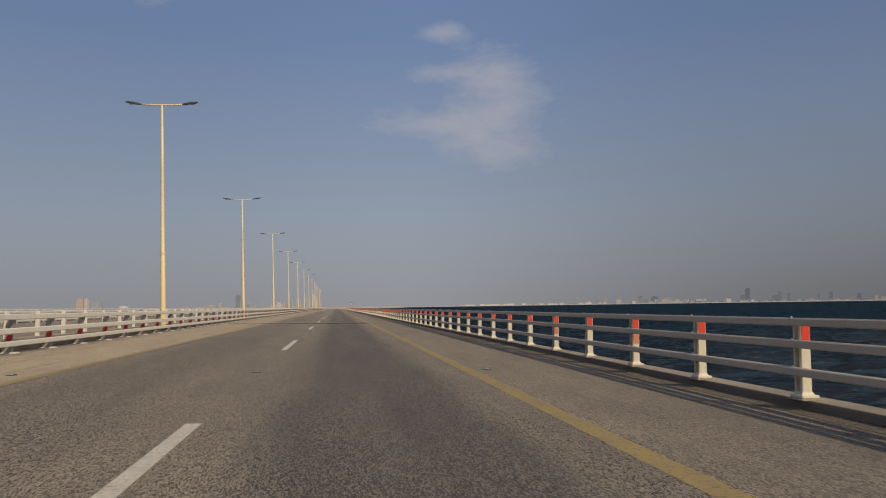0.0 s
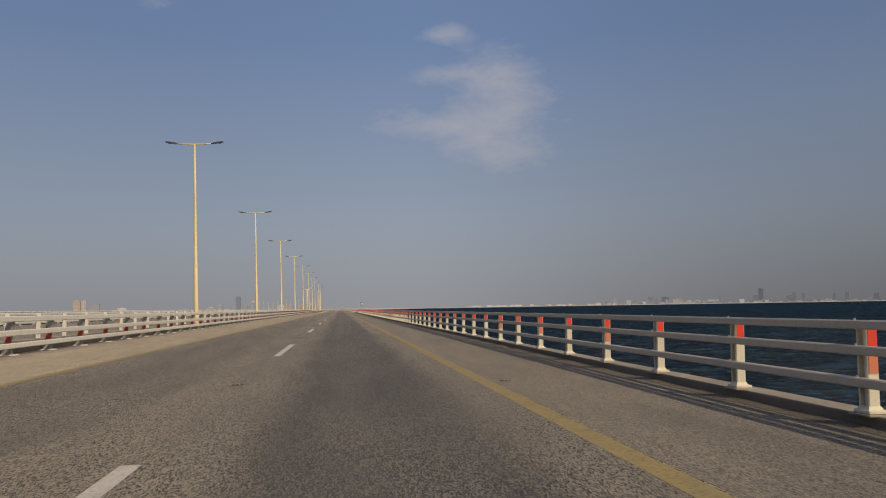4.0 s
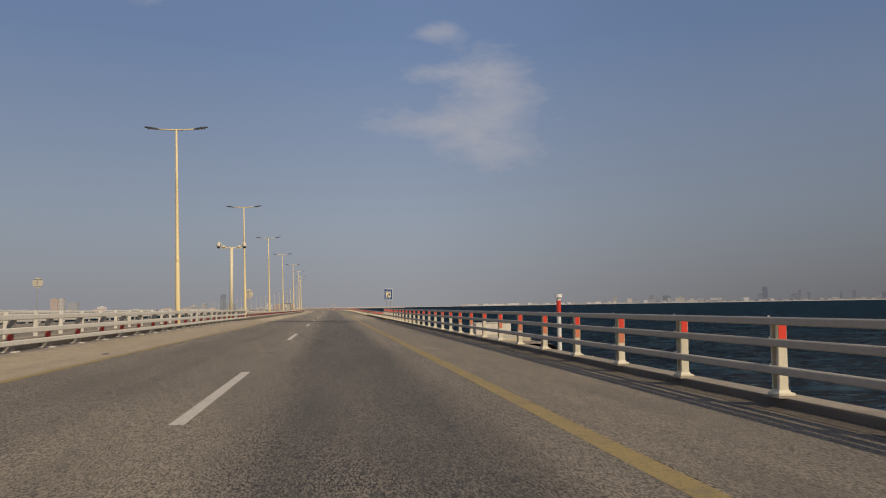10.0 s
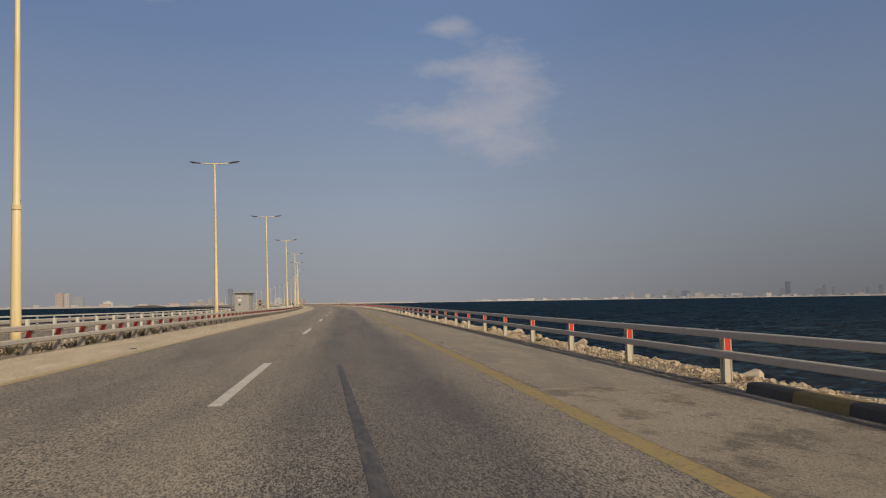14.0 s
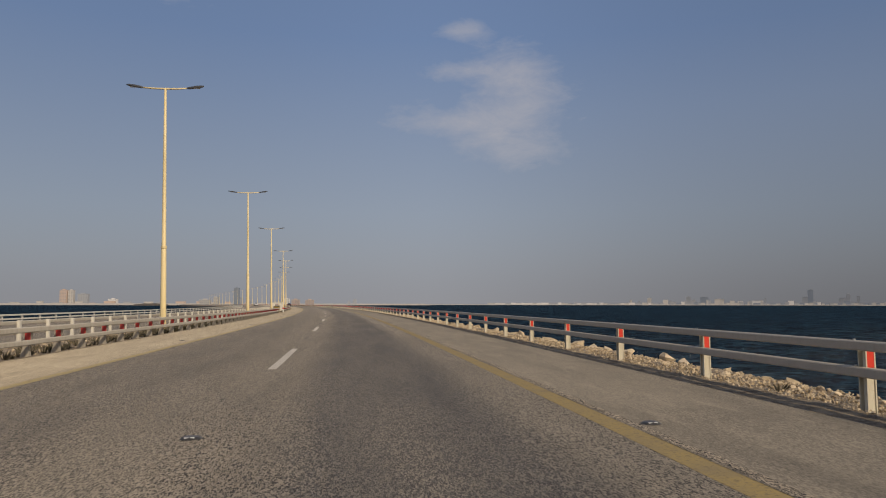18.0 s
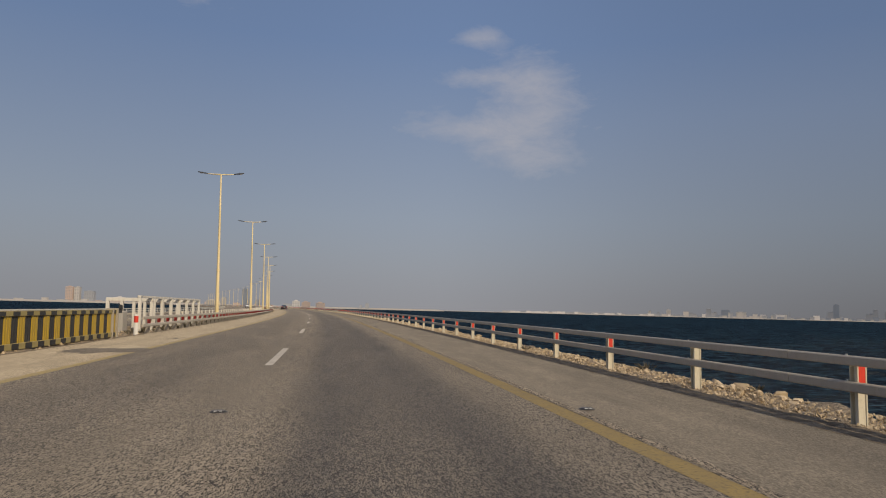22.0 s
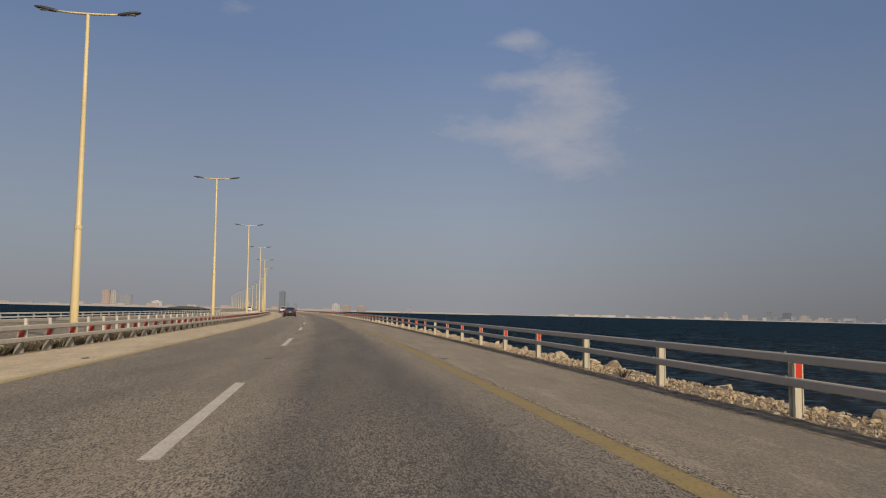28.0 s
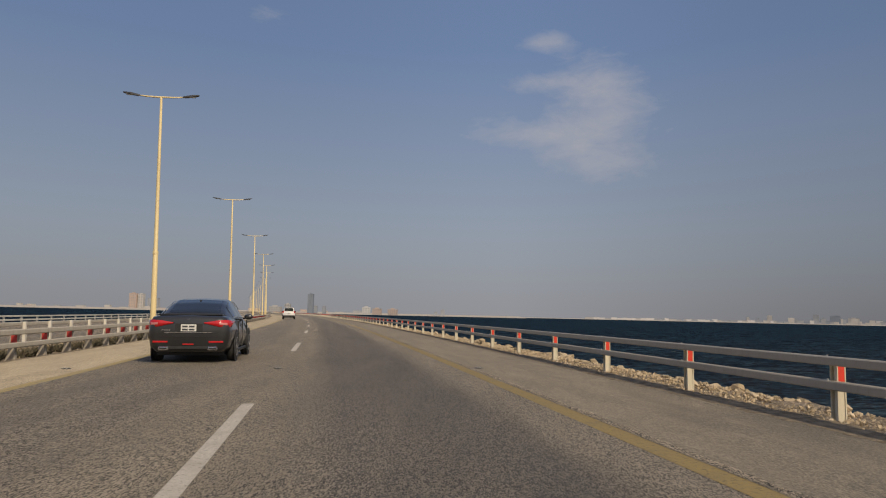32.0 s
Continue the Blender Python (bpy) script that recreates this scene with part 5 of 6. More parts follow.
def cabin_ring(row):
    _, wb, wr, z0, z1 = row
    h = z1 - z0
    return [(wb, z0), (wb * 0.72 + wr * 0.28, z0 + 0.34 * h), (wb * 0.30 + wr * 0.70, z0 + 0.70 * h), (wr, z0 + 0.92 * h), (wr * 0.86, z0 + 0.98 * h), (wr * 0.5, z1), (0, z1 + 0.01)]


def loft_bm(rows, ring, samples, cap=True, closed=True):
    bm = bmesh.new()
    y0, y1 = rows[0][0], rows[-1][0]
    ys = sorted(set([r[0] for r in rows] + [y0 + (y1 - y0) * i / samples for i in range(samples + 1)]))
    rings = []
    for y in ys:
        half = ring(lerp_rows(rows, y))
        right = [bm.verts.new((x, y, z)) for x, z in half]
        left = [right[i] if half[i][0] == 0 else bm.verts.new((-half[i][0], y, half[i][1])) for i in range(len(half))]
        rings.append((right, left))
    for (r0, l0), (r1, l1) in zip(rings, rings[1:]):
        for i in range(len(r0) - 1):
            bm.faces.new((r0[i], r0[i + 1], r1[i + 1], r1[i])[::-1])
            bm.faces.new((l0[i], l1[i], l1[i + 1], l0[i + 1])[::-1])
    if cap:
        for (r, l), flip in ((rings[0], False), (rings[-1], True)):
            loop = r + [v for v in l[::-1] if v not in r]
            bm.faces.new(loop[::-1] if flip else loop)
    bmesh.ops.recalc_face_normals(bm, faces=bm.faces)
    return bm


def patch_bm(rows, ring, y0, y1, i0, i1, out=0.006, side=1, ny=8, slant=0.0, nx=4):
    """A skin that lies just off the loft, between two stations and two heights of the ring."""
    bm = bmesh.new()
    grid = []
    for j in range(ny + 1):
        line = []
        for k in range(nx + 1):
            t = i0 + (i1 - i0) * k / nx
            y = y0 + (y1 - y0) * j / ny
            y += slant * (k / nx) * (1 if j == 0 else 0)
            half = ring(lerp_rows(rows, y))
            i = min(int(t), len(half) - 2)
            u = t - i
            x = half[i][0] + (half[i + 1][0] - half[i][0]) * u
            z = half[i][1] + (half[i + 1][1] - half[i][1]) * u
            cz = 0.6 if ring is hull_ring else 1.0
            d = Vector((x, 0, z - cz))
            d = d.normalized() if d.length > 1e-4 else Vector((0, 0, 1))
            line.append(bm.verts.new((side * (x + d.x * out), y - (out if y < 0.5 else 0), z + d.z * out)))
        grid.append(line)
    for a, b in zip(grid, grid[1:]):
        for k in range(nx):
            q = (a[k], a[k + 1], b[k + 1], b[k])
            bm.faces.new(q if side < 0 else q[::-1])
    return bm


def wheel(car, x, y, r, w, side):
    tyre_prof = [(-w / 2, r * 0.62), (-w / 2, r * 0.90), (-w * 0.38, r * 0.985), (0, r), (w * 0.38, r * 0.985), (w / 2, r * 0.90), (w / 2, r * 0.62)]
    wh = part("wheel", lathe_bm(tyre_prof, 28), M_TYRE, car, "black tyre on a spoked alloy rim", True, Matrix.Translation((x, y, r)))
    o = side * (w / 2 + 0.002)
    part("rim", lathe_bm([(o - 0.02 * side, r * 0.66), (o, r * 0.66), (o, r * 0.58), (o - 0.05 * side, r * 0.56)], 28), M_ALLOY, wh)
    for k in range(10):
        a = 2 * pi * k / 10
        bm = box_bm(min(o - 0.03 * side, o - 0.004 * side), max(o - 0.03 * side, o - 0.004 * side), -0.018, 0.018, 0.03, r * 0.6)
        bmesh.ops.rotate(bm, cent=(0, 0, 0), matrix=Matrix.Rotation(a, 3, "X"), verts=bm.verts)
        part("spoke", bm, M_ALLOY, wh)
    part("hub", lathe_bm([(o - 0.04 * side, 0.07), (o, 0.06), (o + 0.004 * side, 0.03)], 14), M_ALLOY, wh)
    return wh


def plate_bars(parent, y, z, w, h):
    """A number plate whose writing is plain bars."""
    pl = part("number_plate", box_bm(-w / 2, w / 2, y - 0.008, y, z - h / 2, z + h / 2, 0.003), M_PLATE, parent, "white number plate")
    for i in range(2):
        for j in range(2):
            x0 = -w * 0.42 + j * w * 0.44
            z0 = z - h * 0.38 + i * h * 0.44
            part("bar", box_bm(x0, x0 + w * 0.36, y - 0.0095, y - 0.0078, z0, z0 + h * 0.26), M_BAR, pl)


SEDAN = [(0.00, 0.70, 0.36, 0.93), (0.03, 0.80, 0.29, 1.000), (0.10, 0.870, 0.25, 1.040), (0.30, 0.91, 0.23, 1.06), (0.9, 0.93, 0.21, 1.045), (1.6, 0.932, 0.19, 1.0),
         (2.6, 0.932, 0.19, 0.975), (3.5, 0.93, 0.19, 0.95), (4.1, 0.915, 0.20, 0.875), (4.55, 0.84, 0.22, 0.78), (4.80, 0.66, 0.30, 0.66)]
SEDAN_CAB = [(0.60, 0.72, 0.68, 1.02, 1.065), (0.95, 0.82, 0.635, 1.00, 1.215), (1.35, 0.845, 0.61, 0.985, 1.36), (1.75, 0.85, 0.60, 0.975, 1.442), (2.30, 0.852, 0.60, 0.965, 1.475),
             (2.80, 0.85, 0.595, 0.95, 1.455), (3.20, 0.845, 0.61, 0.94, 1.29), (3.60, 0.82, 0.68, 0.92, 1.03), (3.80, 0.78, 0.72, 0.90, 0.94)]


def swept_lamp(side, out, u0, u1, thick):
    """A lamp that runs from a point on the boot lid round the rear corner."""
    us = (0.0, 0.22, 0.40, 0.55, 0.70, 0.86, 1.0)
    xs, ys = (0.33, 0.52, 0.655, 0.755, 0.845, 0.905, 0.935), (-0.022, -0.022, -0.014, 0.028, 0.10, 0.25, 0.46)
    tops, bots = (0.905, 0.935, 0.958, 0.968, 0.968, 0.955, 0.930), (0.885, 0.845, 0.806, 0.780, 0.772, 0.800, 0.900)
    bm = bmesh.new()
    rows = []
    for i in range(17):
        u = u0 + (u1 - u0) * i / 16
        x, y = float(np.interp(u, us, xs)) + out, float(np.interp(u, us, ys)) - out
        a, b = float(np.interp(u, us, tops)), float(np.interp(u, us, bots))
        mid, half = (a + b) / 2, (a - b) / 2 * thick
        rows.append([bm.verts.new((side * (x + k[0]), y + k[1], mid + half * k[2])) for k in ((-0.03, 0.03, -1.0), (0, 0, -0.9), (0.004, -0.004, 0), (0, 0, 0.9), (-0.03, 0.03, 1.0))])
    for a, b in zip(rows, rows[1:]):
        for k in range(4):
            q = (a[k], a[k + 1], b[k + 1], b[k])
            bm.faces.new(q[::-1] if side > 0 else q)
    return bm


def sedan():
    car = new("sedan_car")
    tagged(car, "dark grey four-door sedan with red tail lamps and twin exhausts", "car")
    part("body", loft_bm(SEDAN, hull_ring, 26), M_CAR_DARK, car, "dark grey metallic body", True)
    part("cabin", loft_bm(SEDAN_CAB, cabin_ring, 22), M_CAR_DARK, car, "dark grey roof and pillars", True)
    # windows
    bm = patch_bm(SEDAN_CAB, cabin_ring, 0.74, 1.66, 4.0, 6.0, 0.007, 1, 8)
    part("rear_window", bm, M_GLASS_DARK, car, "tinted rear window", True)
    part("rear_window", patch_bm(SEDAN_CAB, cabin_ring, 0.74, 1.66, 4.0, 6.0, 0.007, -1, 8), M_GLASS_DARK, car, "tinted rear window", True)
    for side in (1, -1):
        part("windscreen", patch_bm(SEDAN_CAB, cabin_ring, 2.88, 3.66, 4.0, 6.0, 0.007, side, 8), M_GLASS_DARK, car, "tinted windscreen", True)
        for a, b in ((1.12, 1.45), (1.49, 2.28), (2.34, 3.12)):
            part("side_window", patch_bm(SEDAN_CAB, cabin_ring, a, b, 0.35, 2.75, 0.006, side, 6, 0.12 if a < 1.2 else 0.0), M_GLASS_DARK, car, "tinted side window", True)
        part("window_trim", tube_bm([(side * 0.862, 1.05, 1.035), (side * 0.872, 2.0, 1.015), (side * 0.872, 3.25, 0.985)], [0.011, 0.011, 0.011], 6), M_CHROME, car, "thin chrome window trim")
        part("window_trim", tube_bm([(side * 0.86, 1.05, 1.035), (side * 0.73, 1.25, 1.22), (side * 0.655, 1.62, 1.375), (side * 0.635, 2.3, 1.425), (side * 0.635, 2.75, 1.40), (side * 0.72, 3.05, 1.22)], [0.010] * 6, 6), M_CHROME, car, "thin chrome window trim")
        # lamps
        tl = part("tail_lamp", swept_lamp(side, 0.0, 0.0, 1.0, 1.0), M_TAIL, car, "red swept tail lamp that tapers to a point", True)
        part("lamp_insert", swept_lamp(side, 0.006, 0.40, 0.66, 0.30), M_TAIL_PINK, tl, "pale pink lamp insert")
        x0, x1 = sorted((side * 0.44, side * 0.76))
        part("bumper_reflector", box_bm(x0, x1, -0.020, 0.04, 0.455, 0.495, 0.006), M_TAIL, car, "thin red bumper reflector")
        x0, x1 = sorted((side * 0.42, side * 0.64))
        ex = part("exhaust", box_bm(x0, x1, -0.028, 0.15, 0.285, 0.37, 0.018), M_CHROME, car, "chrome oval exhaust tip")
        part("exhaust_bore", box_bm(x0 + 0.025, x1 - 0.025, -0.031, 0.0, 0.303, 0.352, 0.008), M_TRIM, ex)
        # arches, handles, mirror
        for y in (1.02, 3.825):
            bm = lathe_bm([(0.0, 0.39), (0.012, 0.385), (0.012, 0.30), (0.0, 0.30)], 28)
            part("wheel_arch", bm, M_TRIM, car, "", False, Matrix.Translation((side * 0.925 - (0.0 if side > 0 else 0.012), y, 0.335)))
            wheel(car, side * 0.845, y, 0.335, 0.205, side)
        for y in (1.62, 2.62):
            part("door_handle", box_bm(min(side * 0.925, side * 0.955), max(side * 0.925, side * 0.955), y, y + 0.20, 0.80, 0.828, 0.008), M_CAR_DARK, car)
        for y in (1.46, 2.32, 3.36):
            part("door_seam", box_bm(min(side * 0.90, side * 0.936), max(side * 0.90, side * 0.936), y, y + 0.008, 0.30, 0.93), M_TRIM, car)
        bm = bmesh.new()
        bmesh.ops.create_uvsphere(bm, u_segments=12, v_segments=8, radius=1.0)
        bmesh.ops.scale(bm, vec=(0.115, 0.06, 0.075), verts=bm.verts)
        mir = part("wing_mirror", bm, M_CAR_DARK, car, "", True, Matrix.Translation((side * 1.0, 3.02, 1.02)))
        part("mirror_arm", box_bm(min(0, -side * 0.15), max(0, -side * 0.15), 0.0, 0.05, -0.06, -0.02, 0.01), M_TRIM, mir)
        part("sill", box_bm(min(side * 0.88, side * 0.925), max(side * 0.88, side * 0.925), 1.42, 3.42, 0.19, 0.27, 0.015), M_TRIM, car)
        part("headlamp", patch_bm(SEDAN, hull_ring, 4.42, 4.72, 4.6, 6.6, 0.008, side, 5), M_TAIL_CLEAR, car, "clear headlamp", True)
    part("boot_spoiler", box_bm(-0.70, 0.70, 0.22, 0.36, 1.062, 1.10, 0.014), M_CAR_DARK, car)
    part("rear_fog_lamp", box_bm(-0.12, 0.12, -0.016, 0.02, 0.405, 0.435, 0.005), M_TAIL, car, "small red fog lamp")
    part("bumper_crease", box_bm(-0.64, 0.64, -0.012, 0.03, 0.585, 0.600, 0.004), M_CAR_DARK, car)
    part("boot_seam", box_bm(-0.66, 0.66, -0.004, 0.02, 0.655, 0.668), M_TRIM, car)
    part("chrome_strip", box_bm(-0.52, 0.52, -0.020, 0.0, 0.675, 0.688), M_CHROME, car, "thin chrome strip")
    part("plate_recess", box_bm(-0.30, 0.30, -0.006, 0.02, 0.70, 0.885, 0.01), M_TRIM, car)
    plate_bars(car, -0.010, 0.785, 0.335, 0.155)
    part("emblem", lathe_bm([(0, 0.055), (0.008, 0.05), (0.008, 0.035), (0.0, 0.035)], 20), M_CHROME, car, "plain oval emblem", False,
         Matrix.Translation((0, 0.022, 0.955)) @ Matrix.Rotation(radians(-90), 4, "Z") @ Matrix.Rotation(radians(12), 4, "Y") @ Matrix.Diagonal((1, 1.2, 0.65, 1)))
    part("script_bar", box_bm(-0.58, -0.40, -0.012, 0.0, 0.725, 0.745), M_CHROME, car)
    part("diffuser", box_bm(-0.64, 0.64, -0.010, 0.10, 0.30, 0.385, 0.02), M_TRIM, car, "black lower bumper insert")
    part("under_body", box_bm(-0.72, 0.72, 0.35, 4.5, 0.16, 0.3), M_TRIM, car)
    part("aerial", box_bm(-0.02, 0.02, 1.5, 1.62, 1.40, 1.445, 0.01), M_CAR_DARK, car)
    return car


car_a = sedan()
car_a.matrix_basis = stand(786.55, -2.08, 0.008)

SUV = [(0.00, 0.80, 0.50, 1.10), (0.05, 0.88, 0.40, 1.16), (0.25, 0.925, 0.36, 1.18), (1.0, 0.94, 0.34, 1.17), (2.5, 0.94, 0.34, 1.15), (3.6, 0.94, 0.34, 1.13), (4.4, 0.91, 0.36, 1.05), (4.72, 0.76, 0.42, 0.92)]
SUV_CAB = [(0.10, 0.86, 0.74, 1.10, 1.50), (0.28, 0.88, 0.72, 1.10, 1.78), (0.6, 0.885, 0.72, 1.10, 1.82), (2.0, 0.89, 0.73, 1.10, 1.84), (2.75, 0.89, 0.72, 1.08, 1.80), (3.3, 0.88, 0.74, 1.06, 1.36), (3.55, 0.86, 0.78, 1.04, 1.14)]


def suv():
    car = new("suv_car")
    tagged(car, "white five-door off-road SUV with black roof rails", "car")
    part("body", loft_bm(SUV, hull_ring, 20), M_CAR_WHITE, car, "white body", True)
    part("cabin", loft_bm(SUV_CAB, cabin_ring, 18), M_CAR_WHITE, car, "white roof and pillars", True)
    part("rear_window", box_bm(-0.66, 0.66, 0.085, 0.13, 1.24, 1.66, 0.02), M_GLASS_DARK, car, "dark rear window")
    for side in (1, -1):
        for a, b in ((0.45, 1.1), (1.16, 2.0), (2.06, 2.85)):
            part("side_window", patch_bm(SUV_CAB, cabin_ring, a, b, 0.5, 2.7, 0.006, side, 5), M_GLASS_DARK, car, "dark side window")
        part("windscreen", patch_bm(SUV_CAB, cabin_ring, 2.82, 3.45, 4.0, 6.0, 0.006, side, 5), M_GLASS_DARK, car, "windscreen")
        x0, x1 = sorted((side * 0.76, side * 0.93))
        part("tail_lamp", box_bm(x0, x1, 0.005, 0.14, 0.98, 1.30, 0.015), M_TAIL, car, "upright red tail lamp")
        for y in (0.95, 3.74):
            bm = lathe_bm([(0.0, 0.45), (0.014, 0.44), (0.014, 0.34), (0.0, 0.34)], 24)
            part("wheel_arch", bm, M_TRIM, car, "", False, Matrix.Translation((side * 0.935 - (0.0 if side > 0 else 0.014), y, 0.385)))
            wheel(car, side * 0.85, y, 0.385, 0.24, side)
        part("roof_rail", tube_bm([(side * 0.66, 0.6, 1.84), (side * 0.66, 0.7, 1.89), (side * 0.66, 2.5, 1.89), (side * 0.66, 2.6, 1.83)], [0.018] * 4, 6), M_TRIM, car)
        part("wing_mirror", box_bm(min(side * 0.92, side * 1.10), max(side * 0.92, side * 1.10), 2.95, 3.07, 1.08, 1.27, 0.04), M_TRIM, car)
    part("rear_bumper", box_bm(-0.86, 0.86, -0.05, 0.12, 0.40, 0.62, 0.03), M_TRIM, car, "black rear bumper")
    part("plate_bar", box_bm(-0.34, 0.34, -0.012, 0.02, 0.93, 0.98, 0.01), M_CHROME, car)
    plate_bars(car, -0.012, 0.84, 0.335, 0.155)
    part("spoiler", box_bm(-0.62, 0.62, 0.02, 0.34, 1.79, 1.84, 0.02), M_CAR_WHITE, car)
    part("under_body", box_bm(-0.78, 0.78, 0.2, 4.4, 0.26, 0.45), M_TRIM, car)
    part("grille", box_bm(-0.42, 0.42, 4.68, 4.75, 0.62, 0.88, 0.02), M_CHROME, car, "chrome barred grille")
    for side in (1, -1):
        x0, x1 = sorted((side * 0.46, side * 0.76))
        part("headlamp", box_bm(x0, x1, 4.52, 4.72, 0.72, 0.90, 0.03), M_TAIL_CLEAR, car, "clear headlamp")
    part("front_bumper", box_bm(-0.78, 0.78, 4.55, 4.76, 0.40, 0.56, 0.03), M_TRIM, car)
    return car


car_b = suv()
car_b.matrix_basis = stand(887.0, -2.6, 0.008)

car_c = copy_thing(car_b, stand(905.0, -12.2, 0.004, 180))
tagged(car_c, "white off-road SUV driving towards us on the opposite carriageway", "car")

# ---------------------------------------------------------------- far shores and towns
M_SAND = concrete("shore_sand", (0.56, 0.50, 0.41), (0.42, 0.36, 0.29), 0.95, 0.02)


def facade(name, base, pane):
    """Rendered wall, hazed in its colour, with storeys' windows as geometry set on it elsewhere."""
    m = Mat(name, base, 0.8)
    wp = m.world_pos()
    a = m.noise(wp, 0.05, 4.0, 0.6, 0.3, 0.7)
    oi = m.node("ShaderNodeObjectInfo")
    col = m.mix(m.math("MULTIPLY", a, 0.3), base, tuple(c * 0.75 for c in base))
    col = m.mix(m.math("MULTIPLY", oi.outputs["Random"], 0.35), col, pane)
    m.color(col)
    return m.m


# air haze is mixed into these wall and window colours, greyed and paled
M_PALE = facade("far_pale_hazed", (0.46, 0.44, 0.42), (0.34, 0.33, 0.33))
M_SHORE = facade("far_white_row_hazed", (0.62, 0.60, 0.585), (0.44, 0.43, 0.44))
M_GREYB = facade("far_grey_hazed", (0.31, 0.325, 0.355), (0.27, 0.29, 0.33))
M_BLUEG = facade("far_glass_grey_hazed", (0.22, 0.255, 0.31), (0.23, 0.26, 0.31))
M_PINK = facade("far_salmon_hazed", (0.46, 0.36, 0.31), (0.42, 0.35, 0.31))
M_WINDOW = Mat("far_window_hazed", (0.24, 0.25, 0.27), 0.4).m


def far_house(name, label, x, y, w, d, h, mat, z=SEA_Z + 0.6, storeys=0, cols=0, cap=True, turn=0.0):
    """A far building: walls, a parapet or plant room on the roof, and rows of windows where they show."""
    b = new(name)
    tagged(b, label, "building")
    b.matrix_basis = Matrix.Translation((x, y, z)) @ Matrix.Rotation(turn, 4, "Z")
    part("wall", box_bm(-w / 2, w / 2, -d / 2, d / 2, 0, h), mat, b)
    part("roof", box_bm(-w / 2 - 0.3, w / 2 + 0.3, -d / 2 - 0.3, d / 2 + 0.3, h, h + 1.0), mat, b)
    if cap:
        part("plant_room", box_bm(-w * 0.22, w * 0.18, -d * 0.2, d * 0.2, h + 1.0, h + 4.0), mat, b)
    for i in range(storeys):
        for j in range(cols):
            z0 = h * (i + 0.3) / storeys
            x0 = -w / 2 + w * (j + 0.22) / cols
            part("window", box_bm(x0, x0 + w * 0.56 / cols, -d / 2 - 0.15, -d / 2 + 0.05, z0, z0 + h * 0.42 / storeys), M_WINDOW, b)
    return b


def on_bearing(az, dist, s0=385.0):
    """A place seen at a bearing (degrees right of ahead) from the middle of the drive."""
    return dist * sin(radians(az)), s0 + dist * cos(radians(az))


rng = random.Random(21)
# left shore: low sand spit, tower pair, pale blocks
def shore(name, pts, wide, label, z=0.9):
    verts, faces = [], []
    for i, (x, y) in enumerate(pts):
        for k, (o, h) in enumerate(((-wide, -0.8), (-wide * 0.3, z), (wide * 0.3, z), (wide, -0.8))):
            verts.append((x, y + o, SEA_Z + h))
    for i in range(len(pts) - 1):
        for k in range(3):
            a = i * 4 + k
            faces.append((a, a + 1, a + 5, a + 4))
    return structure(mesh_object(name, verts, faces, M_SAND), label, "shore")


shore("ground_left_shore", [(-4200, 2500), (-2600, 2900), (-1500, 3250), (-700, 3400), (300, 3700)], 420, "low sandy shore beyond the strait", 5.5)
shore("ground_left_spit", [(-175, 1455), (-150, 1447), (-130, 1440), (-110, 1430)], 25, "sand mounds beside the causeway", 2.6)
shore("ground_right_shore", [(250, 4560), (900, 4470), (1500, 4330), (2000, 4130), (2500, 3870), (3000, 3500), (3500, 3020), (3900, 2500)], 160, "thin pale line of the far shore", 2.4)
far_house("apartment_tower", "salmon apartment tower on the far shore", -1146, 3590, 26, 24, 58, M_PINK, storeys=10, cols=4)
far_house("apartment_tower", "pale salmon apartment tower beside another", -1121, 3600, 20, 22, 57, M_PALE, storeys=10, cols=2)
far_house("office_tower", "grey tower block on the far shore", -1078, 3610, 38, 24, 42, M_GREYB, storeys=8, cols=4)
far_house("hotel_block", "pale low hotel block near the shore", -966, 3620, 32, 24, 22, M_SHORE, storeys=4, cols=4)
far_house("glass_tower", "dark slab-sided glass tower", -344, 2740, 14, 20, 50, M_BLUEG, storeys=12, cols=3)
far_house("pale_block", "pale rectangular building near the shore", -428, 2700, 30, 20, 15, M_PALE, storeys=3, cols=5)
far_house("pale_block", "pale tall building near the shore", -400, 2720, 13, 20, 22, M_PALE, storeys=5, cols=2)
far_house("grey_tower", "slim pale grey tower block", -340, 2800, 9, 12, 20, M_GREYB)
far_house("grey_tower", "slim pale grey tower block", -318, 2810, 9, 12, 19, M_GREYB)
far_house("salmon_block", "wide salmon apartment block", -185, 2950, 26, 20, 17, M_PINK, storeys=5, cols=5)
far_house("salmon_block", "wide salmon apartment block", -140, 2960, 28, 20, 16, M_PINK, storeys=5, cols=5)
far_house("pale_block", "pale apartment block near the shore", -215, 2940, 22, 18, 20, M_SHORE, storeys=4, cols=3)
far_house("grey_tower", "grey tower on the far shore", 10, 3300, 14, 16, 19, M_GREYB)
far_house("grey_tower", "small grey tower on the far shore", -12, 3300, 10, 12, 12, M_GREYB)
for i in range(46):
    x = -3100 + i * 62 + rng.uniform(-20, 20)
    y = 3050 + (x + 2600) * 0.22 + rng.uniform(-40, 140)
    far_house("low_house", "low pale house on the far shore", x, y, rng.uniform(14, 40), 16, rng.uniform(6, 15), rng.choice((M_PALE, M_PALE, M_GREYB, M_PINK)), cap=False)
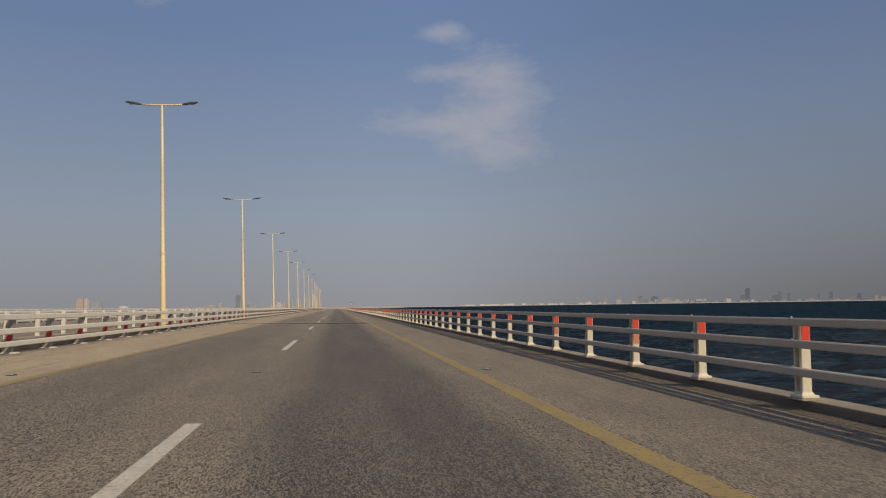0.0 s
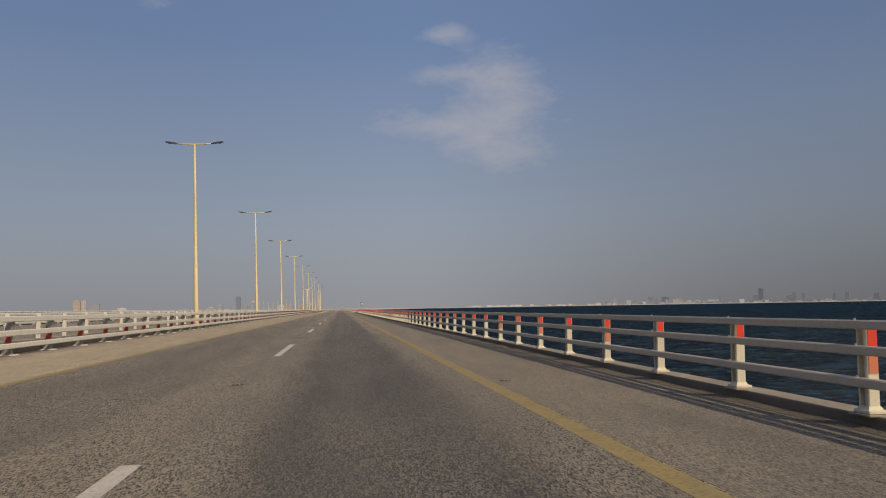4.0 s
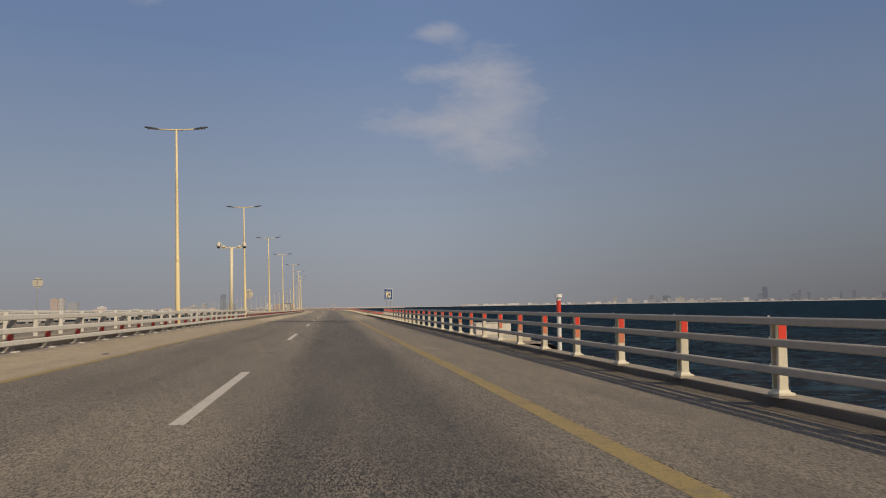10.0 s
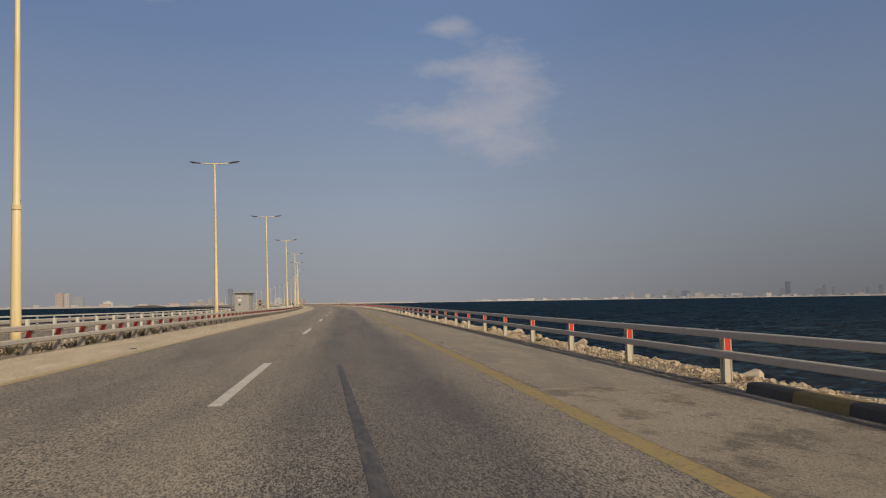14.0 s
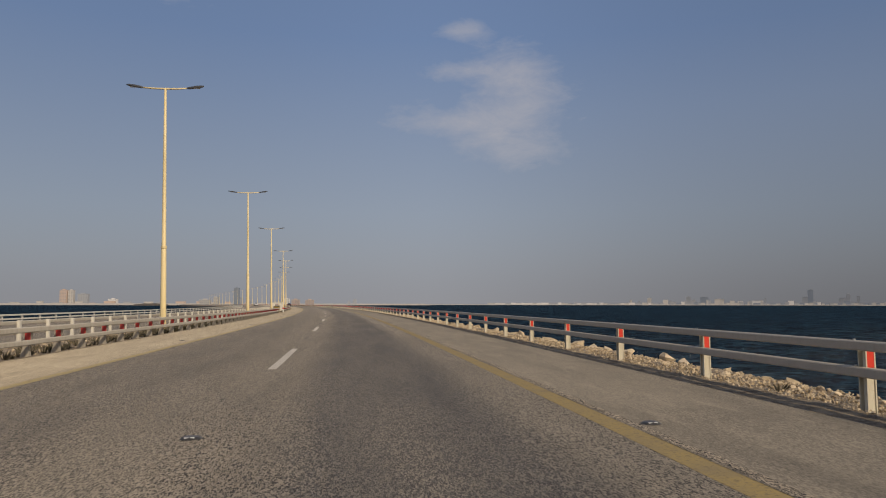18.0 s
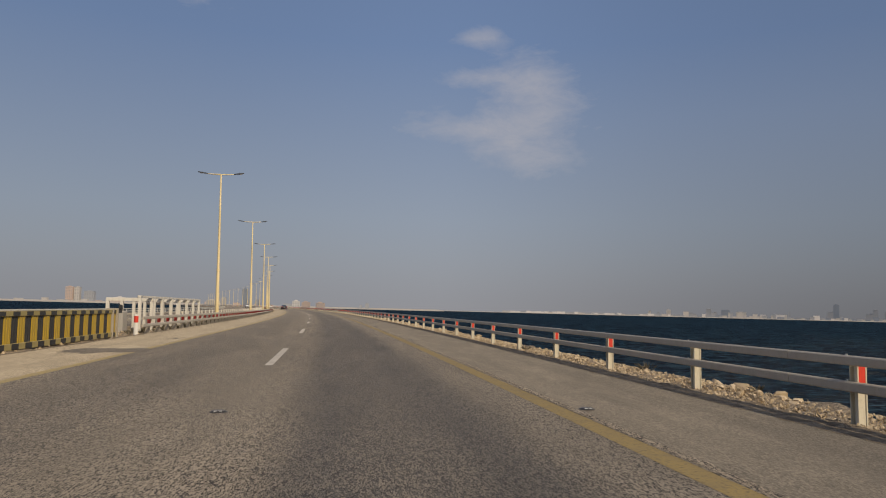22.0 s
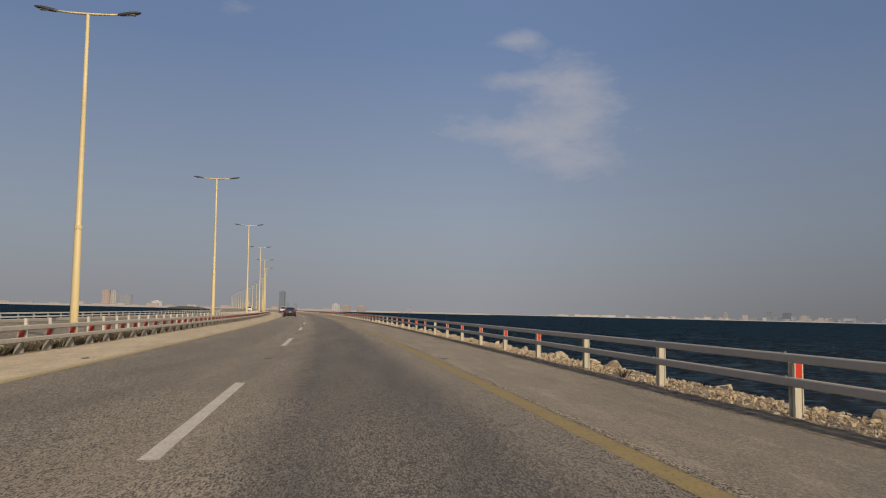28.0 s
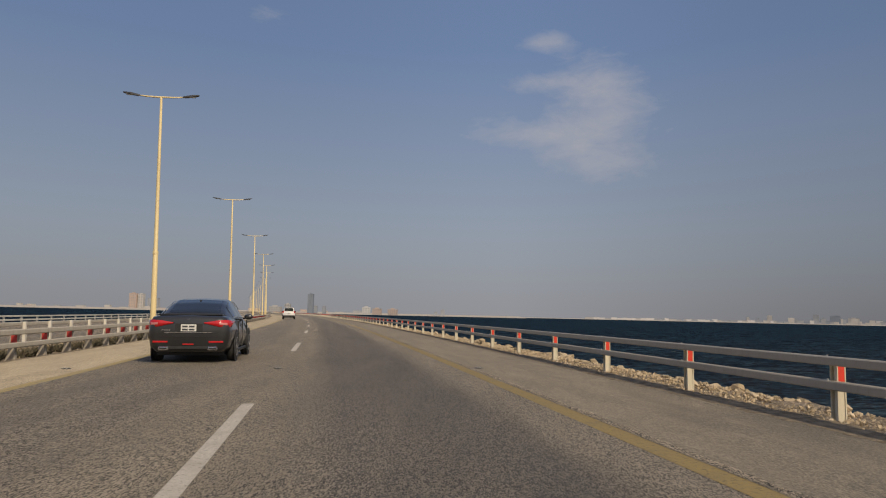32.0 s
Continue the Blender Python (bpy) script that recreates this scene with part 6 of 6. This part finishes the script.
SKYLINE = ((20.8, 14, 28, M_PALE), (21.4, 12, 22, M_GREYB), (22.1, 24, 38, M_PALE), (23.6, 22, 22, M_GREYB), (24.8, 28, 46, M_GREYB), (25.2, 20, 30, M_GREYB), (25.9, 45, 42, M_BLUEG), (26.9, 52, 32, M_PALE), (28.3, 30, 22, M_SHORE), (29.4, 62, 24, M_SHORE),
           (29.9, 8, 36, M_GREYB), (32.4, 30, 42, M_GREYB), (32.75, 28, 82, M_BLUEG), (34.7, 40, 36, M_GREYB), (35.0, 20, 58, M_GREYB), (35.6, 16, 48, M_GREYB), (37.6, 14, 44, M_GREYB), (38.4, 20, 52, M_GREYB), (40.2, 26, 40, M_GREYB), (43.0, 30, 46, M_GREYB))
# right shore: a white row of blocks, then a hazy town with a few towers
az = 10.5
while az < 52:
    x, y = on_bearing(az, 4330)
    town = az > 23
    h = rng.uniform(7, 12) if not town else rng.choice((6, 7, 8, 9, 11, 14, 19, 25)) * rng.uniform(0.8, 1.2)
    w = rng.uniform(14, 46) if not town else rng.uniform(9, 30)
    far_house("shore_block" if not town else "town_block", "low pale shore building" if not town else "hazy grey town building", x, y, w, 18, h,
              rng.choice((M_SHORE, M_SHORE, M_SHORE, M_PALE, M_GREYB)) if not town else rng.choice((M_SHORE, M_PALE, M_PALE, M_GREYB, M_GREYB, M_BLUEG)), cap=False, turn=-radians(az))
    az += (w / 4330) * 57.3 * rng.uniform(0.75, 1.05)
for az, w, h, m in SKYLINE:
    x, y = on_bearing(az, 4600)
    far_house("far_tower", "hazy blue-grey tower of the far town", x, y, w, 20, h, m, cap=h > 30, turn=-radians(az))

# dark rock jetty far off on the left
v, f = [], []
for i in range(25):
    u = i / 24
    x, y = -560 + 110 * u, 2440 + 10 * u
    hgt = 5.5 * sin(pi * min(1, u * 1.15 + 0.02)) ** 0.6 if u * 1.15 < 0.98 else 0.6
    for dy, dz in ((-14, -0.5), (-5, hgt + rng.uniform(-0.5, 0.5)), (5, hgt + rng.uniform(-0.5, 0.5)), (14, -0.5)):
        v.append((x, y + dy, SEA_Z + dz))
for i in range(24):
    for k in range(3):
        a = i * 4 + k
        f.append((a, a + 1, a + 5, a + 4))
M_JETTY = concrete("dark_rock", (0.10, 0.085, 0.07), (0.06, 0.05, 0.045), 0.95, 0.2)
structure(mesh_object("ground_jetty", v, f, M_JETTY), "dark low rock jetty in the water", "jetty")

# ---------------------------------------------------------------- riprap, rubble, weeds
rng = random.Random(77)


def rock_verts(r, size, flat=0.75, points=13):
    """An angular stone: the hull of points strewn on a squashed ball."""
    bm = bmesh.new()
    for k in range(points):
        v = Vector((r.gauss(0, 1), r.gauss(0, 1), r.gauss(0, 1))).normalized() * r.uniform(0.8, 1.1)
        bm.verts.new((v.x * size, v.y * size * r.uniform(0.8, 1.2), v.z * size * flat))
    res = bmesh.ops.convex_hull(bm, input=bm.verts)
    loose = [v for v in bm.verts if not v.link_faces]
    bmesh.ops.delete(bm, geom=loose, context="VERTS")
    bmesh.ops.triangulate(bm, faces=bm.faces)
    bm.verts.index_update()
    out = [v.co.copy() for v in bm.verts], [tuple(v.index for v in f.verts) for f in bm.faces]
    bm.free()
    return out


ROCKS = [rock_verts(rng, 1.0, 0.8, 17) for _ in range(14)]
PEBBLES = [rock_verts(rng, 1.0, 0.7, 7) for _ in range(12)]
SLOPE_N, SLOPE_Z = (6.5, 7.2, 7.6, 8.0, 8.6, 9.8, 11.2, 13.0), (-0.01, -0.03, -0.035, -0.28, -0.85, -1.9, -3.1, -4.6)


def rock_place(s, n):
    p = spot(s, n)
    p.z += float(np.interp(n, SLOPE_N, SLOPE_Z))
    return p


rock_meshes = []
for v, f in ROCKS:
    me = bpy.data.meshes.new("rock")
    me.from_pydata(v, [], f)
    me.materials.append(M_ROCK)
    rock_meshes.append(me)
riprap = tagged(new("riprap"), "bank of pale limestone boulders and broken stone along the shore", "rocks", "", "structure")
verts, faces = [], []


def tumble(p, sx, sy, sz):
    """A random turn and an uneven scale for one stone."""
    return Matrix.Translation(p) @ Euler((rng.uniform(-0.5, 0.5), rng.uniform(-0.5, 0.5), rng.uniform(0, 6.3))).to_matrix().to_4x4() @ Matrix.Diagonal((sx, sy, sz, 1))


def heap(m, shapes):
    v, f = shapes[rng.randrange(len(shapes))]
    b0 = len(verts)
    verts.extend(m @ q for q in v)
    faces.extend((a + b0, b + b0, c + b0) for a, b, c in f)


near = 0
s = BRIDGE_END - 12
while s < 1010:
    head = s < BRIDGE_END + 2
    # broken stone down the slope
    for _ in range(44 if s < 800 else 6):
        n = 7.15 + rng.betavariate(1.2, 2.0) * 2.2 + (0.6 if head else 0.0)
        size = 0.028 + 0.055 * rng.random() ** 2
        p = rock_place(s + rng.uniform(0, 1), n)
        p.z += size * 0.15
        heap(tumble(p, size, size * rng.uniform(0.7, 1.3), size * rng.uniform(0.6, 1.0)), ROCKS)
    # rounded boulders along the crest and below it, in loose clusters
    crowd = 0.5 + 0.9 * noise.noise(Vector((s * 0.21, 4.0, 0.0))) + 0.5 * noise.noise(Vector((s * 0.9, 1.0, 0.0)))
    for _ in range(max(1, int(2 + 6 * crowd)) if s < 820 else 3):
        n = rng.uniform(7.62, 8.9) + (0.6 if head else 0.0)
        size = (0.085 + 0.125 * rng.random() ** 2.2) * (1.0 if n < 8.2 else 1.15)
        p = rock_place(s + rng.uniform(0, 1), n)
        p.z += size * 0.38
        m = tumble(p, size * rng.uniform(0.9, 1.4), size * rng.uniform(0.9, 1.4), size * rng.uniform(0.8, 1.1))
        if near < 300 and n < 8.3 and size > 0.095 and (384 < s < 440 or 455 < s < 490 or 530 < s < 600 or 680 < s < 790):
            piece("rock", rock_meshes[rng.randrange(14)], riprap, m)
            near += 1
        else:
            heap(m, ROCKS)
    s += 1.0
# boulders on the toe of the bank by the bridge's end
for _ in range(420):
    s, n = rng.uniform(BRIDGE_END - 9, BRIDGE_END + 4.5), rng.uniform(8.2, 24.0)
    size = rng.uniform(0.12, 0.34)
    p = spot(s, n, -3.0 - abs(n - 16) * 0.06 + rng.uniform(-0.15, 0.25))
    m = Matrix.Translation(p) @ Euler((rng.uniform(0, 6.3), rng.uniform(0, 6.3), rng.uniform(0, 6.3))).to_matrix().to_4x4() @ Matrix.Diagonal((size, size, size, 1))
    v, f = ROCKS[rng.randrange(14)]
    b0 = len(verts)
    verts.extend(m @ q for q in v)
    faces.extend((a + b0, b + b0, c + b0) for a, b, c in f)
rest = mesh_object("rock_mass", verts, faces, M_ROCK, riprap)
rest["kind"] = "stuff"
# gravel and rubble on the verge and median
verts, faces = [], []
s = BRIDGE_END
while s < 860:
    for _ in range(250):
        right = rng.random() < 0.82
        n = 6.50 + 1.35 * rng.random() ** 0.9 if right else rng.uniform(-9.3, -6.25)
        size = (0.011 if right else 0.018) + (0.028 if right else 0.05) * rng.random() ** 1.8
        p = rock_place(s + rng.uniform(0, 1), n) + Vector((0, 0, 0.012 + size * 0.3)) if right else spot(s + rng.uniform(0, 1), n, float(np.interp(n, (-9.0, -7.8, -7.2, -6.6, -6.28), (-0.05, -0.02, -0.10, -0.17, -0.15))) + size * 0.6)
        m = Matrix.Translation(p) @ Euler((rng.uniform(0, 6.3), rng.uniform(0, 6.3), 0)).to_matrix().to_4x4() @ Matrix.Diagonal((size, size, size, 1))
        v, f = PEBBLES[rng.randrange(12)]
        b0 = len(verts)
        verts.extend(m @ q for q in v)
        faces.extend((a + b0, b + b0, c + b0) for a, b, c in f)
    s += 1.0
for _ in range(2600):
    s, n = rng.uniform(311.2, 337), rng.uniform(6.8, 9.3)
    size = 0.012 + 0.05 * rng.random() ** 3
    m = Matrix.Translation(spot(s, n, -0.01 - max(0, n - 7.4) * 0.05)) @ Euler((rng.uniform(0, 6.3), rng.uniform(0, 6.3), 0)).to_matrix().to_4x4() @ Matrix.Diagonal((size, size, size, 1))
    v, f = PEBBLES[rng.randrange(12)]
    b0 = len(verts)
    verts.extend(m @ q for q in v)
    faces.extend((a + b0, b + b0, c + b0) for a, b, c in f)
tagged(mesh_object("rubble", verts, faces, M_ROCK), "pale gravel and rubble strewn over the verges", "gravel", "", "stuff")


def weed_material():
    m = Mat("dry_weed", (0.10, 0.085, 0.04), 0.9)
    ge = m.node("ShaderNodeNewGeometry")
    m.color(m.mix(ge.outputs["Random Per Island"], (0.050, 0.046, 0.027), (0.185, 0.152, 0.098)))
    return m.m


M_WEED = weed_material()
verts, faces = [], []


def tuft(p, h, k):
    for _ in range(k):
        a = rng.uniform(0, 2 * pi)
        lean = rng.uniform(0.2, 1.0)
        w = rng.uniform(0.008, 0.02)
        base = p + Vector((cos(a), sin(a), 0)) * rng.uniform(0, h * 0.5)
        tip = base + Vector((cos(a) * lean * h, sin(a) * lean * h, h * rng.uniform(0.5, 1.0)))
        sd = Vector((-sin(a), cos(a), 0)) * w
        mid = base.lerp(tip, 0.55) + Vector((0, 0, h * 0.12))
        b0 = len(verts)
        verts.extend((base - sd, base + sd, mid + sd * 0.8, tip, mid - sd * 0.8))
        faces.append((b0, b0 + 1, b0 + 2, b0 + 3, b0 + 4))


s = 322.0
while s < 840:
    dens_w = 0.5 + 0.5 * noise.noise(Vector((s * 0.06, 0, 5)))
    dens_w += 0.6 if 470 < s < 545 or s > 585 else 0.0
    for _ in range(0 if 542 < s < 562 else int(dens_w * 9)):
        tuft(spot(s + rng.uniform(0, 1), rng.uniform(-7.7, -6.72), -0.10), rng.uniform(0.10, 0.30), 22)
    if rng.random() < 0.10:
        tuft(rock_place(s, rng.uniform(6.8, 7.6)), rng.uniform(0.08, 0.22), 18)
    s += 1.0
tagged(mesh_object("weeds", verts, faces, M_WEED), "dry olive weeds growing along the guardrails", "weeds", "", "stuff")

# ---------------------------------------------------------------- road studs, marks, patches
M_STUD = metal_paint("stud_metal", (0.05, 0.048, 0.045), (0.22, 0.20, 0.17), 0.5, 0.2)


def stud():
    t = new("road_stud")
    tagged(t, "flat dark metal road stud set in the asphalt", "road stud", "road studs along the lines")
    bm = bmesh.new()
    lo, hi = [], []
    for k in range(16):
        a = 2 * pi * k / 16
        lo.append(bm.verts.new((0.10 * cos(a), 0.10 * sin(a), 0)))
        hi.append(bm.verts.new((0.07 * cos(a), 0.07 * sin(a), 0.018)))
    for k in range(16):
        bm.faces.new((lo[k], lo[(k + 1) % 16], hi[(k + 1) % 16], hi[k]))
    bm.faces.new(hi)
    part("body", bm, M_STUD, t)
    for x in (-0.045, 0.005):
        part("glass_bead", box_bm(x, x + 0.035, -0.07, -0.05, 0.006, 0.0185), M_SIGN_WHITE, t)
    return t


s1 = stud()
first = True
for e1 in dash_ends:
    if e1 > 900:
        break
    for n in (0.0, 4.22, -4.12):
        m = stand(e1 + 6.0, n, 0.004)
        if first:
            s1.matrix_basis, first = m, False
        else:
            copy_thing(s1, m)

M_SKID = Mat("skid_rubber", (0.025, 0.024, 0.022), 0.7)
M_SKID.color(M_SKID.mix(M_SKID.noise(M_SKID.world_pos((1, 0.3, 1)), 9.0, 5.0, 0.7, 0.4, 0.68), (0.046, 0.041, 0.036), (0.108, 0.095, 0.078)))
for k, (s0, s1_, na, nb, w) in enumerate(((319.0, 356.5, 2.55, 1.39, 0.075), (329.0, 346.0, 0.80, 0.36, 0.085))):
    v, f = [], []
    ss = steps(s0, s1_, 1.0)
    for s in ss:
        u = (s - s0) / (s1_ - s0)
        n = na + (nb - na) * u
        ww = w * (0.55 + 0.45 * sin(u * pi))
        v.extend((spot(s, n - ww, 0.004), spot(s, n + ww, 0.004)))
    for j in range(len(ss) - 1):
        f.append((2 * j, 2 * j + 1, 2 * j + 3, 2 * j + 2))
    structure(mesh_object("skid_mark", v, f, M_SKID.m), "dark curved tyre mark on the asphalt", "tyre mark")


def blot(name, s, n, lw, ln, material, label, z=0.0035, seed=0):
    """A ragged patch lying on the road."""
    k = 40
    pts = []
    for i in range(k):
        a = 2 * pi * i / k
        r = 1 + 0.5 * noise.noise(Vector((cos(a) * 1.6, sin(a) * 1.6, seed * 3.1 + s))) + 0.25 * noise.noise(Vector((cos(a) * 5, sin(a) * 5, seed + s)))
        pts.append((s + sin(a) * ln * r, n + cos(a) * lw * r))
    v = [spot(a, b, z) for a, b in pts]
    uv = [(b, a) for a, b in pts]
    return structure(mesh_object(name, v, [tuple(range(k))], material, None, uv), label, "road patch")


M_TAR_OLD = asphalt("tar_patch_faded", (0.110, 0.094, 0.072), (0.145, 0.124, 0.095), False, 0.6)
M_TAR = asphalt("tar_patch", (0.052, 0.045, 0.036), (0.078, 0.067, 0.053), False, 0.6)
for i, (s, n, a, b) in enumerate(((239.5, -2.2, 0.7, 1.0), (230.5, 5.0, 0.35, 0.6), (37.2, 4.75, 0.55, 0.8), (66.0, 5.2, 0.5, 0.35), (61.5, 5.0, 0.3, 0.25), (209.5, 5.0, 0.35, 0.5), (313.0, -2.4, 0.9, 0.5), (315.2, -2.7, 0.9, 0.35),
                                  (308.2, 2.9, 0.75, 0.35), (548.5, -4.5, 0.9, 1.2), (539.0, -4.2, 0.6, 0.8), (702.0, 5.9, 0.25, 0.4), (302.1, -1.45, 0.36, 0.05), (301.4, -1.5, 0.26, 0.08), (301.0, -0.7, 0.25, 0.6))):
    blot("tar_patch", s, n, a, b, M_TAR if 303.2 < s < 318 else M_TAR_OLD, "dark ragged tar patch on the surface", 0.0035, i)
M_REPAIR = asphalt("pale_repair", (0.222, 0.188, 0.137), (0.275, 0.234, 0.172), False, 0.5)
for i, (s, n, a, b) in enumerate(((401.5, 4.75, 0.35, 1.2), (407.8, 4.85, 0.28, 0.5), (415.5, 5.3, 0.3, 0.4), (560.5, 5.3, 0.35, 0.3), (582.5, 5.0, 0.35, 0.9), (609.0, 5.1, 0.35, 0.35), (607.0, 4.55, 0.3, 1.0), (729.5, 5.2, 0.3, 0.7), (426.5, 5.4, 0.4, 0.3))):
    blot("repair_patch", s, n, a, b, M_REPAIR, "pale mortar patch on the shoulder", 0.0035, 40 + i)
conc = strip("pavement_old_concrete", BRIDGE_END + 2.4, 352.0, N_RIGHT + 0.12, 6.38, 0.004, M_OLD_CONC, 1.5, 4)
structure(conc, "worn bare concrete shoulder after the bridge", "pavement")
slots = structure(new("drain_slots"), "two long dark slots in the shoulder", "drain")
for n in (5.20, 5.32):
    strip("slot", 400.9, 402.6, n, n + 0.045, 0.004, M_TAR, 1, 1, slots)
slots = structure(new("drain_slots_far"), "two long dark slots in the shoulder", "drain")
for n in (5.30, 5.45):
    strip("slot", 668.5, 673.0, n, n + 0.05, 0.004, M_TAR, 1, 1, slots)
# crumbled dark seam along the shoulder's joint with the carriageway, and soil along its outer edge
M_SEAM = asphalt("seam", (0.105, 0.086, 0.063), (0.215, 0.180, 0.134), False, 2.4)


def ragged(name, s0, s1, n, w, material, label, seed, z=0.0045, step=0.45, quick=1.0):
    ss = steps(s0, s1, step)
    v, uv, f = [], [], []
    for s in ss:
        a = n - w * (0.6 + 0.7 * noise.noise(Vector((s * 0.8 * quick, seed, 0))))
        b = n + w * (0.6 + 0.7 * noise.noise(Vector((s * 0.7 * quick, seed, 9))))
        v.extend((spot(s, a, z), spot(s, b, z)))
        uv.extend(((a, s), (b, s)))
    for j in range(len(ss) - 1):
        f.append((2 * j, 2 * j + 1, 2 * j + 3, 2 * j + 2))
    return structure(mesh_object(name, v, f, material, None, uv), label, "road edge")


ragged("worn_line_edge_outer", BRIDGE_END + 3, 900, N_RIGHT + 0.155, 0.020, M_ROAD_E, "ragged worn edge of the yellow line", 37.0, 0.0032, 0.2)
ragged("seam_line", BRIDGE_END, 900, N_RIGHT + 0.215, 0.085, M_SEAM, "crumbling dark seam beside the edge line", 1.0, 0.0025, 0.12, 3.0)
ragged("seam_line_bridge", ROAD_FROM, BRIDGE_END - 1, N_RIGHT + 0.150, 0.016, M_SEAM, "thin dark seam beside the edge line", 2.0, 0.0025, 0.25, 4.0)
M_DIRT = asphalt("edge_dirt", (0.125, 0.095, 0.062), (0.180, 0.140, 0.092), False, 0.7)
# low uneven soil ridge under the rails, coloured darker to merge their shadows
M_RIDGE = Mat("verge_dirt_shade", (0.15, 0.11, 0.07), 0.95)
wp_ = M_RIDGE.world_pos()
M_RIDGE.color(M_RIDGE.mix(M_RIDGE.noise(wp_, 7.0, 5.0, 0.7, 0.42, 0.62), M_RIDGE.mix(M_RIDGE.noise(wp_, 1.5, 4.0, 0.6, 0.4, 0.6), (0.125, 0.095, 0.063), (0.205, 0.160, 0.105)), (0.31, 0.245, 0.160)))
M_RIDGE.bump(M_RIDGE.noise(wp_, 25.0, 4.0, 0.7, 0.4, 0.65), 0.8, 0.02)
M_RIDGE = M_RIDGE.m
verts, faces = [], []
ss = steps(352, 790, 0.14)
for s in ss:
    for n, z, amt in ((6.14, 0.002, 0.0), (6.24, 0.006, 0.006), (6.34, 0.012, 0.014), (6.44, 0.016, 0.020), (6.54, 0.014, 0.024), (6.66, 0.004, 0.024), (6.80, -0.030, 0.02)):
        d = noise.noise(Vector((s * 5.0, n * 7.0, 3.0))) + 0.6 * noise.noise(Vector((s * 1.1, n * 2.0, 8.0)))
        edge = 0.09 * noise.noise(Vector((s * 1.6, 0.0, 21.0))) + 0.08 * noise.noise(Vector((s * 4.5, 0.0, 2.0))) if n < 6.3 else 0.0
        verts.append(spot(s, n + edge, z + d * amt))
faces = [(j * 7 + i, j * 7 + i + 1, (j + 1) * 7 + i + 1, (j + 1) * 7 + i) for j in range(len(ss) - 1) for i in range(6)]
structure(mesh_object("ground_ridge", verts, faces, M_RIDGE), "uneven ridge of soil washed against the guardrail posts, darkened to merge the rails' shadows", "ground")
# same strip farther on: soil colour deepened where the rails' shadow falls
ragged("edge_soil", 790, 900, 6.30, 0.25, M_DIRT, "soil washed over the shoulder's edge, darkened to merge the rails' shadows", 3.0, 0.006)
M_GUTTER = asphalt("gutter_brown", (0.085, 0.069, 0.050), (0.120, 0.098, 0.070), False, 0.6)
structure(bank("gutter_silt", [(6.46, 0.003), (6.52, 0.010), (6.59, 0.022), (6.645, 0.035)], ROAD_FROM, KERB_END, M_GUTTER, 0.4, 0.02, 14.0), "silt heaped against the foot of the kerb", "dirt")
ragged("gutter_strip", ROAD_FROM, BRIDGE_END - 1, 6.50, 0.10, M_GUTTER, "dark ragged strip in the gutter by the kerb", 4.0, 0.005)
ragged("edge_soil_left", BRIDGE_END, 900, -6.10, 0.12, M_DIRT, "dark soil along the median's edge", 5.0, 0.006)
